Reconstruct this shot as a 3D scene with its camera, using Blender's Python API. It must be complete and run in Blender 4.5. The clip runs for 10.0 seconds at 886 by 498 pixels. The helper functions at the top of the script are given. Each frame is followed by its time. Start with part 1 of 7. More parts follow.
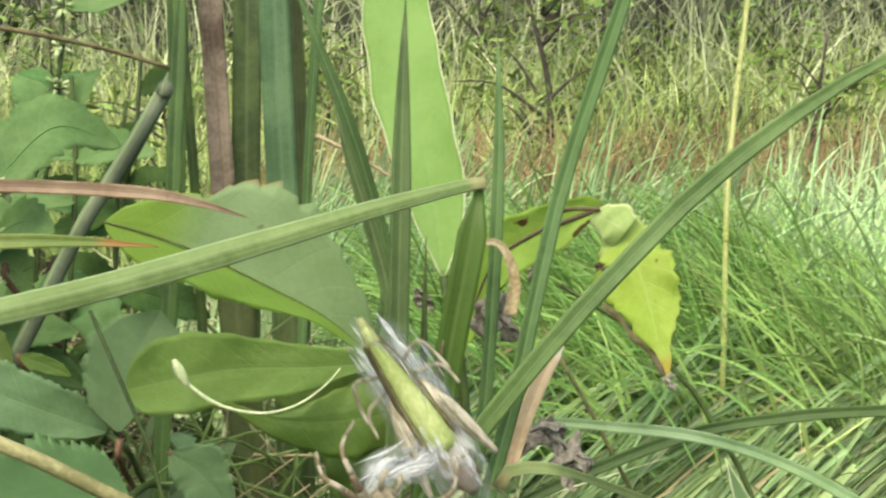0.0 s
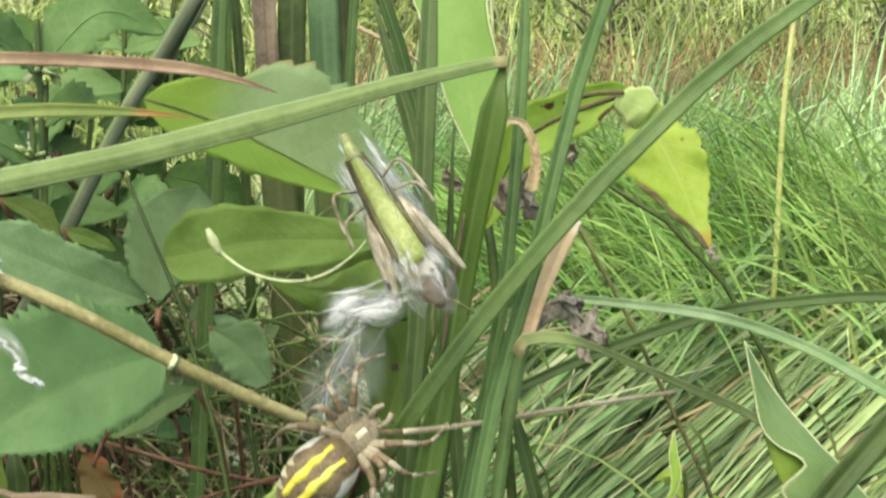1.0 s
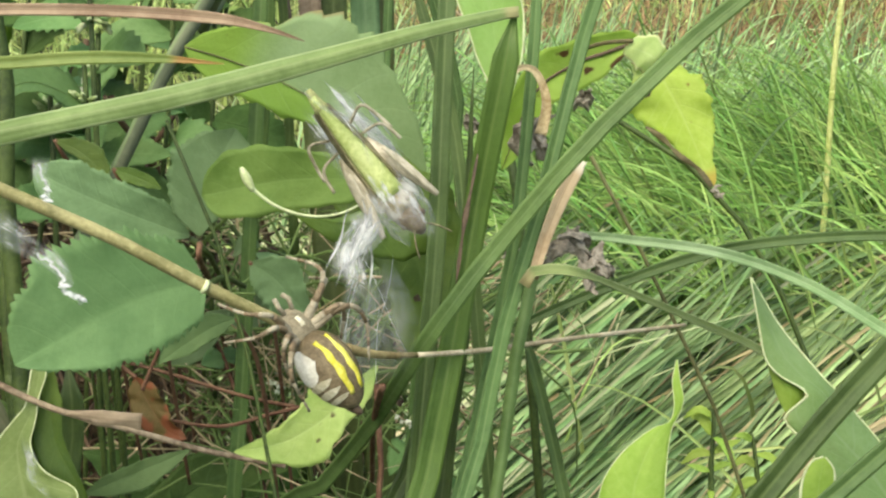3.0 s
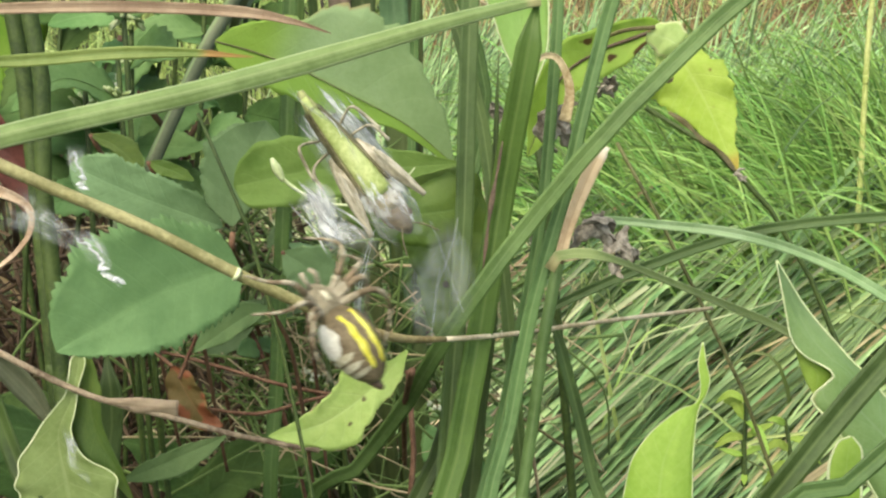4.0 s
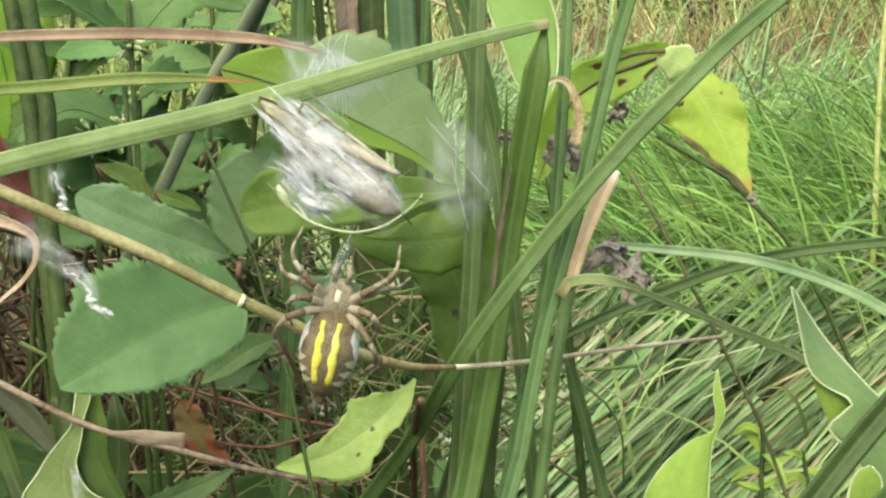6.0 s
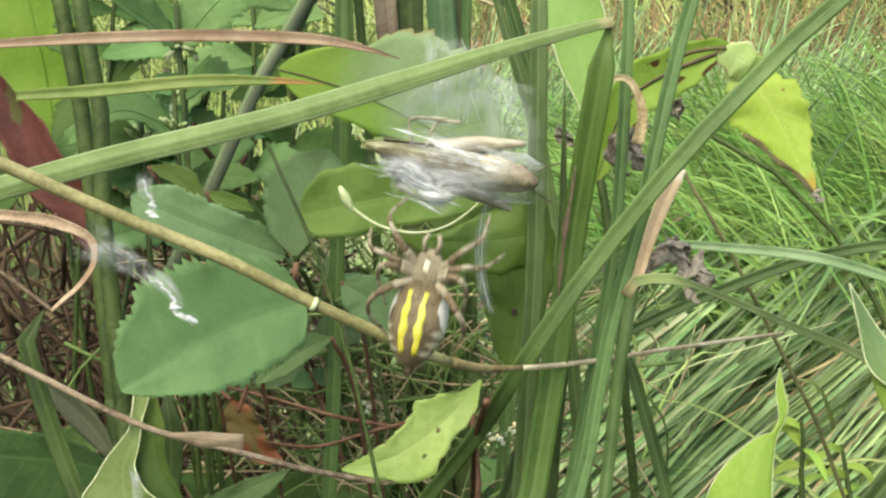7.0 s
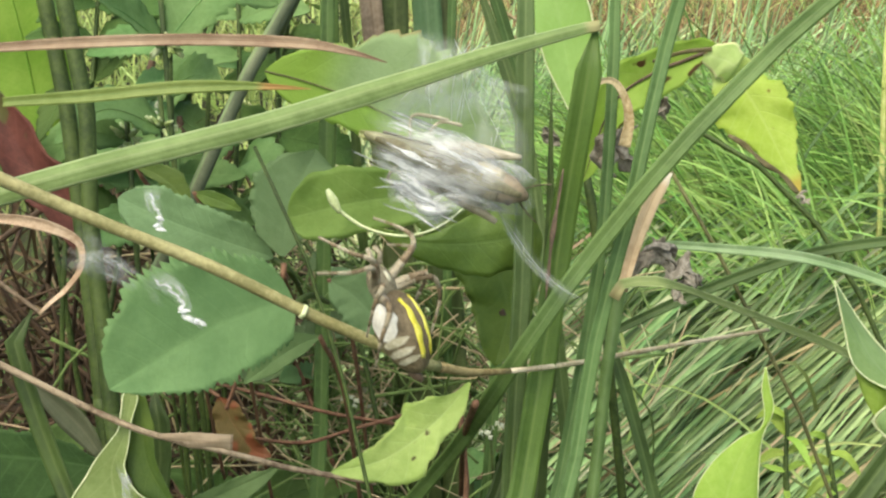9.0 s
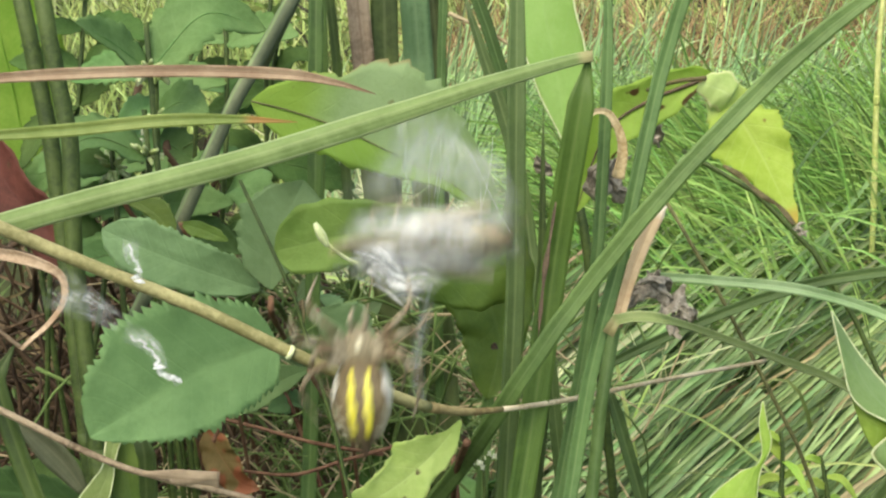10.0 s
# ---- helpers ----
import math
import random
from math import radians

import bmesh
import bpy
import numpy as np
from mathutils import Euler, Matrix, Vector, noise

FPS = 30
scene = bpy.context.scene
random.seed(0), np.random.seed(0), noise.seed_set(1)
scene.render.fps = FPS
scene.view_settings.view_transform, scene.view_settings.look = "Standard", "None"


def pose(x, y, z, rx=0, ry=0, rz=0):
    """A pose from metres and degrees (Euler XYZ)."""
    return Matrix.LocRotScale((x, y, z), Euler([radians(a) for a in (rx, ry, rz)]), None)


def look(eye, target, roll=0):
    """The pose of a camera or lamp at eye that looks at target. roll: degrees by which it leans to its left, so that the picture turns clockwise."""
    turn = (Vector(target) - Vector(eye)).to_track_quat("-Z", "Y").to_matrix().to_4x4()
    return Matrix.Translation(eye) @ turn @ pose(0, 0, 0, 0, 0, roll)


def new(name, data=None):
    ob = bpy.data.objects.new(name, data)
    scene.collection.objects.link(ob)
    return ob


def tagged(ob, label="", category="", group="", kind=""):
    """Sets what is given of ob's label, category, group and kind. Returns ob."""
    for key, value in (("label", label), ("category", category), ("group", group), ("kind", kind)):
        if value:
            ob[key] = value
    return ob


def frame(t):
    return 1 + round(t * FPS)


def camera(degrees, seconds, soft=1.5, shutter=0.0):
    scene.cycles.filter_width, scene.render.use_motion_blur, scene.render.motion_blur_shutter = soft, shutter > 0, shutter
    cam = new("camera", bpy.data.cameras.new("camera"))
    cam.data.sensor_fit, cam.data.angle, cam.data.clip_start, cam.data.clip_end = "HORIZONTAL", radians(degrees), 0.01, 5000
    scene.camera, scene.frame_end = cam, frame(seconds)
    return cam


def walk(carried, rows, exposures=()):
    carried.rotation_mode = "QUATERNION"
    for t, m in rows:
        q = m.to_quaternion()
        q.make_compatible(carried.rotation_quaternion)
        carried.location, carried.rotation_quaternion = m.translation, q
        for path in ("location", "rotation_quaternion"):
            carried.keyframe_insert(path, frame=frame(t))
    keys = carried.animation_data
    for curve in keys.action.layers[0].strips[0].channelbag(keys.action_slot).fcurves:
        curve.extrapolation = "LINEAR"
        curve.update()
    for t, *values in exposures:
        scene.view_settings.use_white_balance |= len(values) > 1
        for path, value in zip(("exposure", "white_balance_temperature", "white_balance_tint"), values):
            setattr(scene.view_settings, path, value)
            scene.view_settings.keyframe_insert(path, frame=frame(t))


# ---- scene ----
# ---------- camera ----------
cam = camera(36, 10.0, soft=2.3, shutter=0.4)
CAMERA_ROWS = [
    (0, (-0.0099, 0.0257, 0.6180), (0.0138, 0.3124, 0.5332), -0.12),
    (0.5, (-0.0076, 0.0241, 0.6179), (0.0060, 0.3094, 0.5261), -0.93),
    (1, (-0.0049, 0.0169, 0.6147), (0.0051, 0.2987, 0.5121), -0.08),
    (1.5, (-0.0006, 0.0019, 0.6195), (0.0060, 0.2818, 0.5119), -0.05),
    (2, (-0.0011, 0.0005, 0.6212), (0.0023, 0.2795, 0.5110), -0.08),
    (2.5, (0.0001, -0.0000, 0.6199), (0.0001, 0.2781, 0.5074), 0.00),
    (2.7, (0.0009, 0.0022, 0.6186), (-0.0002, 0.2802, 0.5058), -0.28),
    (4, (0.0033, -0.0026, 0.6194), (-0.0081, 0.2743, 0.5046), -2.11),
    (4.5, (0.0043, -0.0005, 0.6203), (-0.0086, 0.2767, 0.5064), -2.66),
    (5, (0.0041, 0.0005, 0.6219), (-0.0097, 0.2791, 0.5114), -2.84),
    (5.2, (0.0043, -0.0003, 0.6213), (-0.0096, 0.2796, 0.5141), -2.93),
    (6.3, (0.0034, 0.0001, 0.6157), (-0.0112, 0.2801, 0.5090), -2.47),
    (6.5, (-0.0000, 0.0013, 0.6164), (-0.0148, 0.2815, 0.5100), -2.34),
    (7, (-0.0046, 0.0007, 0.6177), (-0.0211, 0.2800, 0.5094), -3.29),
    (7.5, (-0.0063, 0.0002, 0.6222), (-0.0232, 0.2780, 0.5102), -2.31),
    (8, (-0.0074, 0.0040, 0.6212), (-0.0236, 0.2821, 0.5100), -2.90),
    (8.5, (-0.0073, 0.0055, 0.6208), (-0.0216, 0.2834, 0.5086), -3.46),
    (9, (-0.0051, 0.0014, 0.6217), (-0.0182, 0.2790, 0.5088), -3.31),
    (9.5, (-0.0047, 0.0040, 0.6235), (-0.0169, 0.2820, 0.5111), -3.36),
    (10, (-0.0049, 0.0070, 0.6232), (-0.0161, 0.2857, 0.5127), -3.37),
]
walk(cam, [(t, look(eye, target, roll)) for t, eye, target, roll in CAMERA_ROWS],
     exposures=[(0, 0.40, 7030, 3), (2.5, 0.45, 7030, 3), (5, 0.48, 7050, 3), (9.2, 0.47, 7050, 3), (10, 0.41, 7050, 3)])

# ---------- light: soft daylight under thin cloud ----------
world = bpy.data.worlds.new("sky")
scene.world = world
world.use_nodes = True
sky = world.node_tree.nodes.new("ShaderNodeTexSky")
sky.sky_type = "NISHITA"
sky.sun_disc = False
sky.sun_elevation, sky.sun_rotation = radians(64), radians(-150)
sky.air_density, sky.dust_density = 1.0, 4.0
backing = world.node_tree.nodes["Background"]
world.node_tree.links.new(sky.outputs[0], backing.inputs[0])
backing.inputs[1].default_value = 0.205
sun = new("sun", bpy.data.lights.new("sun", "SUN"))
sun.data.energy, sun.data.angle, sun.data.color = 1.85, radians(70), (1.0, 0.96, 0.88)
sun.matrix_world = look((-0.5 * 2.4, -0.86 * 2.4, 5.0), (0, 0, 0))

# ---------- materials ----------
def node(nt, kind, ins=None, operation="", data_type="", interpolation_type="", feature=""):
    n = nt.nodes.new(kind)
    if operation:
        n.operation = operation
    if data_type:
        n.data_type = data_type
    if interpolation_type:
        n.interpolation_type = interpolation_type
    if feature:
        n.feature = feature
    for key, value in (ins or {}).items():
        if isinstance(value, bpy.types.NodeSocket):
            nt.links.new(value, n.inputs[key])
        else:
            n.inputs[key].default_value = value
    return n


def calc(nt, op, a, b=0.0, c=0.0):
    return node(nt, "ShaderNodeMath", {0: a, 1: b, 2: c}, operation=op).outputs[0]


def blend(nt, fac, a, b):
    a = (*a, 1) if isinstance(a, tuple) and len(a) == 3 else a
    b = (*b, 1) if isinstance(b, tuple) and len(b) == 3 else b
    return node(nt, "ShaderNodeMix", {0: fac, 6: a, 7: b}, data_type="RGBA").outputs[2]


def ramp(nt, value, low, high):
    return node(nt, "ShaderNodeMapRange", {0: value, 1: low, 2: high}, interpolation_type="SMOOTHSTEP").outputs[0]


def speckle(nt, coords, scale, detail=3.0, rough=0.6):
    return node(nt, "ShaderNodeTexNoise", {"Vector": coords, "Scale": scale, "Detail": detail, "Roughness": rough}).outputs[0]


def start(name):
    mat = bpy.data.materials.new(name)
    mat.use_nodes = True
    nt = mat.node_tree
    nt.nodes.clear()
    out = node(nt, "ShaderNodeOutputMaterial")
    tex = node(nt, "ShaderNodeTexCoord")
    return mat, nt, out, tex


def foliage(name, low, high, veins=0, vein_tone=(0.3, 0.42, 0.16), vein=0.35, stripes=0, through_light=0.3, rough=0.42,
            spots=None, spot_size=160.0, spot_cut=0.66, edge=None, edge_at=0.86, tip=None, tip_at=0.85, base=None, base_at=0.2, half=None, sheen=0.35):
    """Leaf tissue: low and high are its two tones. Leaf coordinates run across (x) and along (y)."""
    mat, nt, out, tex = start(name)
    xyz = node(nt, "ShaderNodeSeparateXYZ", {0: tex.outputs["UV"]})
    u, v = xyz.outputs[0], xyz.outputs[1]
    across = calc(nt, "MULTIPLY", calc(nt, "ABSOLUTE", calc(nt, "SUBTRACT", u, 0.5)), 2.0)
    obj = tex.outputs["Object"]
    rnd = node(nt, "ShaderNodeObjectInfo").outputs["Random"]
    broad, fine = speckle(nt, obj, 70.0), speckle(nt, obj, 900.0, 4.0)
    mixed = calc(nt, "ADD", calc(nt, "MULTIPLY", broad, 0.75), calc(nt, "MULTIPLY", fine, 0.25))
    col = blend(nt, ramp(nt, mixed, 0.34, 0.66), low, high)
    height = calc(nt, "MULTIPLY", fine, 0.5)
    if half:
        col = blend(nt, ramp(nt, u, 0.47, 0.53), col, half)
    if veins:
        slant = calc(nt, "SUBTRACT", v, calc(nt, "MULTIPLY", across, 0.16))
        side = calc(nt, "ABSOLUTE", calc(nt, "SUBTRACT", calc(nt, "FRACT", calc(nt, "MULTIPLY", slant, float(veins))), 0.5))
        line = ramp(nt, side, 0.43, 0.5)
        rib = ramp(nt, across, 0.07, 0.02)
        net = ramp(nt, node(nt, "ShaderNodeTexVoronoi", {"Vector": obj, "Scale": 620.0}, feature="DISTANCE_TO_EDGE").outputs[0], 0.09, 0.0)
        mask = calc(nt, "MAXIMUM", calc(nt, "MAXIMUM", calc(nt, "MULTIPLY", line, 0.75), rib), calc(nt, "MULTIPLY", net, 0.25))
        col = blend(nt, calc(nt, "MULTIPLY", mask, vein), col, vein_tone)
        height = calc(nt, "SUBTRACT", height, calc(nt, "MULTIPLY", mask, 0.2))
    if stripes:
        cells = node(nt, "ShaderNodeCombineXYZ", {0: calc(nt, "MULTIPLY", u, float(stripes)), 1: calc(nt, "MULTIPLY", v, 1.3), 2: calc(nt, "MULTIPLY", rnd, 30.0)}).outputs[0]
        streak = speckle(nt, cells, 0.55, 2.0)
        col = blend(nt, calc(nt, "MULTIPLY", ramp(nt, streak, 0.4, 0.75), 0.6), col, high)
        groove = calc(nt, "SINE", calc(nt, "MULTIPLY", u, 6.283 * stripes))
        height = calc(nt, "ADD", height, calc(nt, "MULTIPLY", groove, 0.06))
        keel = ramp(nt, across, 0.16, 0.02)
        col = blend(nt, calc(nt, "MULTIPLY", keel, 0.4), col, vein_tone)
    if edge:
        wob = calc(nt, "ADD", across, calc(nt, "MULTIPLY", calc(nt, "SUBTRACT", broad, 0.5), 0.35))
        col = blend(nt, ramp(nt, wob, edge_at, edge_at + 0.08), col, edge)
    if tip:
        wob = calc(nt, "ADD", v, calc(nt, "MULTIPLY", calc(nt, "SUBTRACT", broad, 0.5), 0.15))
        col = blend(nt, ramp(nt, wob, tip_at, tip_at + 0.08), col, tip)
    if base:
        col = blend(nt, ramp(nt, v, base_at, base_at * 0.45), col, base)
    if spots:
        blot = speckle(nt, obj, spot_size, 2.0, 0.5)
        col = blend(nt, ramp(nt, blot, spot_cut, spot_cut + 0.05), col, spots)
    hsv = node(nt, "ShaderNodeHueSaturation", {"Hue": calc(nt, "ADD", 0.488, calc(nt, "MULTIPLY", rnd, 0.024)), "Saturation": 1.0,
                                               "Value": calc(nt, "ADD", 0.82, calc(nt, "MULTIPLY", rnd, 0.36)), "Color": col}).outputs[0]
    bump = node(nt, "ShaderNodeBump", {"Strength": 0.45, "Distance": 0.0004, "Height": height}).outputs[0]
    skin = node(nt, "ShaderNodeBsdfPrincipled", {"Base Color": hsv, "Roughness": rough, "Normal": bump, "Specular IOR Level": sheen})
    glow = node(nt, "ShaderNodeBsdfTranslucent", {"Color": blend(nt, 0.35, hsv, (0.45, 0.6, 0.08)), "Normal": bump})
    mix = node(nt, "ShaderNodeMixShader", {0: through_light, 1: skin.outputs[0], 2: glow.outputs[0]})
    nt.links.new(mix.outputs[0], out.inputs[0])
    return mat


def plain(name, low, high, scale=300.0, rough=0.6, bump=0.4, metal=0.0, island=False, through_light=0.0, stretch=(1, 1, 1), coords="Object", sheen=0.3):
    """A mottled matt surface of two tones; island varies it from piece to piece."""
    mat, nt, out, tex = start(name)
    obj = node(nt, "ShaderNodeMapping", {0: tex.outputs[coords], "Scale": stretch}).outputs[0]
    broad, fine = speckle(nt, obj, scale * 0.18), speckle(nt, obj, scale * 1.7, 5.0)
    mixed = calc(nt, "ADD", calc(nt, "MULTIPLY", broad, 0.55), calc(nt, "MULTIPLY", fine, 0.45))
    col = blend(nt, ramp(nt, mixed, 0.36, 0.64), low, high)
    if island:
        rnd = node(nt, "ShaderNodeNewGeometry").outputs["Random Per Island"]
        hue = node(nt, "ShaderNodeMapRange", {0: rnd, 3: 0.484, 4: 0.522}).outputs[0]
        val = node(nt, "ShaderNodeMapRange", {0: calc(nt, "FRACT", calc(nt, "MULTIPLY", rnd, 37.0)), 3: 0.4, 4: 1.6}).outputs[0]
        col = node(nt, "ShaderNodeHueSaturation", {"Hue": hue, "Value": val, "Color": col}).outputs[0]
    nrm = node(nt, "ShaderNodeBump", {"Strength": bump, "Distance": 0.0006, "Height": fine}).outputs[0]
    skin = node(nt, "ShaderNodeBsdfPrincipled", {"Base Color": col, "Roughness": rough, "Metallic": metal, "Normal": nrm, "Specular IOR Level": sheen})
    last = skin.outputs[0]
    if through_light:
        glow = node(nt, "ShaderNodeBsdfTranslucent", {"Color": col})
        last = node(nt, "ShaderNodeMixShader", {0: through_light, 1: last, 2: glow.outputs[0]}).outputs[0]
    nt.links.new(last, out.inputs[0])
    return mat


def silk(name, cover=0.5, most=0.8, tone=(0.92, 0.94, 0.93)):
    """Gauze of fine threads: open between the strands."""
    mat, nt, out, tex = start(name)
    uv = tex.outputs["UV"]
    warp = node(nt, "ShaderNodeMapping", {0: uv, "Scale": (26.0, 3.0, 1.0)}).outputs[0]
    strands = speckle(nt, warp, 1.2, 3.0, 0.55)
    clump = speckle(nt, tex.outputs["Object"], 260.0, 3.0)
    cut = calc(nt, "ADD", calc(nt, "MULTIPLY", strands, 0.4), calc(nt, "MULTIPLY", clump, 0.6))
    ends = node(nt, "ShaderNodeSeparateXYZ", {0: uv})
    inner = None
    for way in (0, 1):
        off = calc(nt, "MULTIPLY", calc(nt, "ABSOLUTE", calc(nt, "SUBTRACT", ends.outputs[way], 0.5)), 2.0)
        fray = ramp(nt, calc(nt, "ADD", off, calc(nt, "MULTIPLY", calc(nt, "SUBTRACT", clump, 0.5), 0.9)), 1.05, 0.5)
        inner = fray if inner is None else calc(nt, "MULTIPLY", inner, fray)
    mask = calc(nt, "MULTIPLY", calc(nt, "MULTIPLY", ramp(nt, cut, 0.58 - 0.3 * cover, 0.95 - 0.3 * cover), most), inner)
    skin = node(nt, "ShaderNodeBsdfPrincipled", {"Base Color": (*tone, 1), "Roughness": 0.35, "Specular IOR Level": 0.5})
    glow = node(nt, "ShaderNodeBsdfTranslucent", {"Color": (*tone, 1)})
    body = node(nt, "ShaderNodeMixShader", {0: 0.4, 1: skin.outputs[0], 2: glow.outputs[0]})
    clear = node(nt, "ShaderNodeBsdfTransparent")
    mix = node(nt, "ShaderNodeMixShader", {0: mask, 1: clear.outputs[0], 2: body.outputs[0]})
    nt.links.new(mix.outputs[0], out.inputs[0])
    return mat


SEDGE = foliage("sedge_green", (0.052, 0.097, 0.025), (0.12, 0.197, 0.062), stripes=7, vein_tone=(0.26, 0.36, 0.13), through_light=0.18, rough=0.45, sheen=0.3)
SEDGE_ARCH = foliage("sedge_mid_green", (0.085, 0.155, 0.04), (0.18, 0.29, 0.09), stripes=6, vein_tone=(0.22, 0.31, 0.12), through_light=0.18, rough=0.45, sheen=0.3)
SEDGE_PALE = foliage("sedge_pale", (0.12, 0.18, 0.048), (0.24, 0.325, 0.115), stripes=6, vein_tone=(0.34, 0.4, 0.18), through_light=0.18, rough=0.5, sheen=0.3, edge=(0.34, 0.42, 0.19), edge_at=0.8, base=(0.36, 0.34, 0.16), base_at=0.03)
# darker sedge copy; shade low among the blades is put into its colour
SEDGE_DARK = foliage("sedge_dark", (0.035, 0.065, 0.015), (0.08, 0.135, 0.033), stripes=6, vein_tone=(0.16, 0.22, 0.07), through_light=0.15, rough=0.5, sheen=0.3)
BLADE_PALE = foliage("blade_pale", (0.19, 0.29, 0.12), (0.35, 0.46, 0.24), stripes=4, vein_tone=(0.4, 0.5, 0.3), through_light=0.2, rough=0.5, sheen=0.3)
ORANGE_TIP = foliage("sedge_orange_tip", (0.17, 0.24, 0.05), (0.29, 0.36, 0.11), stripes=5, rough=0.5, sheen=0.3, tip=(0.42, 0.24, 0.08), tip_at=0.8)
DRY_PINK = foliage("dry_blade", (0.17, 0.095, 0.05), (0.47, 0.36, 0.225), stripes=5, vein_tone=(0.18, 0.1, 0.06), vein=0.6, through_light=0.1, rough=0.65)
REED_BLUE = foliage("reed_blue_green", (0.055, 0.11, 0.042), (0.125, 0.21, 0.092), stripes=9, vein_tone=(0.14, 0.21, 0.1), through_light=0.12, rough=0.5)
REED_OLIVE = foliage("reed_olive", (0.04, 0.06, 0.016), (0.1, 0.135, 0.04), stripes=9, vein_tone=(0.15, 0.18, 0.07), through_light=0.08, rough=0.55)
REED_BROWN = foliage("reed_brown", (0.08, 0.052, 0.026), (0.38, 0.31, 0.22), stripes=8, vein_tone=(0.09, 0.06, 0.03), vein=0.6, through_light=0.08, rough=0.65)
STALK_GREY = foliage("stalk_grey_green", (0.085, 0.105, 0.06), (0.17, 0.19, 0.115), stripes=5, through_light=0.0, rough=0.7)
BRAMBLE = foliage("bramble_leaf", (0.115, 0.205, 0.075), (0.165, 0.27, 0.105), veins=9, vein_tone=(0.22, 0.34, 0.135), vein=0.13, through_light=0.2, rough=0.6, sheen=0.2)
BRAMBLE_GREY = foliage("bramble_leaf_grey", (0.12, 0.2, 0.085), (0.18, 0.28, 0.13), veins=9, vein_tone=(0.2, 0.3, 0.15), vein=0.2, through_light=0.2, rough=0.6, sheen=0.2, edge=(0.3, 0.28, 0.13), edge_at=1.02)
LEAF_TALL = foliage("leaf_tall", (0.33, 0.52, 0.14), (0.42, 0.62, 0.2), veins=14, vein_tone=(0.44, 0.6, 0.25), vein=0.2, through_light=0.4, rough=0.6, sheen=0.2, edge=(0.55, 0.62, 0.3), edge_at=0.97)
LEAF_VIVID = foliage("leaf_vivid", (0.17, 0.34, 0.035), (0.28, 0.46, 0.07), veins=10, vein_tone=(0.34, 0.55, 0.1), vein=0.2, through_light=0.4, rough=0.55, sheen=0.2)
# olive lowered to carry the shade on the hanging leaf and curled underside
LEAF_OLIVE = foliage("leaf_olive", (0.075, 0.135, 0.025), (0.15, 0.225, 0.04), veins=8, vein_tone=(0.17, 0.26, 0.07), vein=0.25, through_light=0.35, rough=0.5, spots=(0.08, 0.06, 0.02), spot_cut=0.74)
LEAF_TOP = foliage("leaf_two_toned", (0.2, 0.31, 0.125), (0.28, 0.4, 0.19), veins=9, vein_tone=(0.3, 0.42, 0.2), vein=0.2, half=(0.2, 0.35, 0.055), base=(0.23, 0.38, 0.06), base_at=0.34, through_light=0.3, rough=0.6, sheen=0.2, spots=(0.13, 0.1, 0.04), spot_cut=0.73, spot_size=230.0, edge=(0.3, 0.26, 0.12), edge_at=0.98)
PALE_CURL = foliage("leaf_pale_back", (0.38, 0.52, 0.15), (0.56, 0.68, 0.26), veins=7, vein_tone=(0.66, 0.76, 0.38), vein=0.3, through_light=0.3, rough=0.6, sheen=0.2, edge=(0.66, 0.7, 0.34), edge_at=0.8, spots=(0.3, 0.17, 0.06), spot_cut=0.66, spot_size=300.0)
LEAF_YELLOW = foliage("leaf_yellowing", (0.42, 0.62, 0.08), (0.58, 0.77, 0.17), veins=9, vein_tone=(0.72, 0.86, 0.34), vein=0.25, through_light=0.42, rough=0.6, sheen=0.2, spots=(0.26, 0.12, 0.035), spot_cut=0.645, spot_size=300.0, edge=(0.45, 0.3, 0.1), edge_at=0.97, base=(0.56, 0.73, 0.26), base_at=0.25, tip=(0.62, 0.52, 0.1), tip_at=0.88)
LEAF_BLOTCH = foliage("leaf_blotched", (0.27, 0.49, 0.06), (0.42, 0.66, 0.13), veins=8, vein=0.25, through_light=0.45, rough=0.6, sheen=0.2, spots=(0.1, 0.045, 0.02), spot_cut=0.63, spot_size=230.0)
LEAF_LIME = foliage("leaf_lime_spotted", (0.3, 0.44, 0.1), (0.46, 0.6, 0.18), veins=8, vein_tone=(0.5, 0.6, 0.25), vein=0.25, through_light=0.25, rough=0.55, spots=(0.1, 0.08, 0.03), spot_cut=0.64, spot_size=260.0, edge=(0.5, 0.5, 0.2), edge_at=0.97)
LEAF_WAVY = foliage("leaf_wavy_pale", (0.23, 0.41, 0.13), (0.34, 0.54, 0.21), veins=12, vein_tone=(0.42, 0.58, 0.3), through_light=0.3, edge=(0.55, 0.62, 0.32), edge_at=0.93)
MINT = foliage("mint_leaf", (0.115, 0.235, 0.07), (0.215, 0.365, 0.13), veins=7, vein_tone=(0.28, 0.42, 0.17), through_light=0.3, rough=0.6, sheen=0.2)
# dark green leaf, with the low corner's shade put into its colour
LEAF_LOW = foliage("leaf_low_shade_tone", (0.03, 0.062, 0.018), (0.06, 0.11, 0.032), veins=7, vein_tone=(0.1, 0.17, 0.06), through_light=0.2, rough=0.65, sheen=0.15)
# darker copy of MINT, with the undergrowth's shade put into the colour
MINT_SHADE_TONE = foliage("mint_leaf_shade_tone", (0.045, 0.095, 0.022), (0.095, 0.17, 0.042), veins=7, vein_tone=(0.15, 0.26, 0.09), through_light=0.2, rough=0.65, sheen=0.15)
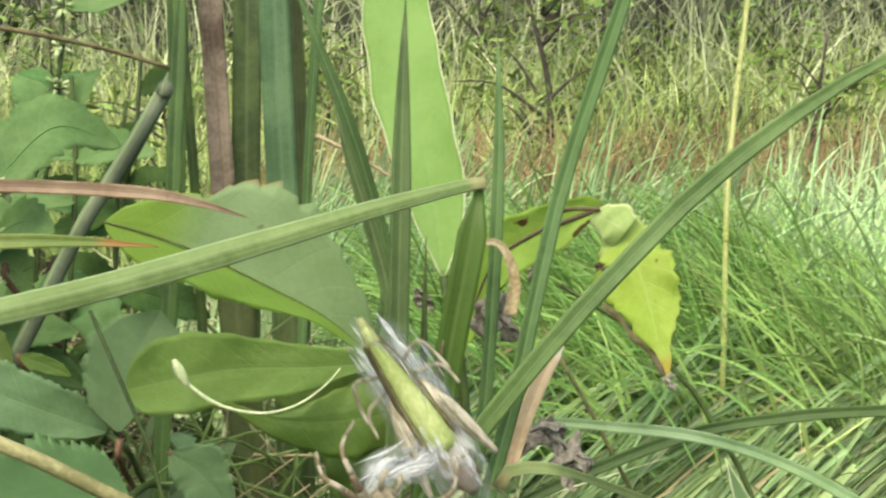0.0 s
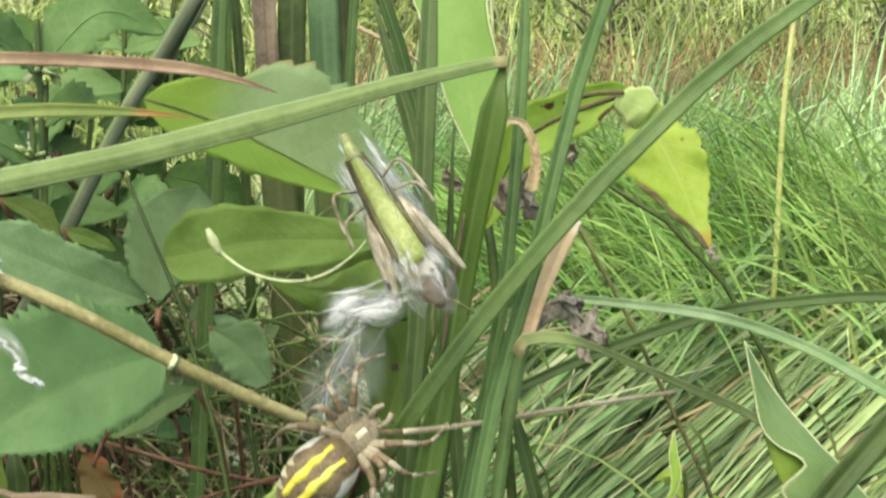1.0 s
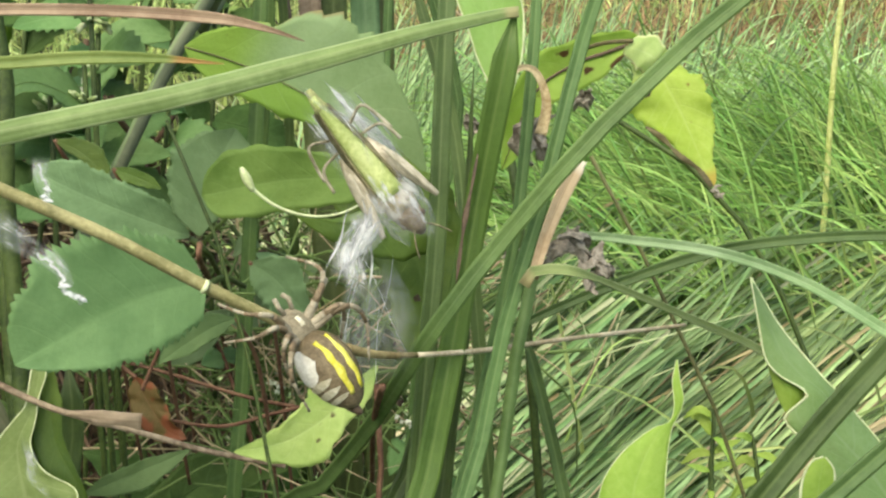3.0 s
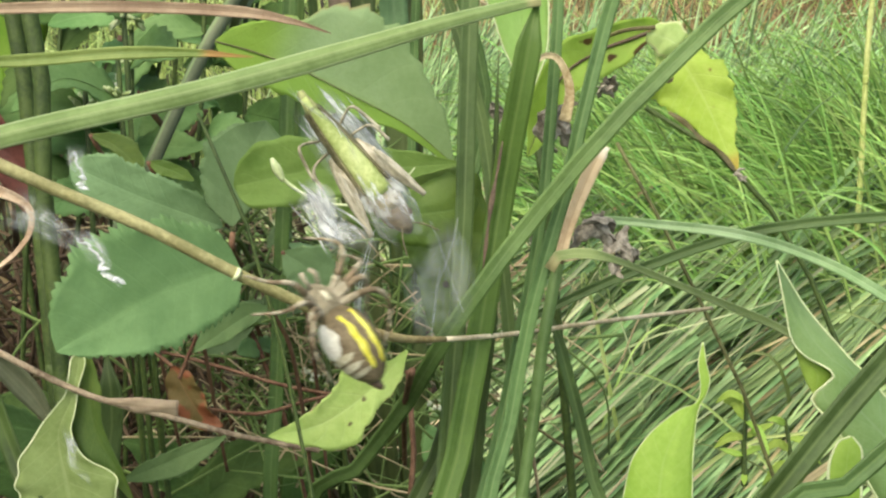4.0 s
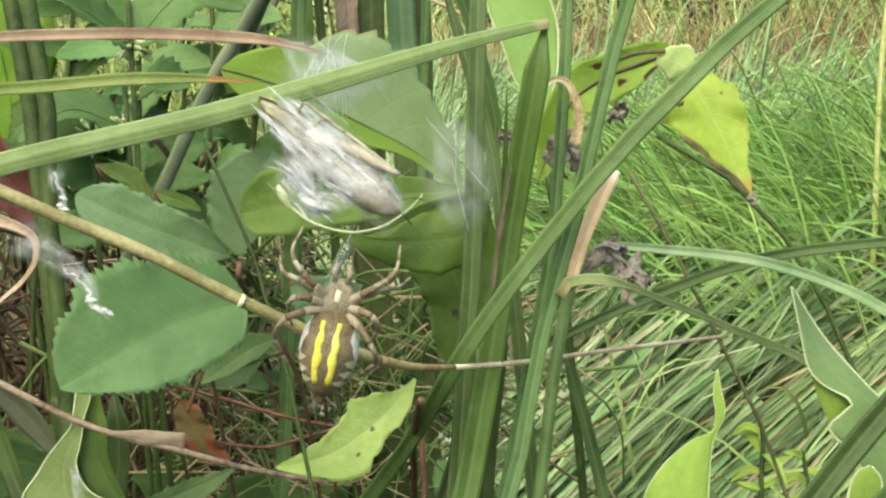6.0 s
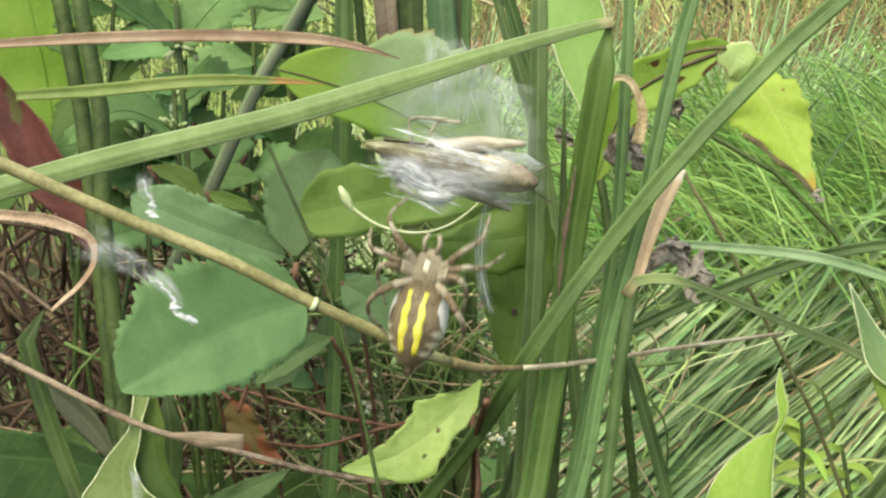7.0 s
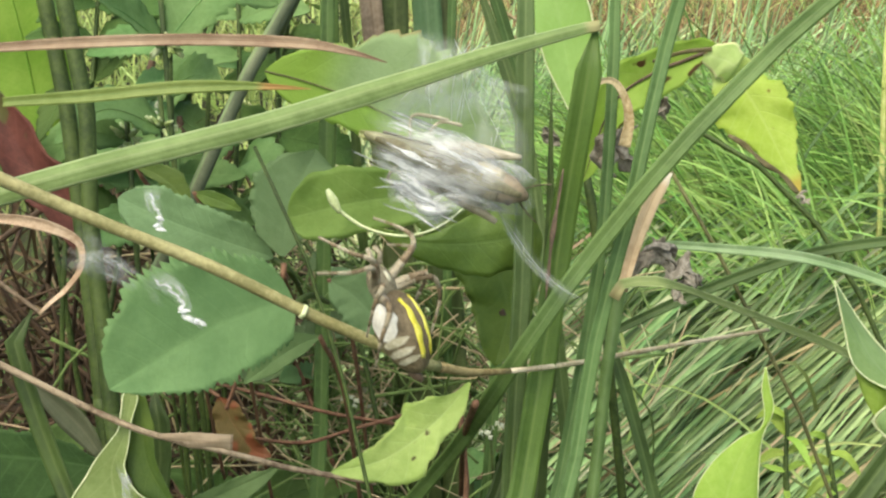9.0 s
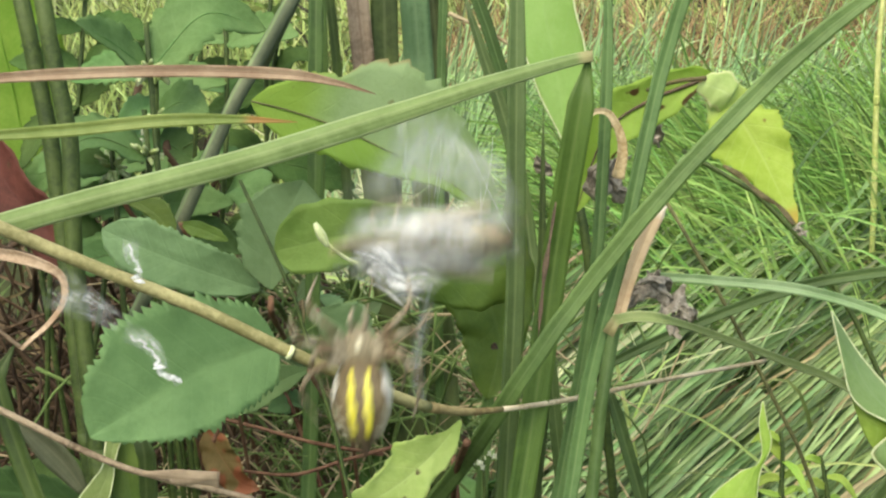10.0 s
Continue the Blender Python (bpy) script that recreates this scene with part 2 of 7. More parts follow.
RED_LEAF = foliage("leaf_red", (0.085, 0.028, 0.02), (0.23, 0.085, 0.055), veins=8, vein_tone=(0.28, 0.12, 0.08), through_light=0.2, rough=0.7, spots=(0.12, 0.12, 0.035), spot_cut=0.62, spot_size=120.0)
STRAW = plain("dry_straw", (0.3, 0.22, 0.1), (0.62, 0.52, 0.32), 900.0, 0.55)
STRAW_TAN = plain("tan_straw", (0.3, 0.2, 0.12), (0.55, 0.42, 0.29), 700.0, 0.55)
STRAW_PALE = plain("pale_straw", (0.42, 0.33, 0.19), (0.75, 0.66, 0.46), 700.0, 0.5)
STEM_YELLOW = plain("yellow_stem", (0.22, 0.205, 0.08), (0.42, 0.385, 0.18), 700.0, 0.55)
STALK_RUSSET = plain("russet_stem", (0.2, 0.145, 0.06), (0.4, 0.33, 0.155), 500.0, 0.6)
STEM_TAN = plain("tan_stem", (0.25, 0.18, 0.1), (0.46, 0.36, 0.22), 800.0, 0.6)
STUB = foliage("dry_stub", (0.33, 0.22, 0.11), (0.6, 0.48, 0.3), stripes=4, vein_tone=(0.26, 0.14, 0.07), vein=0.5, through_light=0.1, rough=0.7, tip=(0.78, 0.72, 0.58), tip_at=0.9)
STEM_GREEN = plain("green_stem", (0.032, 0.055, 0.013), (0.08, 0.118, 0.028), 500.0, 0.55)
BLADE_GREEN = plain("green_blade", (0.11, 0.19, 0.045), (0.27, 0.38, 0.12), 500.0, 0.5, through_light=0.2)
STEM_BROWN = plain("brown_stem", (0.08, 0.068, 0.028), (0.19, 0.16, 0.07), 600.0, 0.65)
STEM_RED = plain("red_stem", (0.09, 0.04, 0.02), (0.22, 0.12, 0.07), 600.0, 0.65)
DEAD = plain("dead_leaf", (0.14, 0.12, 0.085), (0.47, 0.42, 0.34), 700.0, 0.8, 0.8)
PALE_RIM = plain("pale_leaf_rim", (0.5, 0.58, 0.28), (0.76, 0.82, 0.5), 900.0, 0.5)
BUD = plain("flower_bud", (0.32, 0.42, 0.13), (0.66, 0.72, 0.42), 900.0, 0.7)
PETAL = plain("white_petal", (0.5, 0.55, 0.36), (0.8, 0.82, 0.66), 900.0, 0.7)
GRASS = plain("grass_blades", (0.165, 0.31, 0.065), (0.43, 0.6, 0.19), 14.0, 0.45, 0.1, island=True, through_light=0.35, sheen=0.4)
GRASS_BRIGHT = plain("standing_grass_blades", (0.275, 0.435, 0.18), (0.615, 0.775, 0.41), 14.0, 0.45, 0.1, island=True, through_light=0.35, sheen=0.4)
GRASS_LAID = plain("laid_grass_blades", (0.105, 0.19, 0.06), (0.355, 0.465, 0.2), 16.0, 0.45, 0.1, island=True, through_light=0.2, sheen=0.4)
GRASS_YELLOW = plain("yellow_grass_blades", (0.3, 0.4, 0.11), (0.58, 0.66, 0.26), 14.0, 0.5, 0.1, island=True, through_light=0.3)
GRASS_PALE = plain("pale_grass_blades", (0.42, 0.46, 0.24), (0.68, 0.7, 0.42), 14.0, 0.5, 0.1, island=True, through_light=0.25)
GRASS_DRY = plain("dry_grass_blades", (0.27, 0.2, 0.1), (0.5, 0.41, 0.25), 14.0, 0.6, 0.1, island=True, through_light=0.2)
GRASS_RUST = plain("rusty_grass_blades", (0.21, 0.13, 0.06), (0.44, 0.31, 0.155), 14.0, 0.65, 0.1, island=True, through_light=0.15)
# brown litter, darkened in colour to stand in for shade under the leaves
LITTER = plain("litter_straw_shade_tone", (0.06, 0.04, 0.02), (0.22, 0.16, 0.09), 30.0, 0.8, 0.2, island=True)
GROUND = plain("soil_and_turf", (0.022, 0.02, 0.01), (0.05, 0.062, 0.02), 9.0, 0.95, 0.8)
SHRUB_LEAF = plain("shrub_leaves", (0.05, 0.1, 0.025), (0.14, 0.23, 0.06), 10.0, 0.5, 0.1, island=True, through_light=0.25)
SHRUB_BRIGHT = plain("bright_shrub_leaves", (0.16, 0.25, 0.05), (0.33, 0.42, 0.12), 10.0, 0.5, 0.1, island=True, through_light=0.3)
BARK = plain("bark", (0.04, 0.035, 0.025), (0.14, 0.12, 0.09), 60.0, 0.9, 0.8)
SILK_THIN = silk("silk_gauze", 0.6, 0.6)
SILK_MIST = silk("silk_mist", 0.8, 0.66)
SILK_VEIL = silk("silk_veil", 0.95, 0.17)
SILK_HAZE = silk("silk_haze", 0.95, 0.32)
SILK_PART = silk("silk_wrap", 0.9, 0.95)
SILK_SOFT = silk("silk_dense", 0.9, 1.0)
SILK_WHITE = plain("silk_band", (0.7, 0.73, 0.72), (0.92, 0.94, 0.93), 1500.0, 0.45, 0.5, through_light=0.35)
ABDOMEN_DARK = plain("abdomen_brown", (0.1, 0.075, 0.038), (0.27, 0.21, 0.12), 1500.0, 0.5)
YELLOW_BAND = plain("yellow_stripe", (0.62, 0.56, 0.04), (0.88, 0.84, 0.2), 1500.0, 0.4)
PALE_FLANK = plain("white_flank", (0.6, 0.58, 0.48), (0.9, 0.88, 0.8), 1200.0, 0.45)
CREAM = plain("cream_flank", (0.38, 0.34, 0.2), (0.66, 0.62, 0.46), 1200.0, 0.5)
CARAPACE = plain("carapace_silver", (0.13, 0.105, 0.06), (0.34, 0.3, 0.2), 1800.0, 0.6)
LEG_PALE = plain("leg_pale", (0.24, 0.2, 0.125), (0.44, 0.39, 0.28), 1800.0, 0.5)
LEG_DARK = plain("leg_dark", (0.07, 0.05, 0.03), (0.16, 0.11, 0.07), 1800.0, 0.5)
LEG_BAND = plain("leg_brown_band", (0.13, 0.095, 0.05), (0.28, 0.21, 0.13), 1800.0, 0.5)
HOPPER_GREEN = plain("hopper_green", (0.28, 0.35, 0.1), (0.52, 0.58, 0.24), 900.0, 0.5)
HOPPER_BROWN = plain("hopper_brown", (0.075, 0.066, 0.03), (0.23, 0.21, 0.11), 900.0, 0.5)
HOPPER_BUFF = plain("hopper_buff", (0.17, 0.15, 0.085), (0.58, 0.53, 0.4), 700.0, 0.5, stretch=(1, 1, 0.35))
HOPPER_PINK = plain("hopper_pinkish", (0.2, 0.165, 0.085), (0.46, 0.4, 0.25), 900.0, 0.5)
HOPPER_HEAD = plain("hopper_head", (0.09, 0.066, 0.036), (0.36, 0.28, 0.175), 420.0, 0.5)
HOPPER_BELLY = plain("hopper_belly", (0.1, 0.095, 0.04), (0.52, 0.51, 0.32), 520.0, 0.5, stretch=(1, 1, 0.22))
HOPPER_OLIVE = plain("hopper_olive", (0.19, 0.21, 0.075), (0.36, 0.38, 0.16), 900.0, 0.5)
# dull straw whose colour includes the shade it lies in
STRAW_DULL = plain("straw_shade_tone", (0.11, 0.075, 0.04), (0.29, 0.21, 0.125), 900.0, 0.7)
LEAF_CURL = foliage("leaf_mid_green", (0.13, 0.26, 0.05), (0.21, 0.36, 0.085), veins=8, vein_tone=(0.26, 0.4, 0.13), vein=0.22, through_light=0.3, rough=0.6, sheen=0.2)
LEAF_FRESH = foliage("leaf_fresh", (0.3, 0.47, 0.07), (0.44, 0.6, 0.13), veins=10, vein_tone=(0.5, 0.62, 0.22), vein=0.25, through_light=0.35, rough=0.6, sheen=0.2)
SEDGE_FRESH = foliage("sedge_fresh", (0.055, 0.125, 0.02), (0.115, 0.22, 0.042), stripes=7, vein_tone=(0.24, 0.36, 0.1), through_light=0.2, rough=0.45, sheen=0.3)
LEAF_WITHER = foliage("leaf_withering", (0.11, 0.085, 0.025), (0.21, 0.14, 0.05), veins=7, vein_tone=(0.3, 0.16, 0.08), through_light=0.25, rough=0.65, spots=(0.24, 0.075, 0.035), spot_cut=0.5, spot_size=150.0, tip=(0.26, 0.1, 0.055), tip_at=0.75)
STRAW_SHEATH = foliage("papery_sheath", (0.15, 0.1, 0.065), (0.35, 0.26, 0.18), stripes=6, vein_tone=(0.16, 0.1, 0.06), vein=0.5, through_light=0.15, rough=0.7)
BLADE_GREY = foliage("withered_blade", (0.06, 0.075, 0.035), (0.14, 0.15, 0.085), stripes=6, vein_tone=(0.17, 0.17, 0.1), through_light=0.15, rough=0.7)
STRAW_RUNNER = plain("weathered_straw", (0.12, 0.08, 0.048), (0.38, 0.3, 0.2), 500.0, 0.6)
# both thicket browns are lowered to carry the undergrowth's shade
THICKET_STRAW = plain("brown_straw_shade_tone", (0.02, 0.012, 0.007), (0.14, 0.09, 0.052), 3.0, 0.75, 0.2)
THICKET = plain("thicket_straw_shade_tone", (0.03, 0.02, 0.011), (0.16, 0.115, 0.06), 60.0, 0.75, 0.2, island=True)
# dark copy of the grass colour, carrying the shade under the herbs
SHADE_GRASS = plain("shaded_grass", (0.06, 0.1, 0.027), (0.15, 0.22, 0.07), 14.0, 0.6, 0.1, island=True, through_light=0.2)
SILK_FLECK = silk("silk_flecks", 0.85, 1.0)
PALE_MARK = plain("cream_mark", (0.6, 0.56, 0.38), (0.85, 0.82, 0.66), 1200.0, 0.5)
# for the unseen growth added as a light block
SIDE_GREEN = plain("surrounding_growth", (0.06, 0.12, 0.03), (0.16, 0.26, 0.07), 10.0, 0.6, 0.1, island=True, through_light=0.1)
STEM_LIME = plain("lime_stem", (0.34, 0.4, 0.1), (0.58, 0.6, 0.24), 200.0, 0.5)
STEM_OLIVE = plain("olive_stem", (0.07, 0.075, 0.025), (0.17, 0.17, 0.065), 600.0, 0.6)
LEAF_PALE = foliage("leaf_pale_yellow", (0.17, 0.24, 0.07), (0.27, 0.36, 0.13), veins=8, vein_tone=(0.46, 0.52, 0.26), vein=0.25, through_light=0.25, rough=0.65, sheen=0.2)

# ---------- builders ----------
UP = Vector((0, 0, 1))
VIEWED = Vector((0, -0.93, 0.37))
rng = random.Random(4)


class Shape:
    """Vertices, faces and leaf coordinates of one mesh."""

    def __init__(self):
        self.v, self.f, self.uv = [], [], []

    def loft(self, rings, uvs, closed=True, caps=True):
        first, n = len(self.v), len(rings[0])
        for ring, coords in zip(rings, uvs):
            self.v += [tuple(p) for p in ring]
            self.uv += coords
        for i in range(len(rings) - 1):
            a, b = first + i * n, first + (i + 1) * n
            for k in range(n if closed else n - 1):
                j = (k + 1) % n
                self.f.append((a + k, a + j, b + j, b + k))
        if caps and closed:
            self.f.append(tuple(reversed(range(first, first + n))))
            last = first + (len(rings) - 1) * n
            self.f.append(tuple(range(last, last + n)))
        return self


def smooth(points, n):
    """An even curve through a few points."""
    p = [Vector(q) for q in points]
    if len(p) == 2:
        return [p[0].lerp(p[1], i / n) for i in range(n + 1)]
    p = [p[0] * 2 - p[1], *p, p[-1] * 2 - p[-2]]
    dense = []
    for i in range(1, len(p) - 2):
        a, b, c, d = p[i - 1:i + 3]
        for k in range(16):
            t = k / 16
            dense.append(0.5 * (2 * b + (c - a) * t + (2 * a - 5 * b + 4 * c - d) * t * t + (3 * b - a - 3 * c + d) * t ** 3))
    dense.append(p[-2])
    run = [0.0]
    for a, b in zip(dense, dense[1:]):
        run.append(run[-1] + (b - a).length)
    out, j = [], 0
    for i in range(n + 1):
        s = run[-1] * i / n
        while j < len(run) - 2 and run[j + 1] < s:
            j += 1
        out.append(dense[j].lerp(dense[j + 1], min(1.0, (s - run[j]) / max(1e-9, run[j + 1] - run[j]))))
    return out


def tangents(path):
    n = len(path)
    return [(path[min(i + 1, n - 1)] - path[max(i - 1, 0)]).normalized() for i in range(n)]


def sheet(path, half, face=VIEWED, across=4, lift=None, thick=0.00018, turn=0.0):
    """A leaf or blade along a path: half(s, k) is its half width at s and side k, lift(s, k) how far the surface rises, in half widths."""
    shape, rings, uvs = Shape(), [], []
    ks = [2 * i / across - 1 for i in range(across + 1)]
    n = len(path) - 1
    for i, (p, t) in enumerate(zip(path, tangents(path))):
        s = i / n
        side = t.cross(face).normalized()
        up = side.cross(t)
        if turn:
            side.rotate(Matrix.Rotation(radians(turn * s), 3, t))
            up = side.cross(t)
        top = []
        for k in ks:
            h = half(s, k)
            top.append(p + side * (h * k) + up * ((lift(s, k) if lift else 0.0) * half(s, 0.5)))
        rings.append(top + [q - up * thick for q in reversed(top)])
        uvs.append([(k * 0.5 + 0.5, s) for k in ks] + [(k * 0.5 + 0.5, s) for k in reversed(ks)])
    return shape.loft(rings, uvs)


def tube(path, radius, sides=8, shape=None):
    """A stem along a path; radius(s)."""
    shape = shape or Shape()
    rings, uvs, n = [], [], len(path) - 1
    x = None
    for i, (p, t) in enumerate(zip(path, tangents(path))):
        x = (x or t.orthogonal()) - t * (x or t.orthogonal()).dot(t)
        x.normalize()
        y = t.cross(x)
        r = radius(i / n)
        rings.append([p + (x * math.cos(a) + y * math.sin(a)) * r for a in (2 * math.pi * k / sides for k in range(sides))])
        uvs.append([(k / sides, i / n) for k in range(sides)])
    return shape.loft(rings, uvs)


def lathe(rows, sides=16, shape=None, bend=None):
    """A rounded body along z from rows of (z, half width, half depth)."""
    shape = shape or Shape()
    rings, uvs = [], []
    for i, (z, a, b) in enumerate(rows):
        off = bend(z) if bend else Vector()
        rings.append([Vector((a * math.cos(w), b * math.sin(w), z)) + off for w in (2 * math.pi * k / sides for k in range(sides))])
        uvs.append([(k / sides, i / (len(rows) - 1)) for k in range(sides)])
    return shape.loft(rings, uvs)


def oval(length, width, depth, rows=12, egg=0.0):
    out = []
    for i in range(rows + 1):
        w = math.pi * i / rows
        s = math.sin(w) * (1 + egg * math.cos(w))
        out.append((-math.cos(w) * length / 2, max(1e-5, width / 2 * s), max(1e-5, depth / 2 * s)))
    return out


def part(name, shape, material, parent, label=""):
    """Links a shape as one mesh under a thing or a part; the shape is in the world's place until parented."""
    me = bpy.data.meshes.new(name)
    root = parent
    while root and not root.get("rooted"):
        root = root.parent
    base = root.matrix_world.translation if root else Vector()
    me.from_pydata([tuple(Vector(p) - base) for p in shape.v], [], shape.f)
    layer = me.uv_layers.new(name="UVMap")
    flat = np.array([shape.uv[loop] for f in shape.f for loop in f], dtype=np.float32).ravel()
    layer.data.foreach_set("uv", flat)
    me.polygons.foreach_set("use_smooth", [True] * len(me.polygons))
    me.materials.append(material)
    me.update()
    ob = new(name, me)
    ob.parent = parent
    if label:
        tagged(ob, label)
    return ob


def thing(name, base, label, category, group="", kind=""):
    ob = new(name)
    ob.empty_display_size = 0.01
    ob.matrix_world = Matrix.Translation(base)
    ob.location = Vector(base)
    bpy.context.view_layer.update()
    ob["rooted"] = 1
    return tagged(ob, label, category, group, kind)


def rooted(points, drift=0.0):
    """The same points, led on from the first one down to the ground."""
    a, b = Vector(points[0]), Vector(points[1])
    d = (a - b).normalized()
    on = a + d * 0.035
    down = Vector((d.x * 0.5 + drift, d.y * 0.4, min(d.z, -0.8)))
    foot = on + down * ((on.z + 0.01) / -down.z)
    return [tuple(foot), tuple(on.lerp(foot, 0.4) + Vector((d.x, d.y, 0)) * 0.012), tuple(on), *points]


def grass_width(w, tip=0.75, base=0.75):
    def half(s, k):
        grow = base + (1 - base) * min(1, s / 0.25)
        fade = 1 if s < tip else max(0.06, 1 - ((s - tip) / (1 - tip)) ** 1.5 * 0.94)
        return w / 2 * grow * fade
    return half


def sedge_blade(points, width, material, label, name="sedge_blade", root=True, keel=0.35, tip=0.7, base=0.75, face=VIEWED, turn=0.0, group="sedge blades", n=70):
    """One keeled sedge or reed blade with its raised midrib."""
    pts = rooted(points) if root else points
    ob = thing(name, pts[0], label, "grass blade", group)
    path = smooth(pts, n)
    shown = sum((Vector(b) - Vector(a)).length for a, b in zip(points, points[1:]))
    whole = sum((b - a).length for a, b in zip(path, path[1:]))
    half = grass_width(width, 1 - (1 - tip) * shown / whole, base)
    vee = lambda s, k: keel * abs(k) + 0.05 * math.cos(k * 9)
    part("blade", sheet(path, half, face, 6, vee, 0.00025, turn), material, ob)
    ts = tangents(path)
    back = [p - (t.cross(face).normalized().cross(t)) * 0.0003 for p, t in zip(path, ts)]
    part("midrib", tube(back, lambda s: max(0.00008, half(s, 0) * 0.13), 5), material, ob)
    return ob


def leaf_width(w, fat=0.45, teeth=0, bite=0.06, wave=0.0, seed=0, base=0.0, blunt=0.75):
    """Half width of a leaf: widest at fat, with teeth along the margin."""
    r = random.Random(seed)
    ph = r.random() * 6
    def half(s, k):
        q = s ** (math.log(0.5) / math.log(fat)) if 0 < s < 1 else s
        h = w / 2 * (math.sin(math.pi * q) ** blunt if 0 < q < 1 else 0.0)
        h = max(h, w / 2 * base * (1 - s))
        if abs(k) > 0.99:
            if teeth:
                h *= 1 - bite + bite * 2 * ((s * teeth + (0.3 if k > 0 else 0)) % 1.0)
            h *= 1 + 0.03 * math.sin(s * 57 + ph * 2 * k)
        if abs(k) > 0.5:
            h *= 1 + wave * math.sin(s * 23 + ph + k)
        return max(0.00012, h)
    return half


def leaf(parent, points, width, material, name="leaf", fat=0.45, teeth=0, bite=0.06, wave=0.0, cup=0.15, face=VIEWED, ripple=0.05, curl=0.0, turn=0.0, seed=0, label="", rib=True, across=10, base=0.0, rib_mat=None, blunt=0.75, margin=None, margin_size=0.00022):
    """A leaf with its midrib: cup bends the sides up, curl rolls one edge over."""
    n = max(30, teeth * 4)
    path = smooth(points, n)
    half = leaf_width(width, fat, teeth, bite, wave, seed, base, blunt)
    r = random.Random(seed + 5)
    p1, p2 = r.random() * 6, r.random() * 6
    def lift(s, k):
        z = cup * k * k + ripple * math.sin(s * 17 + p1 + 2 * k) * abs(k) + wave * 0.8 * math.sin(s * 23 + p2) * abs(k) ** 3 - 0.06 * (1 - min(1, abs(k) * 6))
        if curl and k * curl > 0.35:
            z += abs(curl) * ((abs(k) - 0.35) / 0.65) ** 2
        return z
    blade = part(name, sheet(path, half, face, across, lift, 0.0002, turn), material, parent, label)
    if margin:
        for k in (-1, 1):
            line = []
            for i, (p, t) in enumerate(zip(path, tangents(path))):
                side = t.cross(face).normalized()
                line.append(p + side * (half(i / n, k) * k) + side.cross(t) * (lift(i / n, k) * half(i / n, 0.5)))
            part("pale_margin", tube(line, lambda s: margin_size, 5), margin, blade)
    if rib:
        back = [p - (t.cross(face).normalized().cross(t)) * 0.00025 for p, t in zip(path, tangents(path))]
        part("midrib", tube(back, lambda s: 0.0001 + width * 0.007 * (1 - s), 5), rib_mat or material, blade)
    return blade


def profile(stations, n=60):
    """A smooth half width, in metres, from a few (place along the leaf, millimetres)."""
    at = [0.0, *(q[0] for q in stations), 1.0]
    mm = [0.25, *(q[1] for q in stations), 0.15]
    raw = np.interp(np.linspace(0, 1, n + 1), at, mm)
    soft = np.convolve(np.pad(raw, 2, mode="edge"), [0.12, 0.24, 0.28, 0.24, 0.12], "valid")
    soft[0], soft[-1] = 0.2, 0.1
    return lambda s: float(np.interp(s * n, np.arange(n + 1), soft)) / 1000


def cut_leaf(parent, points, right, left, material, name="leaf", teeth=0, bite=0.08, cup=0.08, ripple=0.05, seed=0, label="", rib_mat=None, rib=False, margin=None, margin_size=0.0002, across=12, face=VIEWED, rib_size=0.00014):
    """A leaf whose two sides differ: each has its own half widths along the midrib."""
    n = max(60, teeth * 5)
    path = smooth(points, n)
    sides = (profile(left), profile(right))
    r = random.Random(seed)
    p1, p2 = r.random() * 6, r.random() * 6
    def half(s, k):
        h = sides[k > 0](s) if abs(k) > 1e-6 else 0.5 * (sides[0](s) + sides[1](s))
        if abs(k) > 0.99:
            if teeth:
                h *= 1 - bite + bite * 1.8 * ((s * teeth + (0.37 if k > 0 else 0)) % 1.0) + 0.5 * bite * math.sin(s * 31 + p1)
            h *= 1 + 0.03 * math.sin(s * 47 + p2 + k)
        return max(0.00008, h)
    def lift(s, k):
        z = cup * k * k + ripple * math.sin(s * 15 + p1 + 2 * k) * abs(k) + 0.4 * ripple * math.sin(s * 41 + p2 + 5 * k) * k * k - 0.05 * (1 - min(1, abs(k) * 6))
        return z
    blade = part(name, sheet(path, half, face, across, lift, 0.0002), material, parent, label)
    ts = tangents(path)
    if margin:
        for k in (-1, 1):
            rim = []
            for i, (p, t) in enumerate(zip(path, ts)):
                side = t.cross(face).normalized()
                rim.append(p + side * (half(i / n, k) * k) + side.cross(t) * (lift(i / n, k) * half(i / n, 0.5)))
            part("pale_margin", tube(rim, lambda q: margin_size, 5), margin, blade, "pale raised margin")
    if rib:
        back = [p + (t.cross(face).normalized().cross(t)) * 0.00012 for p, t in zip(path, ts)]
        part("midrib", tube(back, lambda q: 0.00004 + rib_size * (1 - q), 5), rib_mat or material, blade)
    return blade


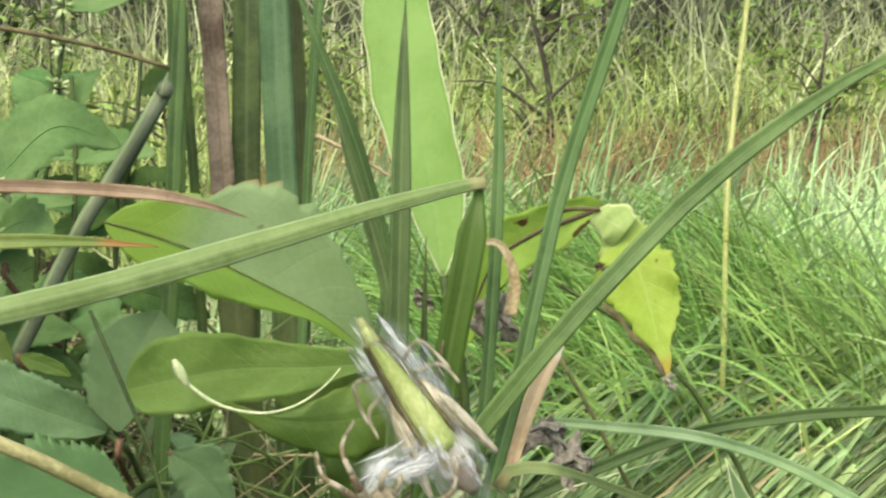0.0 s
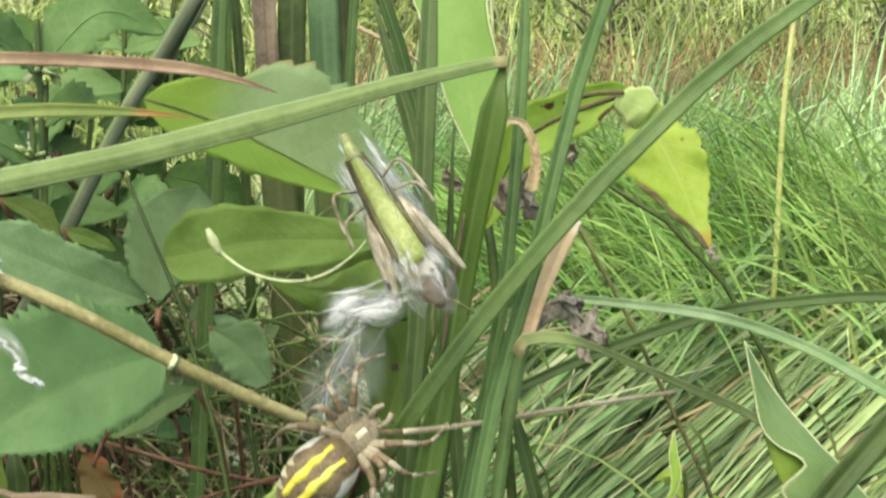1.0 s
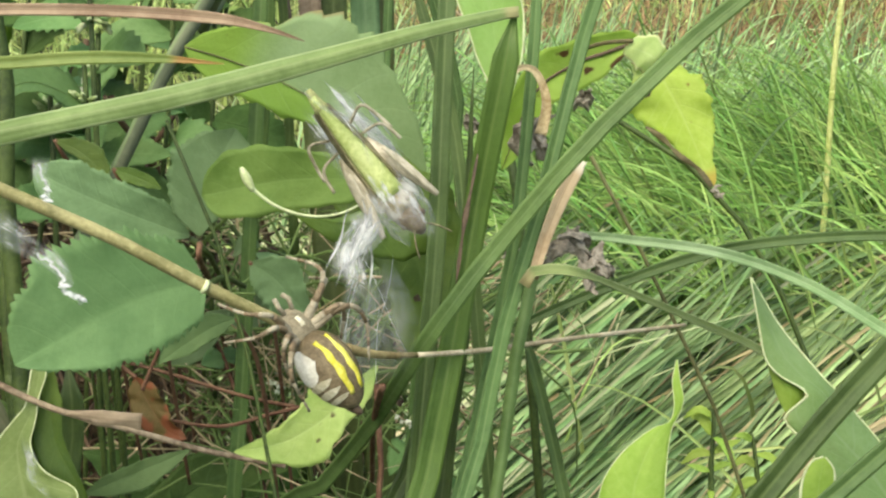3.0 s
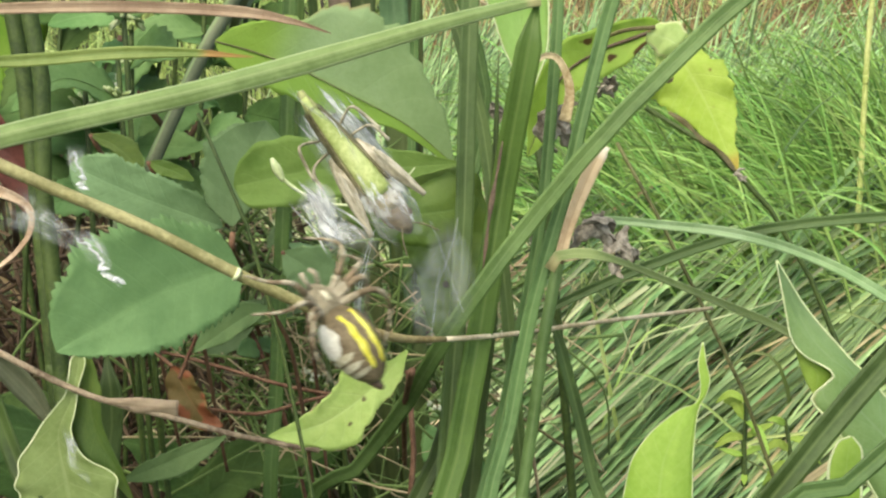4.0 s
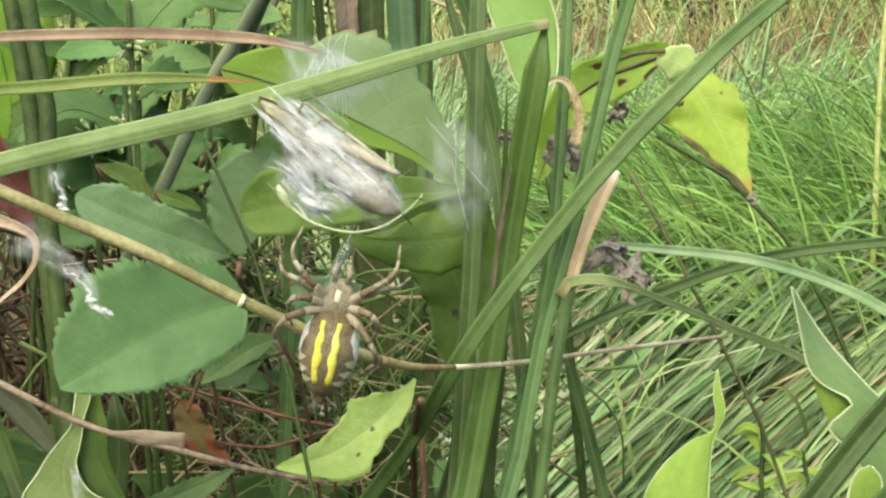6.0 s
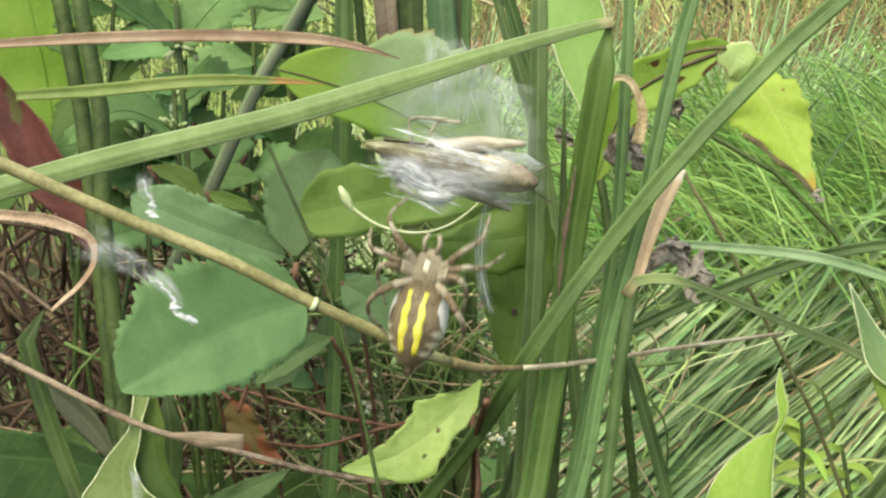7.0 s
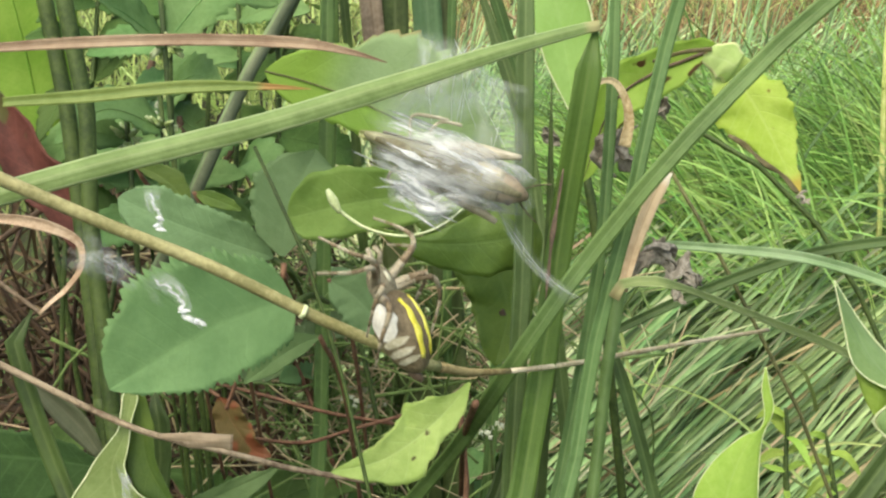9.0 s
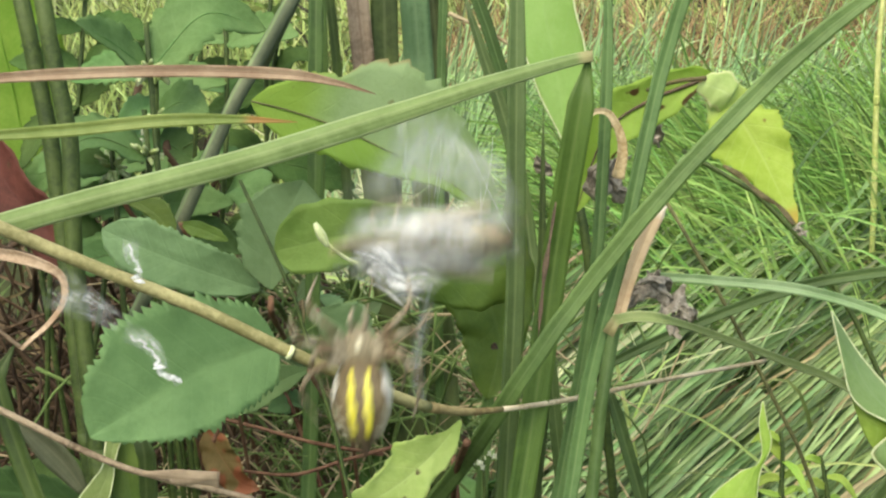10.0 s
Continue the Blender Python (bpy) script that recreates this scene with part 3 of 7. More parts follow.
def ruled_leaf(parent, left, right, material, margin=None, name="leaf", lift=0.12, margin_size=0.00035, n=44, across=10, label=""):
    """A leaf spanned between its two edges, base first, swelling a little between them."""
    a, b = smooth(left, n), smooth(right, n)
    shape, rings, uvs = Shape(), [], []
    for i in range(n + 1):
        ring, co = [], []
        wide = (b[i] - a[i]).length
        for k in range(across + 1):
            q = k / across
            ring.append(a[i].lerp(b[i], q) + VIEWED * wide * lift * (math.sin(math.pi * q) - 0.25 * math.exp(-((q - 0.5) / 0.06) ** 2) + 0.06 * math.sin(9 * q + i * 0.5)))
            co.append((q, i / n))
        rings.append(ring + [p - VIEWED * 0.0002 for p in reversed(ring)])
        uvs.append(co + co[::-1])
    blade = part(name, shape.loft(rings, uvs), material, parent, label)
    if margin:
        for edge in (a, b):
            part("pale_margin", tube(edge, lambda s: margin_size * (1 - 0.4 * s), 6), margin, blade, "pale raised margin")
    return blade


def stem(parent, points, r0, r1, material, name="stem", sides=8, n=30, label=""):
    return part(name, tube(smooth(points, n), lambda s: r0 + (r1 - r0) * s, sides), material, parent, label)


def crumple(center, size, seed, squash=(1, 0.7, 0.8)):
    """A withered, folded scrap of leaf."""
    r = random.Random(seed)
    shape = Shape()
    for lobe in range(6):
        c = Vector(center) + Vector((r.uniform(-1, 1), r.uniform(-0.5, 0.5), r.uniform(-1, 1))) * size * 0.35
        d = Vector((r.uniform(-1, 1), r.uniform(-0.6, 0.6), r.uniform(-1, 1))).normalized() * size * 0.6
        path = smooth([c - d, c + Vector((r.uniform(-1, 1), r.uniform(-1, 1), r.uniform(-1, 1))) * size * 0.25, c + d], 14)
        ph = r.random() * 6
        s2 = sheet(path, lambda s, k: size * 0.17 * (0.25 + math.sin(math.pi * s)) * (1 + 0.25 * math.sin(s * 19 + ph + 3 * k)), Vector((r.uniform(-1, 1), -1, r.uniform(-1, 1))).normalized(), 6, lambda s, k: 0.7 * math.sin(3 * k + 7 * s + ph) * abs(k))
        o = len(shape.v)
        shape.v += s2.v
        shape.uv += s2.uv
        shape.f += [tuple(i + o for i in f) for f in s2.f]
    return shape


def blades(name, roots, tops, bends, widths, material, label, segments=6):
    """Many grass blades as one mesh: arrays of root, tip and bend point, three vertices across."""
    n = len(roots)
    s = np.linspace(0, 1, segments + 1)[None, :, None]
    path = roots[:, None] * (1 - s) ** 2 + bends[:, None] * 2 * s * (1 - s) + tops[:, None] * s ** 2
    tan = np.gradient(path, axis=1)
    tan /= np.linalg.norm(tan, axis=2, keepdims=True) + 1e-9
    gen = np.random.default_rng(len(name) + n)
    look_at = np.array([0, -1, 0.45]) + gen.normal(0, 0.45, (n, 1, 3))
    side = np.cross(tan, look_at)
    side /= np.linalg.norm(side, axis=2, keepdims=True) + 1e-9
    up = np.cross(side, tan)
    taper = widths[:, None, None] * (1 - 0.92 * s ** 2.2) * 0.5
    verts = np.stack([path - side * taper + up * taper * 0.5, path, path + side * taper + up * taper * 0.5], 2).reshape(-1, 3)
    k = segments + 1
    i = np.arange(n)[:, None, None] * k * 3 + np.arange(segments)[None, :, None] * 3 + np.arange(2)[None, None, :]
    faces = np.stack([i, i + 1, i + 4, i + 3], -1).reshape(-1, 4)
    me = bpy.data.meshes.new(name)
    me.from_pydata(verts.tolist(), [], faces.tolist())
    me.polygons.foreach_set("use_smooth", [True] * len(me.polygons))
    me.materials.append(material)
    me.update()
    return tagged(new(name, me), label, "grass", kind="stuff")

# ---------- ground and far growth ----------
def ground_height(x, y):
    return 0.02 * math.sin(x * 2.1 + 1) * math.cos(y * 1.7) + (0.05 * min(1, max(0, (y - 0.7) / 0.5)) if x > 0.05 else 0)


def make_ground():
    shape = Shape()
    xs = [-400, -60, -12, -5] + [-3 + 0.15 * i for i in range(41)] + [5, 12, 60, 400]
    ys = [-400, -60, -8, -2] + [-1 + 0.15 * i for i in range(60)] + [12, 40, 120, 600]
    for y in ys:
        for x in xs:
            shape.v.append((x, y, ground_height(x, y) if abs(x) < 4 and -1 < y < 8 else 0.0))
            shape.uv.append((x, y))
    w = len(xs)
    shape.f = [(j * w + i, j * w + i + 1, (j + 1) * w + i + 1, (j + 1) * w + i) for j in range(len(ys) - 1) for i in range(w - 1)]
    tagged(part("ground", shape, GROUND, None), "dark soil with plant litter under the grass", "ground", kind="structure")


make_ground()
gen = np.random.default_rng(11)


def scatter(n, x0, x1, y0, y1):
    return np.stack([gen.uniform(x0, x1, n), gen.uniform(y0, y1, n), np.zeros(n)], 1)


def tussock_grass():
    """Tussock sedge beside the spider's plants: fountains of long fine blades, and outer blades laid down and combed forward."""
    def fountain(name, tufts, mat, label, wide):
        """Blades that rise from raised tufts, arch over and droop: tufts of (x, y, crown height, blades, length, azimuth, spread)."""
        r, tops, bends = [], [], []
        for x, y, crown, n, long, facing, spread in tufts:
            a = facing + gen.normal(0, spread, n)
            lock = np.round(a * 5) / 5
            a = a * 0.35 + lock * 0.65 + gen.normal(0, 0.03, n)
            size = long * gen.uniform(0.7, 1.15, n)
            lean = np.clip(gen.normal(0.52 if mat == GRASS else 0.36, 0.15, n), 0.1, 1.0)
            out = np.stack([np.cos(a), np.sin(a), np.zeros(n)], 1)
            foot = np.array([x, y, crown]) + gen.normal(0, 1, (n, 3)) * [0.05, 0.05, 0.015]
            r.append(foot)
            bends.append(foot + out * (size * lean * 0.45)[:, None] + np.array([0, 0, 1]) * (size * (0.70 - 0.2 * lean))[:, None])
            tops.append(foot + out * (size * lean)[:, None] + np.array([0, 0, 1]) * (size * (0.95 - 0.78 * lean))[:, None])
        r, tops, bends = np.concatenate(r), np.concatenate(tops), np.concatenate(bends)
        blades(name, r, tops, bends, gen.uniform(*wide, len(r)), mat, label, 10)
    # blue-green blades standing behind, fanned out in tufts
    behind = [(x, y, 0.09, 38, 0.34 - 0.2 * (y - 1.1), 0.6 + 1.4 * math.sin(5 * x + 3 * y) + gen.normal(0, 0.2), 0.4) for x, y in zip(gen.uniform(-0.1, 1.15, 90), gen.uniform(1.1, 1.45, 90))]
    fountain("standing_grass", behind, GRASS_BRIGHT, "pale blue-green grass standing in tufts", (0.0018, 0.0039))
    right = [(gen.uniform(0.36, 0.95), gen.uniform(0.92, 1.16), 0.12, 38, 0.31, gen.normal(0.9, 0.9), 0.5) for k in range(42)]
    fountain("leaning_grass", right, GRASS_BRIGHT, "blue-green tussock blades leaning outward", (0.0018, 0.0039))
    # deep green fine blades arching over to the reeds' side
    front = [(x, y, 0.13, 50, 0.29, 2.7 + 0.5 * math.sin(8 * x + 5 * y) + gen.normal(0, 0.12), 0.22) for x, y in zip(gen.uniform(0.14, 0.46, 56), gen.uniform(0.90, 1.12, 56))]
    fountain("tussock_grass", front, GRASS, "fine fresh green tussock grass with arching tips", (0.0015, 0.0032))
    # outer blades laid down over the front, combed towards the reeds in locks
    n = 4300
    x, y = gen.uniform(-0.02, 0.82, n), gen.uniform(0.55, 0.98, n)
    lock = np.sin(x * 37 + 4 * y) + np.sin(y * 51 - 9 * x)
    z = 0.15 + 0.30 * (y - 0.62) + 0.012 * lock + gen.uniform(-0.075, 0.03, n)
    r = np.stack([x, y, z], 1)
    turn = 0.55 + 0.12 * lock + 0.5 * np.clip(0.35 - x, -0.3, 0.2) + gen.normal(0, 0.07, n)
    size = gen.uniform(0.2, 0.36, n)
    flow = np.stack([-np.cos(turn) * size, -np.sin(turn) * size, -0.36 * size + gen.normal(0, 0.012, n)], 1)
    tops = r + flow
    bends = (r + tops) / 2 + np.stack([gen.normal(0, 0.006, n), gen.normal(0, 0.006, n), gen.uniform(0.005, 0.03, n)], 1)
    wide = gen.uniform(0.0016, 0.0036, n)
    pick = gen.random(n)
    for name, keep, mat, label in (("laid_grass", pick < 0.88, GRASS_LAID, "flattened pale green grass combed down over the tussock"),
                                   ("bleached_laid_grass", (pick >= 0.88) & (pick < 0.94), GRASS_PALE, "bleached blades among the flattened grass"),
                                   ("dry_laid_grass", pick >= 0.94, GRASS_DRY, "dry tan blades among the flattened grass")):
        blades(name, r[keep], tops[keep], bends[keep], wide[keep], mat, label, 7)
    n = 90
    r = scatter(n, 0.05, 0.75, 0.62, 1.05)
    r[:, 2] = 0.08
    tops = r + np.stack([gen.normal(-0.02, 0.16, n), gen.normal(-0.12, 0.06, n), gen.uniform(0.13, 0.24, n)], 1)
    bends = (r + tops) / 2 + np.stack([gen.normal(0, 0.03, n), gen.normal(-0.02, 0.03, n), gen.uniform(0.08, 0.16, n)], 1)
    blades("arching_grass", r, tops, bends, gen.uniform(0.0018, 0.0034, n), GRASS_YELLOW, "long arching yellow-green blades over the tussock", 9)


def meadow_grass():
    """Wilder grass further out, yellow-green with brown seed heads."""
    for name, n, box, hi, mat, wide, label in (
        ("meadow_grass", 7500, (-1.4, 2.0, 1.55, 3.4), (0.05, 0.24), GRASS_YELLOW, (0.0022, 0.005), "tall yellow-green meadow grass gone wild"),
        ("brown_grass", 5200, (-0.1, 1.1, 1.55, 2.2), (0.06, 0.23), GRASS_RUST, (0.0018, 0.004), "rust-brown seeding grass in the meadow"),
        ("far_grass", 3400, (-2.6, 3.6, 2.6, 4.6), (0.1, 0.36), GRASS_PALE, (0.0025, 0.006), "pale tall grass at the wood's edge"),
        ("left_grass", 2200, (-0.12, 0.12, 0.75, 1.5), (0.1, 0.28), GRASS_PALE, (0.0018, 0.0038), "green grass behind the reeds"),
        ("shaded_grass", 1500, (-0.6, 0.02, 0.5, 1.2), (0.03, 0.2), SHADE_GRASS, (0.002, 0.005), "green grass under the herbs, shade put into its colour"),
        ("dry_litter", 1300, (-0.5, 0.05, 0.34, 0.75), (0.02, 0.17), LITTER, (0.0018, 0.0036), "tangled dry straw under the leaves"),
    ):
        r = scatter(n, *box)
        if name == "meadow_grass":
            rusty = (r[:, 0] > -0.1) & (r[:, 0] < 1.1) & (r[:, 1] < 2.15) & (np.sin(r[:, 0] * 9 + 4 * r[:, 1]) > -0.6)
            r = r[~rusty]
            n = len(r)
        lean = gen.normal(0, 0.45, (n, 2)) * (hi[1] * (0.7 if name != "dry_litter" else 1.6))
        tops = r + np.stack([lean[:, 0], lean[:, 1], gen.uniform(*hi, n)], 1)
        bends = (r + tops) / 2 + np.stack([-lean[:, 0] * 0.4, -lean[:, 1] * 0.4, gen.uniform(0.1, 0.3, n) * hi[1]], 1)
        blades(name, r, tops, bends, gen.uniform(*wide, n), mat, label, 6)


def lay_straws(heap, c, d, material, seed, name="straw", thick=0.022):
    """Single straws under one heap, with middles c and half lengths d, on six shared meshes."""
    r = random.Random(seed)
    shapes = []
    for k in range(6):
        bow = Vector((r.gauss(0, 0.16), r.gauss(0, 0.16), r.gauss(0, 0.1)))
        first = part(name, tube(smooth([(0, 0, -1), bow, (r.gauss(0, 0.1), 0, 1)], 8), lambda s: thick * (1 - 0.5 * s) * (0.8 + 0.12 * k), 5), material, None)
        shapes.append(first.data)
        bpy.data.objects.remove(first)
    for k in range(len(c)):
        along = Vector(d[k])
        turned = along.to_track_quat("Z", "Y").to_matrix().to_4x4()
        ob = new(name, shapes[k % 6])
        ob.parent = heap
        ob.matrix_basis = Matrix.Translation(Vector(c[k]) - heap.location) @ turned @ Matrix.Scale(along.length, 4)


def straw_thicket():
    """Tangled straws and dead stems at the web's foot; their dark brown includes the shade there."""
    n = 1150
    c = np.stack([gen.uniform(-0.2, -0.02, n), gen.uniform(0.34, 0.52, n), np.zeros(n)], 1)
    c[:, 2] = 0.62 - c[:, 1] * gen.uniform(0.36, 0.72, n)
    keep = (c[:, 0] < -0.08) | (c[:, 2] < 0.40)
    c = c[keep]
    n = len(c)
    d = gen.normal(0, 1, (n, 3)) * [0.5, 0.4, 1.0]
    d *= gen.uniform(0.015, 0.05, (n, 1)) / np.linalg.norm(d, axis=1, keepdims=True)
    order = np.argsort(c[:, 1])
    c, d = c[order], d[order]
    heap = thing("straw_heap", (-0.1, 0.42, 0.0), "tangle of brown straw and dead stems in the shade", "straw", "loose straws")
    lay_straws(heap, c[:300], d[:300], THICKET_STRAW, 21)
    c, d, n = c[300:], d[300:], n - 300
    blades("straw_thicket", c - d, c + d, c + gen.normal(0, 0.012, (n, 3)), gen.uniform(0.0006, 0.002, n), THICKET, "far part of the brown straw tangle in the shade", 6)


tussock_grass()
meadow_grass()


def surrounding_growth():
    """Unseen growth added round the place where the camera is held, to block low sky light."""
    n = 6600
    r = scatter(n, -2.6, 2.6, -2.6, 1.9)
    keep = ((np.abs(r[:, 0]) > 0.26 + 0.50 * np.maximum(r[:, 1], 0)) | (r[:, 1] < -0.22)) & (np.hypot(r[:, 0], r[:, 1]) < 2.1 + gen.normal(0, 0.25, n))
    r = r[keep]
    n = len(r)
    near = np.hypot(r[:, 0], r[:, 1])
    # taller at the near left, to keep sky light off that side
    tall = gen.uniform(0.35, 0.62, n) + 0.5 * (r[:, 0] < -0.2) * (near < 1.2)
    lean = gen.normal(0, 0.05, (n, 2))
    tops = r + np.stack([lean[:, 0], lean[:, 1], tall], 1)
    bends = (r + tops) / 2 + np.stack([gen.normal(0, 0.02, n), gen.normal(0, 0.02, n), np.zeros(n)], 1)
    blades("surrounding_growth", r, tops, bends, gen.uniform(0.006, 0.014, n), SIDE_GREEN, "unseen tall grass added around the web to block low sky", 4)


def web_foot_growth():
    """Pale straw and thin green blades standing behind the web's foot."""
    for name, n, mat, label in (("straw_tuft", 130, STRAW, "pale dry straws tangled behind the web"), ("grass_tuft", 240, BLADE_GREEN, "thin olive-green blades tangled behind the web")):
        c = np.array((-0.0389, 0.3374, 0.4523)) + gen.normal(0, 1, (n, 3)) * [0.03, 0.03, 0.022]
        d = gen.normal(0, 1, (n, 3)) * [0.8, 0.3, 0.7]
        d *= gen.uniform(0.012, 0.035, (n, 1)) / np.linalg.norm(d, axis=1, keepdims=True)
        heap = thing(name, tuple(np.array((-0.0389, 0.3374, 0.4523)) * [1, 1, 0]), label, "straw" if name == "straw_tuft" else "grass", "loose straws")
        lay_straws(heap, c, d, mat, n + len(name), "straw" if name == "straw_tuft" else "blade", 0.011 if name == "straw_tuft" else 0.015)


straw_thicket()
surrounding_growth()
web_foot_growth()


def shrub(x, y, height, spread, mat, label, leaves, size, seed, category="shrub", name="shrub", slim=0.28):
    """Woody shrub or small tree: trunk, limbs and a loose crown of single leaves."""
    r = random.Random(seed)
    ob = thing(name, (x, y, 0), label, category, "wood's edge")
    tips = []
    part("trunk", tube(smooth([(x, y, 0), (x + r.uniform(-.05, .05) * height, y, height * 0.4), (x + r.uniform(-.1, .1) * height, y, height * 0.85)], 10), lambda s: height * 0.018 * (1 - 0.7 * s), 7), BARK, ob)
    for i in range(9):
        z = height * r.uniform(0.1, 0.75)
        a = r.random() * 6.28
        end = Vector((x + math.cos(a) * spread * r.uniform(0.5, 1), y + math.sin(a) * spread * r.uniform(0.5, 1), z + height * r.uniform(0.1, 0.3)))
        part("limb", tube(smooth([(x, y, z), Vector((x, y, z)).lerp(end, 0.5) + UP * height * 0.05, end], 8), lambda s: height * 0.008 * (1 - 0.8 * s), 5), BARK, ob)
        tips += [Vector((x, y, z)).lerp(end, f) for f in (0.4, 0.6, 0.8, 1.0)]
    c = Shape()
    for i in range(leaves):
        t = r.choice(tips) + Vector((r.gauss(0, 1), r.gauss(0, 1), r.gauss(0, 0.8))) * spread * 0.22
        d = Vector((r.gauss(0, 1), r.gauss(0, 1), r.gauss(-0.2, 0.7))).normalized()
        w = d.orthogonal().normalized() * size * slim
        w.rotate(Matrix.Rotation(r.random() * 6.28, 3, d))
        o = len(c.v)
        L = size * r.uniform(0.7, 1.3)
        c.v += [tuple(t), tuple(t + d * L * 0.45 + w), tuple(t + d * L), tuple(t + d * L * 0.45 - w), tuple(t + d * L * 0.5 - d.cross(w).normalized() * size * 0.06)]
        c.uv += [(0.5, 0), (1, 0.5), (0.5, 1), (0, 0.5), (0.5, 0.5)]
        c.f += [(o, o + 1, o + 4), (o + 1, o + 2, o + 4), (o + 2, o + 3, o + 4), (o + 3, o, o + 4)]
    tagged(part("crown", c, mat, ob), kind="stuff")
    return ob


for i in range(12):
    x = -2.6 + i * 0.5 + rng.uniform(-0.2, 0.2)
    shrub(x, 3.9 + rng.uniform(-0.4, 0.7), rng.uniform(1.0, 1.6), rng.uniform(0.4, 0.6), SHRUB_LEAF, "dark green leafy shrub at the wood's edge", 2600, 0.042, 40 + i)
for i in range(12):
    x = -1.15 + i * 0.2 + rng.uniform(-0.1, 0.1)
    shrub(x, 2.5 + rng.uniform(-0.5, 0.7), rng.uniform(0.28, 0.5), rng.uniform(0.12, 0.2), SHRUB_BRIGHT, "yellow-green leafy weed standing in the meadow", 230, 0.032, 70 + i, "weed", "tall_weed", 0.13)
for i in range(10):
    x = -6 + i * 1.35
    shrub(x, 8.5 + rng.uniform(-0.8, 0.8), rng.uniform(4.0, 6.0), 1.4, SHRUB_LEAF, "dark broadleaf tree closing the meadow", 1500, 0.16, 120 + i, "tree", "tree")
    shrub(x, 9.5 + rng.uniform(-0.8, 0.8), rng.uniform(4.0, 6.0), 1.4, SHRUB_LEAF, "dark broadleaf tree closing the meadow", 1500, 0.16, 120 + i, "tree", "tree")

# ---------- reeds behind the web ----------
sedge_blade([(-0.0324, 0.3479, 0.4541), (-0.0351, 0.3605, 0.4961), (-0.0382, 0.3720, 0.5340), (-0.0397, 0.3816, 0.5662), (-0.0412, 0.3909, 0.5971), (-0.0418, 0.4034, 0.6391)], 0.0062, REED_BROWN, "dry brown reed leaf standing upright", "reed_leaf", group="reed leaves", keel=0.25, tip=0.85)
sedge_blade([(-0.0337, 0.3636, 0.4918), (-0.0326, 0.3757, 0.5329), (-0.0316, 0.3844, 0.5627), (-0.0304, 0.3944, 0.5968), (-0.0284, 0.4068, 0.6393)], 0.0075, REED_OLIVE, "dark olive reed leaf standing upright", "reed_leaf", group="reed leaves", keel=0.3, tip=0.85)
sedge_blade([(-0.0221, 0.3497, 0.4936), (-0.0227, 0.3623, 0.5360), (-0.0234, 0.3709, 0.5647), (-0.0237, 0.3806, 0.5975), (-0.0243, 0.3928, 0.6386)], 0.0078, REED_BLUE, "blue-green reed leaf standing upright", "reed_leaf", group="reed leaves", keel=0.2, tip=0.85)
sedge_blade([(-0.0200, 0.3738, 0.4843), (-0.0188, 0.3871, 0.5298), (-0.0195, 0.3963, 0.5607), (-0.0201, 0.4068, 0.5960), (-0.0208, 0.4199, 0.6401)], 0.0055, REED_OLIVE, "narrow dark reed leaf standing upright", "reed_leaf", group="reed leaves", keel=0.4, tip=0.85)
sedge_blade([(-0.0508, 0.3436, 0.5028), (-0.0476, 0.3539, 0.5386), (-0.0475, 0.3621, 0.5664), (-0.0476, 0.3715, 0.5982), (-0.0472, 0.3832, 0.6380)], 0.0036, SEDGE_DARK, "narrow olive reed stem standing upright", "reed_leaf", group="reed leaves", keel=0.4, tip=0.85)
sedge_blade([(-0.0436, 0.3531, 0.4991), (-0.0447, 0.3641, 0.5360), (-0.0462, 0.3715, 0.5607), (-0.0472, 0.3797, 0.5880), (-0.0470, 0.3947, 0.6386)], 0.0026, SEDGE_DARK, "thin green reed leaf standing upright", "reed_leaf", group="reed leaves", tip=0.8)
sedge_blade([(-0.0184, 0.3409, 0.5028), (-0.0160, 0.3524, 0.5425), (-0.0139, 0.3593, 0.5664), (-0.0116, 0.3662, 0.5902), (-0.0088, 0.3793, 0.6352)], 0.0024, SEDGE, "thin green reed leaf standing upright", "reed_leaf", group="reed leaves", tip=0.8)
# two dark olive pieces added over the reeds' feet, in place of shade
sedge_blade([(-0.0313, 0.3322, 0.4621), (-0.0331, 0.3402, 0.4887), (-0.0345, 0.3470, 0.5114), (-0.0355, 0.3506, 0.5234), (-0.0362, 0.3531, 0.5314)], 0.0088, REED_OLIVE, "broad reed base, dark to stand in for shade", "reed_leaf", group="reed leaves", keel=0.2, tip=0.9)
sedge_blade([(-0.0203, 0.3332, 0.4610), (-0.0207, 0.3412, 0.4879), (-0.0210, 0.3475, 0.5094), (-0.0218, 0.3516, 0.5228), (-0.0223, 0.3536, 0.5295)], 0.0085, REED_OLIVE, "broad reed base, dark to stand in for shade", "reed_leaf", group="reed leaves", keel=0.2, tip=0.9)
sedge_blade([(-0.0504, 0.2865, 0.4597), (-0.0482, 0.3006, 0.4943), (-0.0461, 0.3131, 0.5252), (-0.0445, 0.3257, 0.5562), (-0.0423, 0.3408, 0.5932)], 0.0036, SEDGE_DARK, "upright green stem-like reed leaf", "reed_leaf", group="reed leaves", tip=0.85)
sedge_blade([(-0.0006, 0.3090, 0.5139), (0.0020, 0.3130, 0.5283), (-0.0030, 0.3198, 0.5498), (-0.0082, 0.3248, 0.5654), (-0.0133, 0.3291, 0.5785), (-0.0186, 0.3338, 0.5929)], 0.0030, SEDGE, "curved green sedge blade leaning over", tip=0.6)
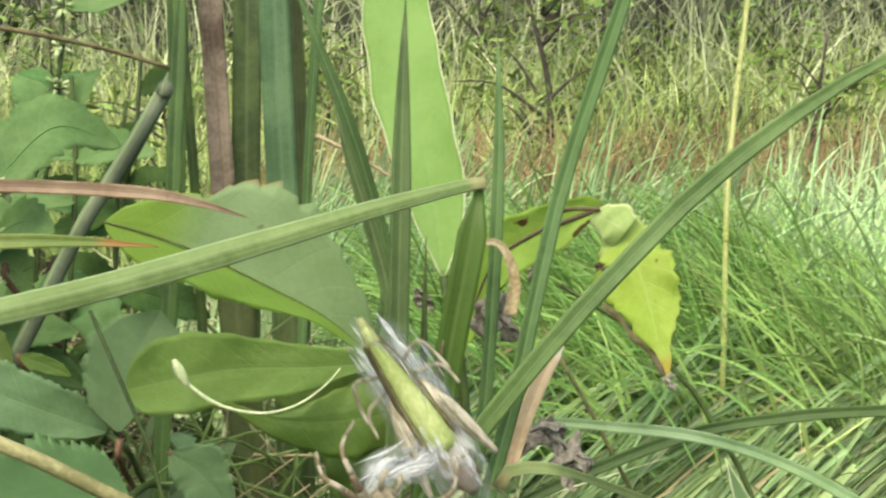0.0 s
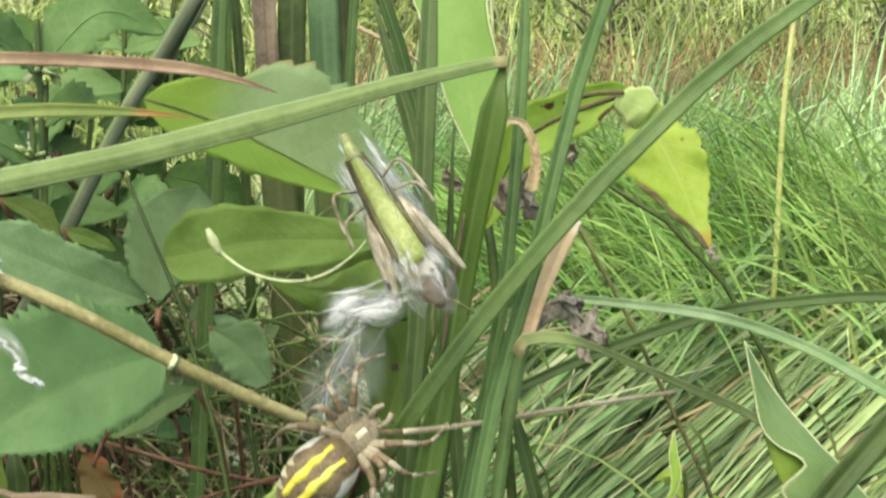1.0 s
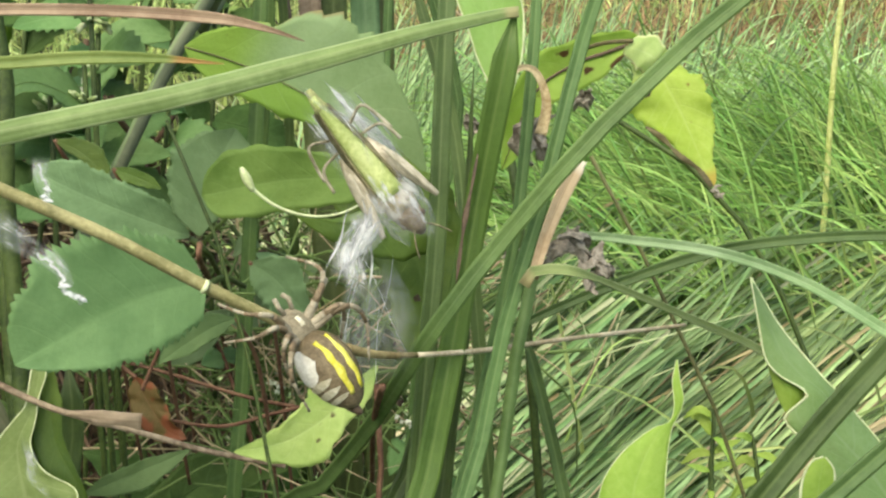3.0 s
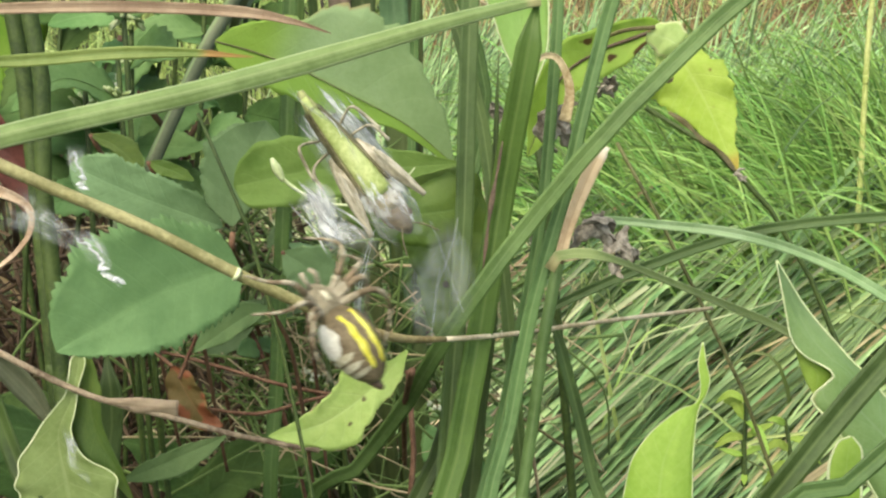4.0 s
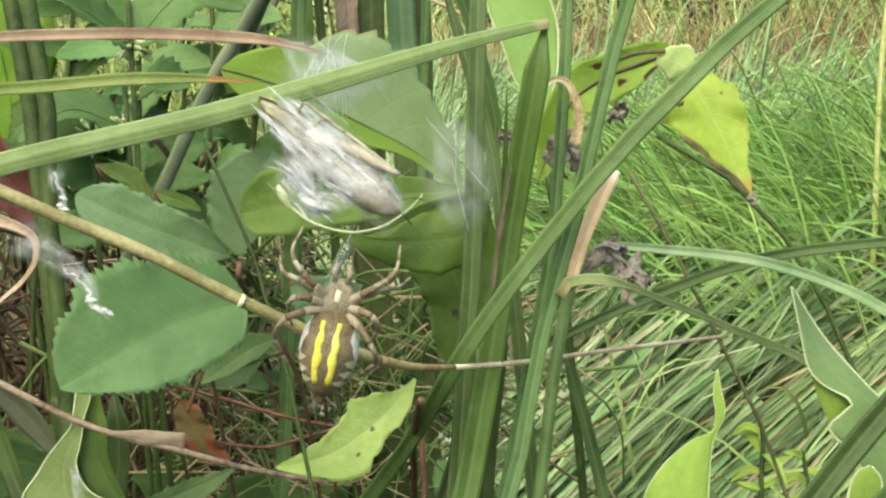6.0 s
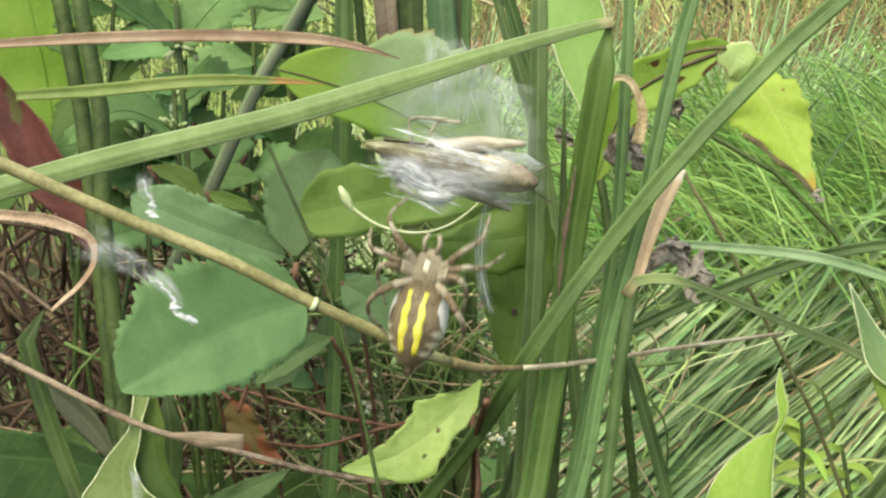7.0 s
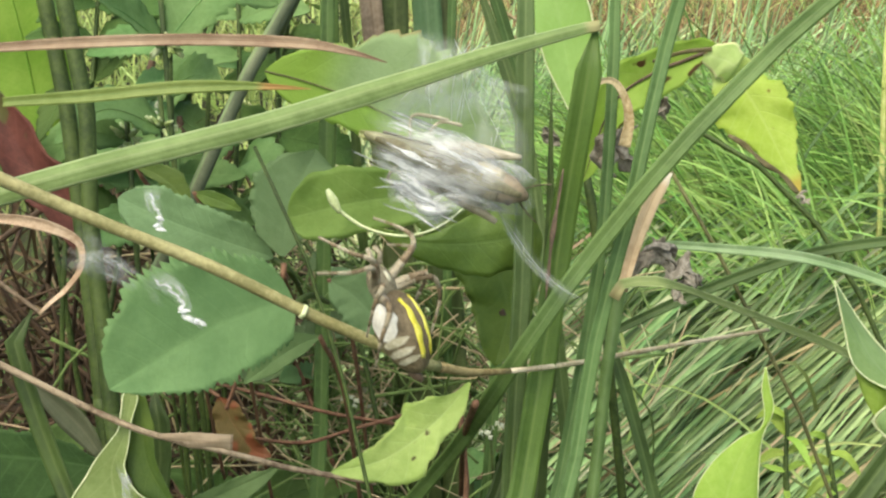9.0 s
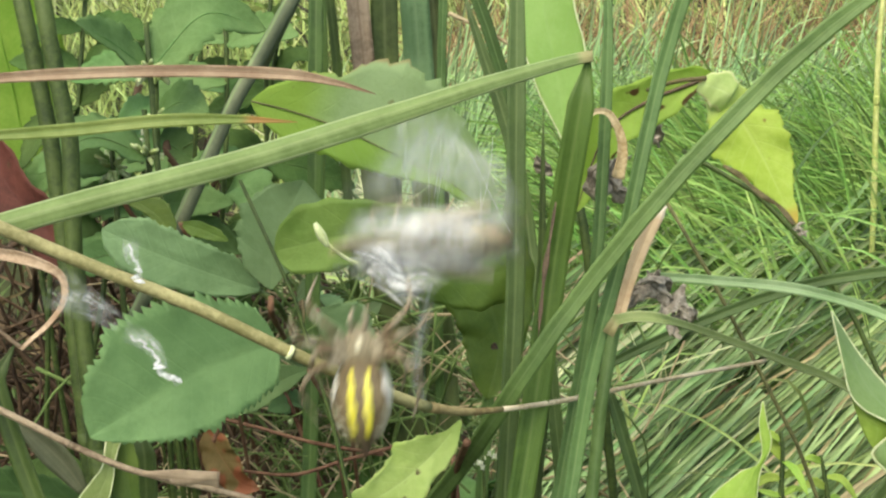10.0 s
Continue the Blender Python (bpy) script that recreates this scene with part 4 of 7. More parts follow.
sedge_blade([(0.0031, 0.2760, 0.5133), (0.0014, 0.2823, 0.5290), (-0.0021, 0.2880, 0.5437), (-0.0063, 0.2933, 0.5573), (-0.0094, 0.2977, 0.5687)], 0.0030, SEDGE, "curved green sedge blade leaning over", tip=0.6)

# ---------- sedges around the web ----------
def folded_sedge():
    pts = rooted([(-0.0037, 0.1890, 0.5024), (0.0011, 0.1979, 0.5243), (0.0047, 0.2054, 0.5428), (0.0079, 0.2073, 0.5592), (0.0109, 0.2107, 0.5732)])
    ob = thing("folded_sedge", pts[0], "green sedge blade snapped over near its tip", "grass blade", "sedge blades")
    part("standing_blade", sheet(smooth(pts, 80), grass_width(0.0042, 0.992, 0.85), VIEWED, 6, lambda s, k: 0.3 * abs(k), 0.00025), SEDGE_FRESH, ob)
    part("withered_edge", sheet(smooth([(0.0049, 0.2044, 0.5519), (0.0038, 0.2023, 0.5468), (0.0027, 0.2003, 0.5419), (0.0018, 0.1980, 0.5361), (0.0013, 0.1966, 0.5328)], 20), lambda s, k: 0.00035 * math.sin(math.pi * (0.08 + 0.84 * s)) * (1 + 0.4 * math.sin(17 * s)), VIEWED, 4, None, 0.0002), LEG_DARK, ob, "blackened withered edge")
    over = [(0.0113, 0.2096, 0.5733), (0.0085, 0.2094, 0.5730), (-0.0037, 0.2032, 0.5718), (-0.0187, 0.1975, 0.5692), (-0.0392, 0.1892, 0.5660), (-0.0614, 0.1812, 0.5634), (-0.0792, 0.1754, 0.5606)]
    wide = lambda s, k: (0.0009 + 0.0009 * min(1, s / 0.4)) * (1 if s > 0.012 else 0.75 + 0.25 * abs(k))
    part("folded_tip", sheet(smooth(over, 50), wide, Vector((0.1, -0.75, 0.65)), 6, lambda s, k: -0.45 * abs(k) + 0.1, 0.00025), SEDGE_PALE, ob, "pale green tip folded level, browned at the crease")


folded_sedge()
sedge_blade([(-0.0255, 0.2215, 0.4795), (-0.0140, 0.2072, 0.5015), (-0.0054, 0.1914, 0.5227), (0.0015, 0.1930, 0.5325), (0.0085, 0.1963, 0.5406), (0.0198, 0.1979, 0.5542), (0.0280, 0.2015, 0.5614), (0.0376, 0.2052, 0.5698), (0.0475, 0.2077, 0.5773), (0.0575, 0.2098, 0.5837), (0.0675, 0.2116, 0.5890), (0.0812, 0.2140, 0.5939)], 0.0028, SEDGE_ARCH, "long arching green sedge blade crossing the others", tip=0.75, keel=0.2, base=0.5)
sedge_blade([(0.0046, 0.1866, 0.5080), (0.0091, 0.1946, 0.5278), (0.0144, 0.2010, 0.5435), (0.0180, 0.2063, 0.5567), (0.0234, 0.2134, 0.5741)] + [(0.0341, 0.2201, 0.6033), (0.0393, 0.2247, 0.6202)], 0.0023, SEDGE, "slim green sedge blade standing upright", tip=0.75)
sedge_blade([(0.0020, 0.1942, 0.4981), (0.0074, 0.2030, 0.5198), (0.0112, 0.2100, 0.5371), (0.0135, 0.2177, 0.5562), (0.0150, 0.2247, 0.5735), (0.0156, 0.2317, 0.5909)], 0.0020, SEDGE, "slim green sedge blade standing upright", tip=0.75)
sedge_blade([(-0.0057, 0.1920, 0.4984), (-0.0033, 0.2010, 0.5207), (-0.0017, 0.2076, 0.5370), (-0.0009, 0.2139, 0.5525), (-0.0001, 0.2198, 0.5671), (0.0008, 0.2268, 0.5843), (0.0016, 0.2316, 0.5963)], 0.0031, SEDGE, "green sedge blade with a sharp keel", tip=0.72)
# low blades take the dark sedge copy, which stands in for shade
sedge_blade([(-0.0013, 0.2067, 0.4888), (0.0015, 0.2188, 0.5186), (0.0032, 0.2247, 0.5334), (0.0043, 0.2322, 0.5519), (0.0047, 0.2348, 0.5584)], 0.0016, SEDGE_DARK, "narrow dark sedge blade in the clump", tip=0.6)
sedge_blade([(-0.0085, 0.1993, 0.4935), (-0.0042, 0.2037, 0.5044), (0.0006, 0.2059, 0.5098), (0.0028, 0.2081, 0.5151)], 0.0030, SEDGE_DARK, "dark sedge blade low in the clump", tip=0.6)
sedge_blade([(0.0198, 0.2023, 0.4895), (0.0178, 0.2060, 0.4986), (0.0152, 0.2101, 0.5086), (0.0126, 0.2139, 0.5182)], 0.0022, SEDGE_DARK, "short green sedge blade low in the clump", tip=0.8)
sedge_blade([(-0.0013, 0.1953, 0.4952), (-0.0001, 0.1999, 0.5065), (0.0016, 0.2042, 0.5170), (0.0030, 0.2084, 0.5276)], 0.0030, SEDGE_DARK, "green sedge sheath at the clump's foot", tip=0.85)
sedge_blade([(0.0222, 0.2196, 0.5322), (0.0310, 0.2193, 0.5313), (0.0467, 0.2183, 0.5291), (0.0614, 0.2163, 0.5241), (0.0699, 0.1935, 0.5249), (0.0827, 0.1805, 0.5214)], 0.0019, BLADE_PALE, "thin pale grass blade arching across", "arching_blade", root=False, tip=0.8, keel=0.4)
sedge_blade([(0.0099, 0.2231, 0.5121), (0.0273, 0.2259, 0.5190), (0.0478, 0.2284, 0.5252), (0.0652, 0.2292, 0.5273), (0.0804, 0.2294, 0.5277), (0.1001, 0.2292, 0.5273)], 0.0020, SEDGE, "thin green grass blade arching across", "arching_blade", root=False, tip=0.8, keel=0.4)
sedge_blade([(0.0447, 0.2019, 0.4770), (0.0546, 0.2064, 0.4881), (0.0645, 0.2109, 0.4992), (0.0783, 0.2165, 0.5131), (0.0895, 0.2210, 0.5242)], 0.0046, SEDGE, "broad green sedge blade slanting up", tip=0.9)
sedge_blade([(0.0634, 0.2020, 0.4886), (0.0769, 0.2063, 0.4994), (0.0899, 0.2101, 0.5086)], 0.0034, SEDGE, "broad green sedge blade slanting up", tip=0.9)
sedge_blade([(-0.0798, 0.1993, 0.5681), (-0.0663, 0.1994, 0.5684), (-0.0536, 0.1997, 0.5690), (-0.0426, 0.1996, 0.5688), (-0.0329, 0.1993, 0.5680)], 0.0020, ORANGE_TIP, "yellow-green sedge blade with an orange dying tip", root=False, tip=0.6)
sedge_blade([(-0.0876, 0.2130, 0.5733), (-0.0698, 0.2131, 0.5735), (-0.0520, 0.2130, 0.5731), (-0.0359, 0.2125, 0.5719), (-0.0279, 0.2118, 0.5703), (-0.0221, 0.2111, 0.5685)], 0.0019, DRY_PINK, "dry pinkish-brown blade lying across the leaves", "withered_grass", root=False, tip=0.75, group="dry blades")


def cut_stem():
    pts = rooted([(0.0078, 0.1901, 0.4994), (0.0107, 0.1977, 0.5183), (0.0127, 0.2019, 0.5285), (0.0138, 0.2032, 0.5319)])
    ob = thing("cut_stem", pts[0], "broken tan grass stem with a bent green blade", "grass stem")
    part("stalk", sheet(smooth(pts, 40), lambda s, k: 0.0010, VIEWED, 8, lambda s, k: -0.7 * k * k, 0.0005), SEDGE_ARCH, ob, "dull green stalk")
    stub = smooth([(0.0133, 0.1970, 0.5338), (0.0153, 0.1995, 0.5397), (0.0179, 0.2018, 0.5455), (0.0208, 0.2040, 0.5510)], 24)
    torn = lambda s, k: (0.0008 + 0.0006 * s) * (1 if s < 0.95 else 1 - 0.25 * abs(math.sin(7 * k)))
    part("torn_stub", sheet(stub, torn, VIEWED, 8, lambda s, k: 0.35 * abs(k), 0.0004), STUB, ob, "tan dry stub, torn off at the top")
    bent = [(0.0119, 0.1957, 0.5332), (0.0130, 0.1964, 0.5350), (0.0157, 0.1966, 0.5355), (0.0201, 0.1964, 0.5350), (0.0290, 0.2081, 0.5267), (0.0437, 0.2238, 0.5138), (0.0585, 0.2312, 0.5035), (0.0648, 0.2383, 0.4924), (0.0714, 0.2435, 0.4766)]
    part("bent_blade", sheet(smooth(bent, 40), grass_width(0.0019, 0.75, 1.0), Vector((0, -0.6, 0.8)), 6, lambda s, k: 0.35 * abs(k), 0.0002), SEDGE_PALE, ob, "grey-green blade bent over at the sheath")


cut_stem()


def grass_stalk():
    pts = [(-0.0762, 0.1695, 0.5688), (-0.0590, 0.1712, 0.5586), (-0.0452, 0.1708, 0.5519), (-0.0328, 0.1711, 0.5443), (-0.0191, 0.1744, 0.5351), (-0.0135, 0.1794, 0.5303), (-0.0080, 0.1849, 0.5267), (0.0043, 0.1986, 0.5205), (0.0216, 0.2168, 0.5138), (0.0455, 0.2409, 0.5047)]
    ob = thing("grass_stalk", pts[0], "long dry yellow grass stem lying under the web", "grass stem")
    path = smooth(pts, 70)
    def r(s):
        return 0.00098 - 0.00012 * s / 0.42 if s < 0.42 else 0.00086 - 0.00042 * min(1, (s - 0.42) / 0.12) - 0.0001 * max(0, s - 0.6)
    part("stalk", tube(path[:32], lambda s: r(s * 31 / 70), 10), STEM_YELLOW, ob)
    part("russet_stretch", tube(path[31:39], lambda s: r(31 / 70 + s * 7 / 70) * 1.02, 10), STALK_RUSSET, ob, "russet stretch past the joint")
    part("thin_end", tube(path[38:], lambda s: r(38 / 70 + s * 32 / 70), 8), STRAW_PALE, ob, "thin straw-coloured end")
    at = Vector((-0.0327, 0.1707, 0.5444))
    d = (path[22] - path[20]).normalized()
    part("node", tube([at - d * 0.0003, at - d * 0.0001, at, at + d * 0.0002, at + d * 0.0003], lambda s: 0.00098 + 0.0001 * math.sin(math.pi * s), 10), PALE_RIM, ob, "pale swollen joint")


grass_stalk()


def side_stem(points, r0, r1, material, label, name="plant_stem", root=True, category="stem"):
    pts = rooted(points) if root else points
    ob = thing(name, pts[0], label, category, "stems")
    stem(ob, pts, r0, r1, material, "stalk")
    path = smooth(pts, 30)
    for i in (12, 19, 25):
        d = (path[i + 1] - path[i]).normalized()
        part("node", tube([path[i] - d * r0 * 1.4, path[i] - d * r0 * 0.5, path[i] + d * r0 * 0.5, path[i] + d * r0 * 1.4], lambda s: (r0 + (r1 - r0) * i / 30) * (1.025 + 0.04 * math.sin(math.pi * s)), 8), material, ob)
    return ob


side_stem([(0.0598, 0.2391, 0.4658), (0.0520, 0.2478, 0.4873), (0.0436, 0.2543, 0.5034), (0.0367, 0.2600, 0.5174), (0.0288, 0.2656, 0.5311)], 0.0006, 0.0004, STEM_OLIVE, "thin olive-brown stem leaning through the grass")
side_stem([(0.0877, 0.2830, 0.4595), (0.0813, 0.2910, 0.4793), (0.0710, 0.2987, 0.4985), (0.0640, 0.3024, 0.5075), (0.0530, 0.3065, 0.5177), (0.0396, 0.3095, 0.5251)], 0.0010, 0.0006, STEM_GREEN, "slim brown-green stem behind the yellow leaf")
side_stem([(-0.0265, 0.1803, 0.5038), (-0.0282, 0.1845, 0.5143), (-0.0315, 0.1901, 0.5281), (-0.0352, 0.1953, 0.5410), (-0.0387, 0.1986, 0.5491), (-0.0429, 0.2024, 0.5584)], 0.0006, 0.0003, STEM_GREEN, "thin dark green stem before the bramble leaves")
side_stem([(-0.0850, 0.2717, 0.5014), (-0.0726, 0.2769, 0.5222), (-0.0589, 0.2831, 0.5472), (-0.0504, 0.2861, 0.5597), (-0.0420, 0.2893, 0.5727)] + [(-0.0586, 0.3208, 0.5458), (-0.0569, 0.3645, 0.5502), (-0.0480, 0.3995, 0.5668)], 0.0016, 0.0014, STALK_GREY, "blue-grey plant stalk leaning to one side", root=False)
side_stem([(-0.0863, 0.2409, 0.4952), (-0.0886, 0.2521, 0.5232), (-0.0899, 0.2583, 0.5388), (-0.0919, 0.2654, 0.5565), (-0.0949, 0.2711, 0.5711), (-0.0978, 0.2773, 0.5868)], 0.0021, 0.0017, STEM_GREEN, "upright green plant stem")
side_stem([(-0.0814, 0.2324, 0.5021), (-0.0839, 0.2435, 0.5300), (-0.0840, 0.2503, 0.5469), (-0.0835, 0.2567, 0.5628), (-0.0887, 0.2606, 0.5730), (-0.0894, 0.2666, 0.5879)], 0.0021, 0.0017, STEM_GREEN, "upright green plant stem")
side_stem([(-0.0149, 0.2391, 0.4658), (-0.0143, 0.2426, 0.4744), (-0.0148, 0.2461, 0.4830), (-0.0152, 0.2483, 0.4884)], 0.0007, 0.0006, STEM_RED, "reddish stem rising from the undergrowth")
side_stem([(-0.0297, 0.2139, 0.4901), (-0.044, 0.2142, 0.4932), (-0.0522, 0.2147, 0.4956), (-0.0604, 0.2152, 0.498), (-0.0686, 0.2156, 0.5003), (-0.0737, 0.2161, 0.5022), (-0.0808, 0.217, 0.5056), (-0.089, 0.2183, 0.51), (-0.0951, 0.2192, 0.5132), (-0.1012, 0.2202, 0.5165), (-0.1093, 0.2217, 0.5214)], 0.0005, 0.0007, STRAW_RUNNER, "dry arching straw with a papery sheath", "dry_straw", False)
side_stem([(-0.0877, 0.2196, 0.5239), (-0.0932, 0.221, 0.5281), (-0.0979, 0.2221, 0.5315), (-0.1044, 0.2234, 0.5356)], 0.0004, 0.0005, STRAW_RUNNER, "dry straw caught in a curled ribbon", "dry_straw", False)
side_stem([(-0.0321, 0.2783, 0.4659), (-0.0475, 0.2789, 0.4692), (-0.0628, 0.2800, 0.4740), (-0.0755, 0.2807, 0.4774), (-0.0859, 0.2804, 0.4780)], 0.0005, 0.0004, STEM_RED, "dark red runner in the undergrowth", "runner", False)
side_stem([(-0.0262, 0.2700, 0.4733), (-0.0400, 0.2682, 0.4706), (-0.0513, 0.2667, 0.4684), (-0.0650, 0.2668, 0.4703)], 0.0005, 0.0004, STEM_RED, "dark red runner in the undergrowth", "runner", False)
side_stem([(-0.0955, 0.3584, 0.5784), (-0.0796, 0.3563, 0.5759), (-0.0637, 0.3540, 0.5726), (-0.0479, 0.3514, 0.5681)], 0.0007, 0.0005, STEM_BROWN, "thin brown twig among the leaves", "twig", False)
side_stem([(-0.0136, 0.3440, 0.5526), (-0.0057, 0.3422, 0.5488), (0.0048, 0.3395, 0.5426)], 0.0006, 0.0004, STRAW, "dry tan straw leaning behind the leaf", "dry_straw", False)

side_stem([(0.2594, 0.9044, 0.3041), (0.2634, 0.9275, 0.3834), (0.2710, 0.9459, 0.4475), (0.2806, 0.9640, 0.5117), (0.2880, 0.9800, 0.5620)], 0.0023, 0.0019, STEM_LIME, "tall yellow-green grass stem over the tussock", "tall_grass", category="grass")

# ---------- broad leaves ----------
def leafy(name, label, base, category="leaf", group=""):
    return thing(name, base, label, category, group)


def petiole(ob, points, material=None, r=0.0006):
    stem(ob, points, r, r * 0.8, material or STEM_GREEN, "petiole")


# bramble leaves round the web
BIG_LEAF = b = leafy("bramble_leaf", "broad saw-edged green bramble leaf", (-0.0410, 0.2072, 0.5302), group="bramble leaves")
cut_leaf(b, [(-0.0403, 0.2062, 0.5297), (-0.0507, 0.2003, 0.5286), (-0.0609, 0.1961, 0.5244), (-0.069, 0.1941, 0.5205)], [(0.02, 4.0), (0.06, 6.4), (0.11, 8.0), (0.3, 11.0), (0.62, 13.8), (0.72, 11.6), (0.89, 7.6), (0.97, 4.4)], [(0.02, 3.6), (0.06, 6.0), (0.14, 7.8), (0.43, 9.3), (0.6, 8.4), (0.84, 4.2), (0.96, 1.6)], BRAMBLE, teeth=26, bite=0.07, cup=0.1, ripple=0.04, seed=2)
petiole(b, [(-0.0403, 0.2065, 0.5284), (-0.0390, 0.2169, 0.5254), (-0.0389, 0.2360, 0.5154)])
b = leafy("bramble_leaf", "grey-green bramble leaf turned edge-up", (-0.0485, 0.2396, 0.5243), group="bramble leaves")
cut_leaf(b, [(-0.0477, 0.2345, 0.5265), (-0.0571, 0.2337, 0.5309), (-0.0664, 0.2348, 0.5347), (-0.0755, 0.2362, 0.5391)], [(0.09, 3.0), (0.23, 4.6), (0.41, 4.9), (0.63, 5.2), (0.78, 5.5), (0.94, 3.0)], [(0.11, 2.4), (0.3, 4.2), (0.57, 5.5), (0.82, 5.1), (0.96, 2.6)], BRAMBLE_GREY, teeth=20, bite=0.05, cup=0.1, seed=3)
petiole(b, [(-0.0477, 0.2355, 0.5257), (-0.0445, 0.2344, 0.5229), (-0.0456, 0.2556, 0.5066)])
b = leafy("bramble_leaf", "pale grey-green bramble leaf in shade", (-0.0485, 0.2392, 0.5233), group="bramble leaves")
cut_leaf(b, [(-0.0453, 0.2310, 0.5280), (-0.0444, 0.2322, 0.5338), (-0.0422, 0.2347, 0.5395), (-0.0383, 0.2376, 0.5462)], [(0.21, 4.0), (0.58, 7.5), (0.9, 5.4)], [(0.12, 4.0), (0.36, 7.2), (0.6, 8.2), (0.83, 5.2)], BRAMBLE_GREY, teeth=16, bite=0.04, cup=0.1, seed=4)
petiole(b, [(-0.0453, 0.2312, 0.5265), (-0.0453, 0.2301, 0.5236), (-0.0460, 0.2458, 0.5110)], STEM_RED)
b = leafy("curled_leaf", "green leaf with a rolled pale edge", (-0.0442, 0.2251, 0.5344), group="bramble leaves")
cut_leaf(b, [(-0.0022, 0.2152, 0.5447), (-0.0131, 0.2159, 0.5440), (-0.0265, 0.2169, 0.5436), (-0.0414, 0.2173, 0.5408)], [(0.19, 2.5), (0.51, 4.5), (0.73, 6.5), (0.86, 6.4), (0.97, 3.6)], [(0.2, 2.1), (0.28, 3.5), (0.41, 4.5), (0.56, 5.2), (0.79, 5.5), (0.97, 4.2)], LEAF_CURL, cup=0.12, ripple=0.08, seed=5)
rim = [(-0.0331, 0.2099, 0.5481), (-0.0325, 0.2093, 0.5462), (-0.0308, 0.2086, 0.5444), (-0.0275, 0.2077, 0.5422), (-0.0235, 0.2070, 0.5410), (-0.0195, 0.2068, 0.5408), (-0.0155, 0.2075, 0.5417), (-0.0118, 0.2089, 0.5438), (-0.0096, 0.2103, 0.5458)]
stem(b, rim, 0.00034, 0.00012, PALE_RIM, "rolled_edge", label="pale rolled leaf edge")
# outer side of the curl, in darker olive where it turns from the light
cut_leaf(b, [(-0.0265, 0.2104, 0.5411), (-0.0165, 0.2107, 0.5377), (-0.0066, 0.2127, 0.5369), (0.0007, 0.2145, 0.5377)], [(0.15, 1.7), (0.38, 3.7), (0.67, 6.0), (0.88, 4.8)], [(0.26, 0.2), (0.55, 4.0), (0.86, 6.6), (0.98, 3.6)], LEAF_OLIVE, "underside", cup=-0.15, ripple=0.08, seed=25, label="underside of the curled leaf, shade put into its olive")
part("rolled_tip", tube(smooth([(-0.0332, 0.2098, 0.5482), (-0.0322, 0.2091, 0.5463), (-0.0313, 0.2084, 0.5446)], 10), lambda s: 0.0003 + 0.0005 * math.sin(math.pi * s), 8), PALE_RIM, b, "pale rolled leaf tip")
b = leafy("hanging_leaf", "dark olive leaf hanging under the web with a torn hole", (-0.0086, 0.2363, 0.5390), group="bramble leaves")
cut_leaf(b, [(-0.0194, 0.2370, 0.5368), (-0.0094, 0.2342, 0.5280), (-0.0047, 0.2303, 0.5172), (-0.0073, 0.2260, 0.5067)], [(0.03, 4.6), (0.25, 7.0), (0.76, 6.5), (0.93, 3.5)], [(0.08, 4.5), (0.19, 7.5), (0.36, 12.4), (0.49, 10.0), (0.72, 4.5), (0.92, 2.7)], LEAF_OLIVE, cup=0.15, ripple=0.1, seed=6)
part("torn_hole", crumple((-0.0056, 0.2195, 0.5204), 0.0009, 3), LEG_DARK, b, "blackened torn hole")
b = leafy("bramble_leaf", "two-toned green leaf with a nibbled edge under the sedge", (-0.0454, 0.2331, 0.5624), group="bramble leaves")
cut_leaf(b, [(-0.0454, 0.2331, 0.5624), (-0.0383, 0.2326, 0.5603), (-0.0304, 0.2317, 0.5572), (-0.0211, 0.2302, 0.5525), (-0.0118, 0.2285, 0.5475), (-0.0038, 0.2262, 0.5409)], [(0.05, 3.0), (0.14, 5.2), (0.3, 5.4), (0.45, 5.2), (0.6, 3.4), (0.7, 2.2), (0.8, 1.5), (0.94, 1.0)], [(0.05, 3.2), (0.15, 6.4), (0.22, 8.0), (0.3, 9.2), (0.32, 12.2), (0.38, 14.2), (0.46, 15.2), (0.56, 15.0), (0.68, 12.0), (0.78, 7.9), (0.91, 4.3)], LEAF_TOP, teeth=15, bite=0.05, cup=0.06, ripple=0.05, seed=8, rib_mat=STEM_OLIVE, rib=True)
b = leafy("lime_leaf", "lime-green leaf with brown spots and a chewed tip", (-0.0103, 0.1910, 0.5187), group="bramble leaves")
cut_leaf(b, [(-0.0111, 0.1923, 0.5212), (-0.0173, 0.1896, 0.5153), (-0.0251, 0.1874, 0.5108), (-0.0335, 0.1864, 0.5093)], [(0.04, 0.5), (0.12, 0.9), (0.22, 3.6), (0.38, 5.4), (0.5, 3.8), (0.72, 2.6), (0.87, 1.2)], [(0.04, 0.8), (0.11, 2.0), (0.24, 3.0), (0.34, 2.8), (0.45, 4.1), (0.55, 5.6), (0.67, 5.1), (0.74, 3.3), (0.93, 1.2)], LEAF_LIME, teeth=11, bite=0.05, cup=0.14, ripple=0.12, seed=9)
petiole(b, [(-0.0103, 0.1908, 0.5183), (-0.0131, 0.2075, 0.5023), (-0.0148, 0.2223, 0.4817)], STEM_RED)

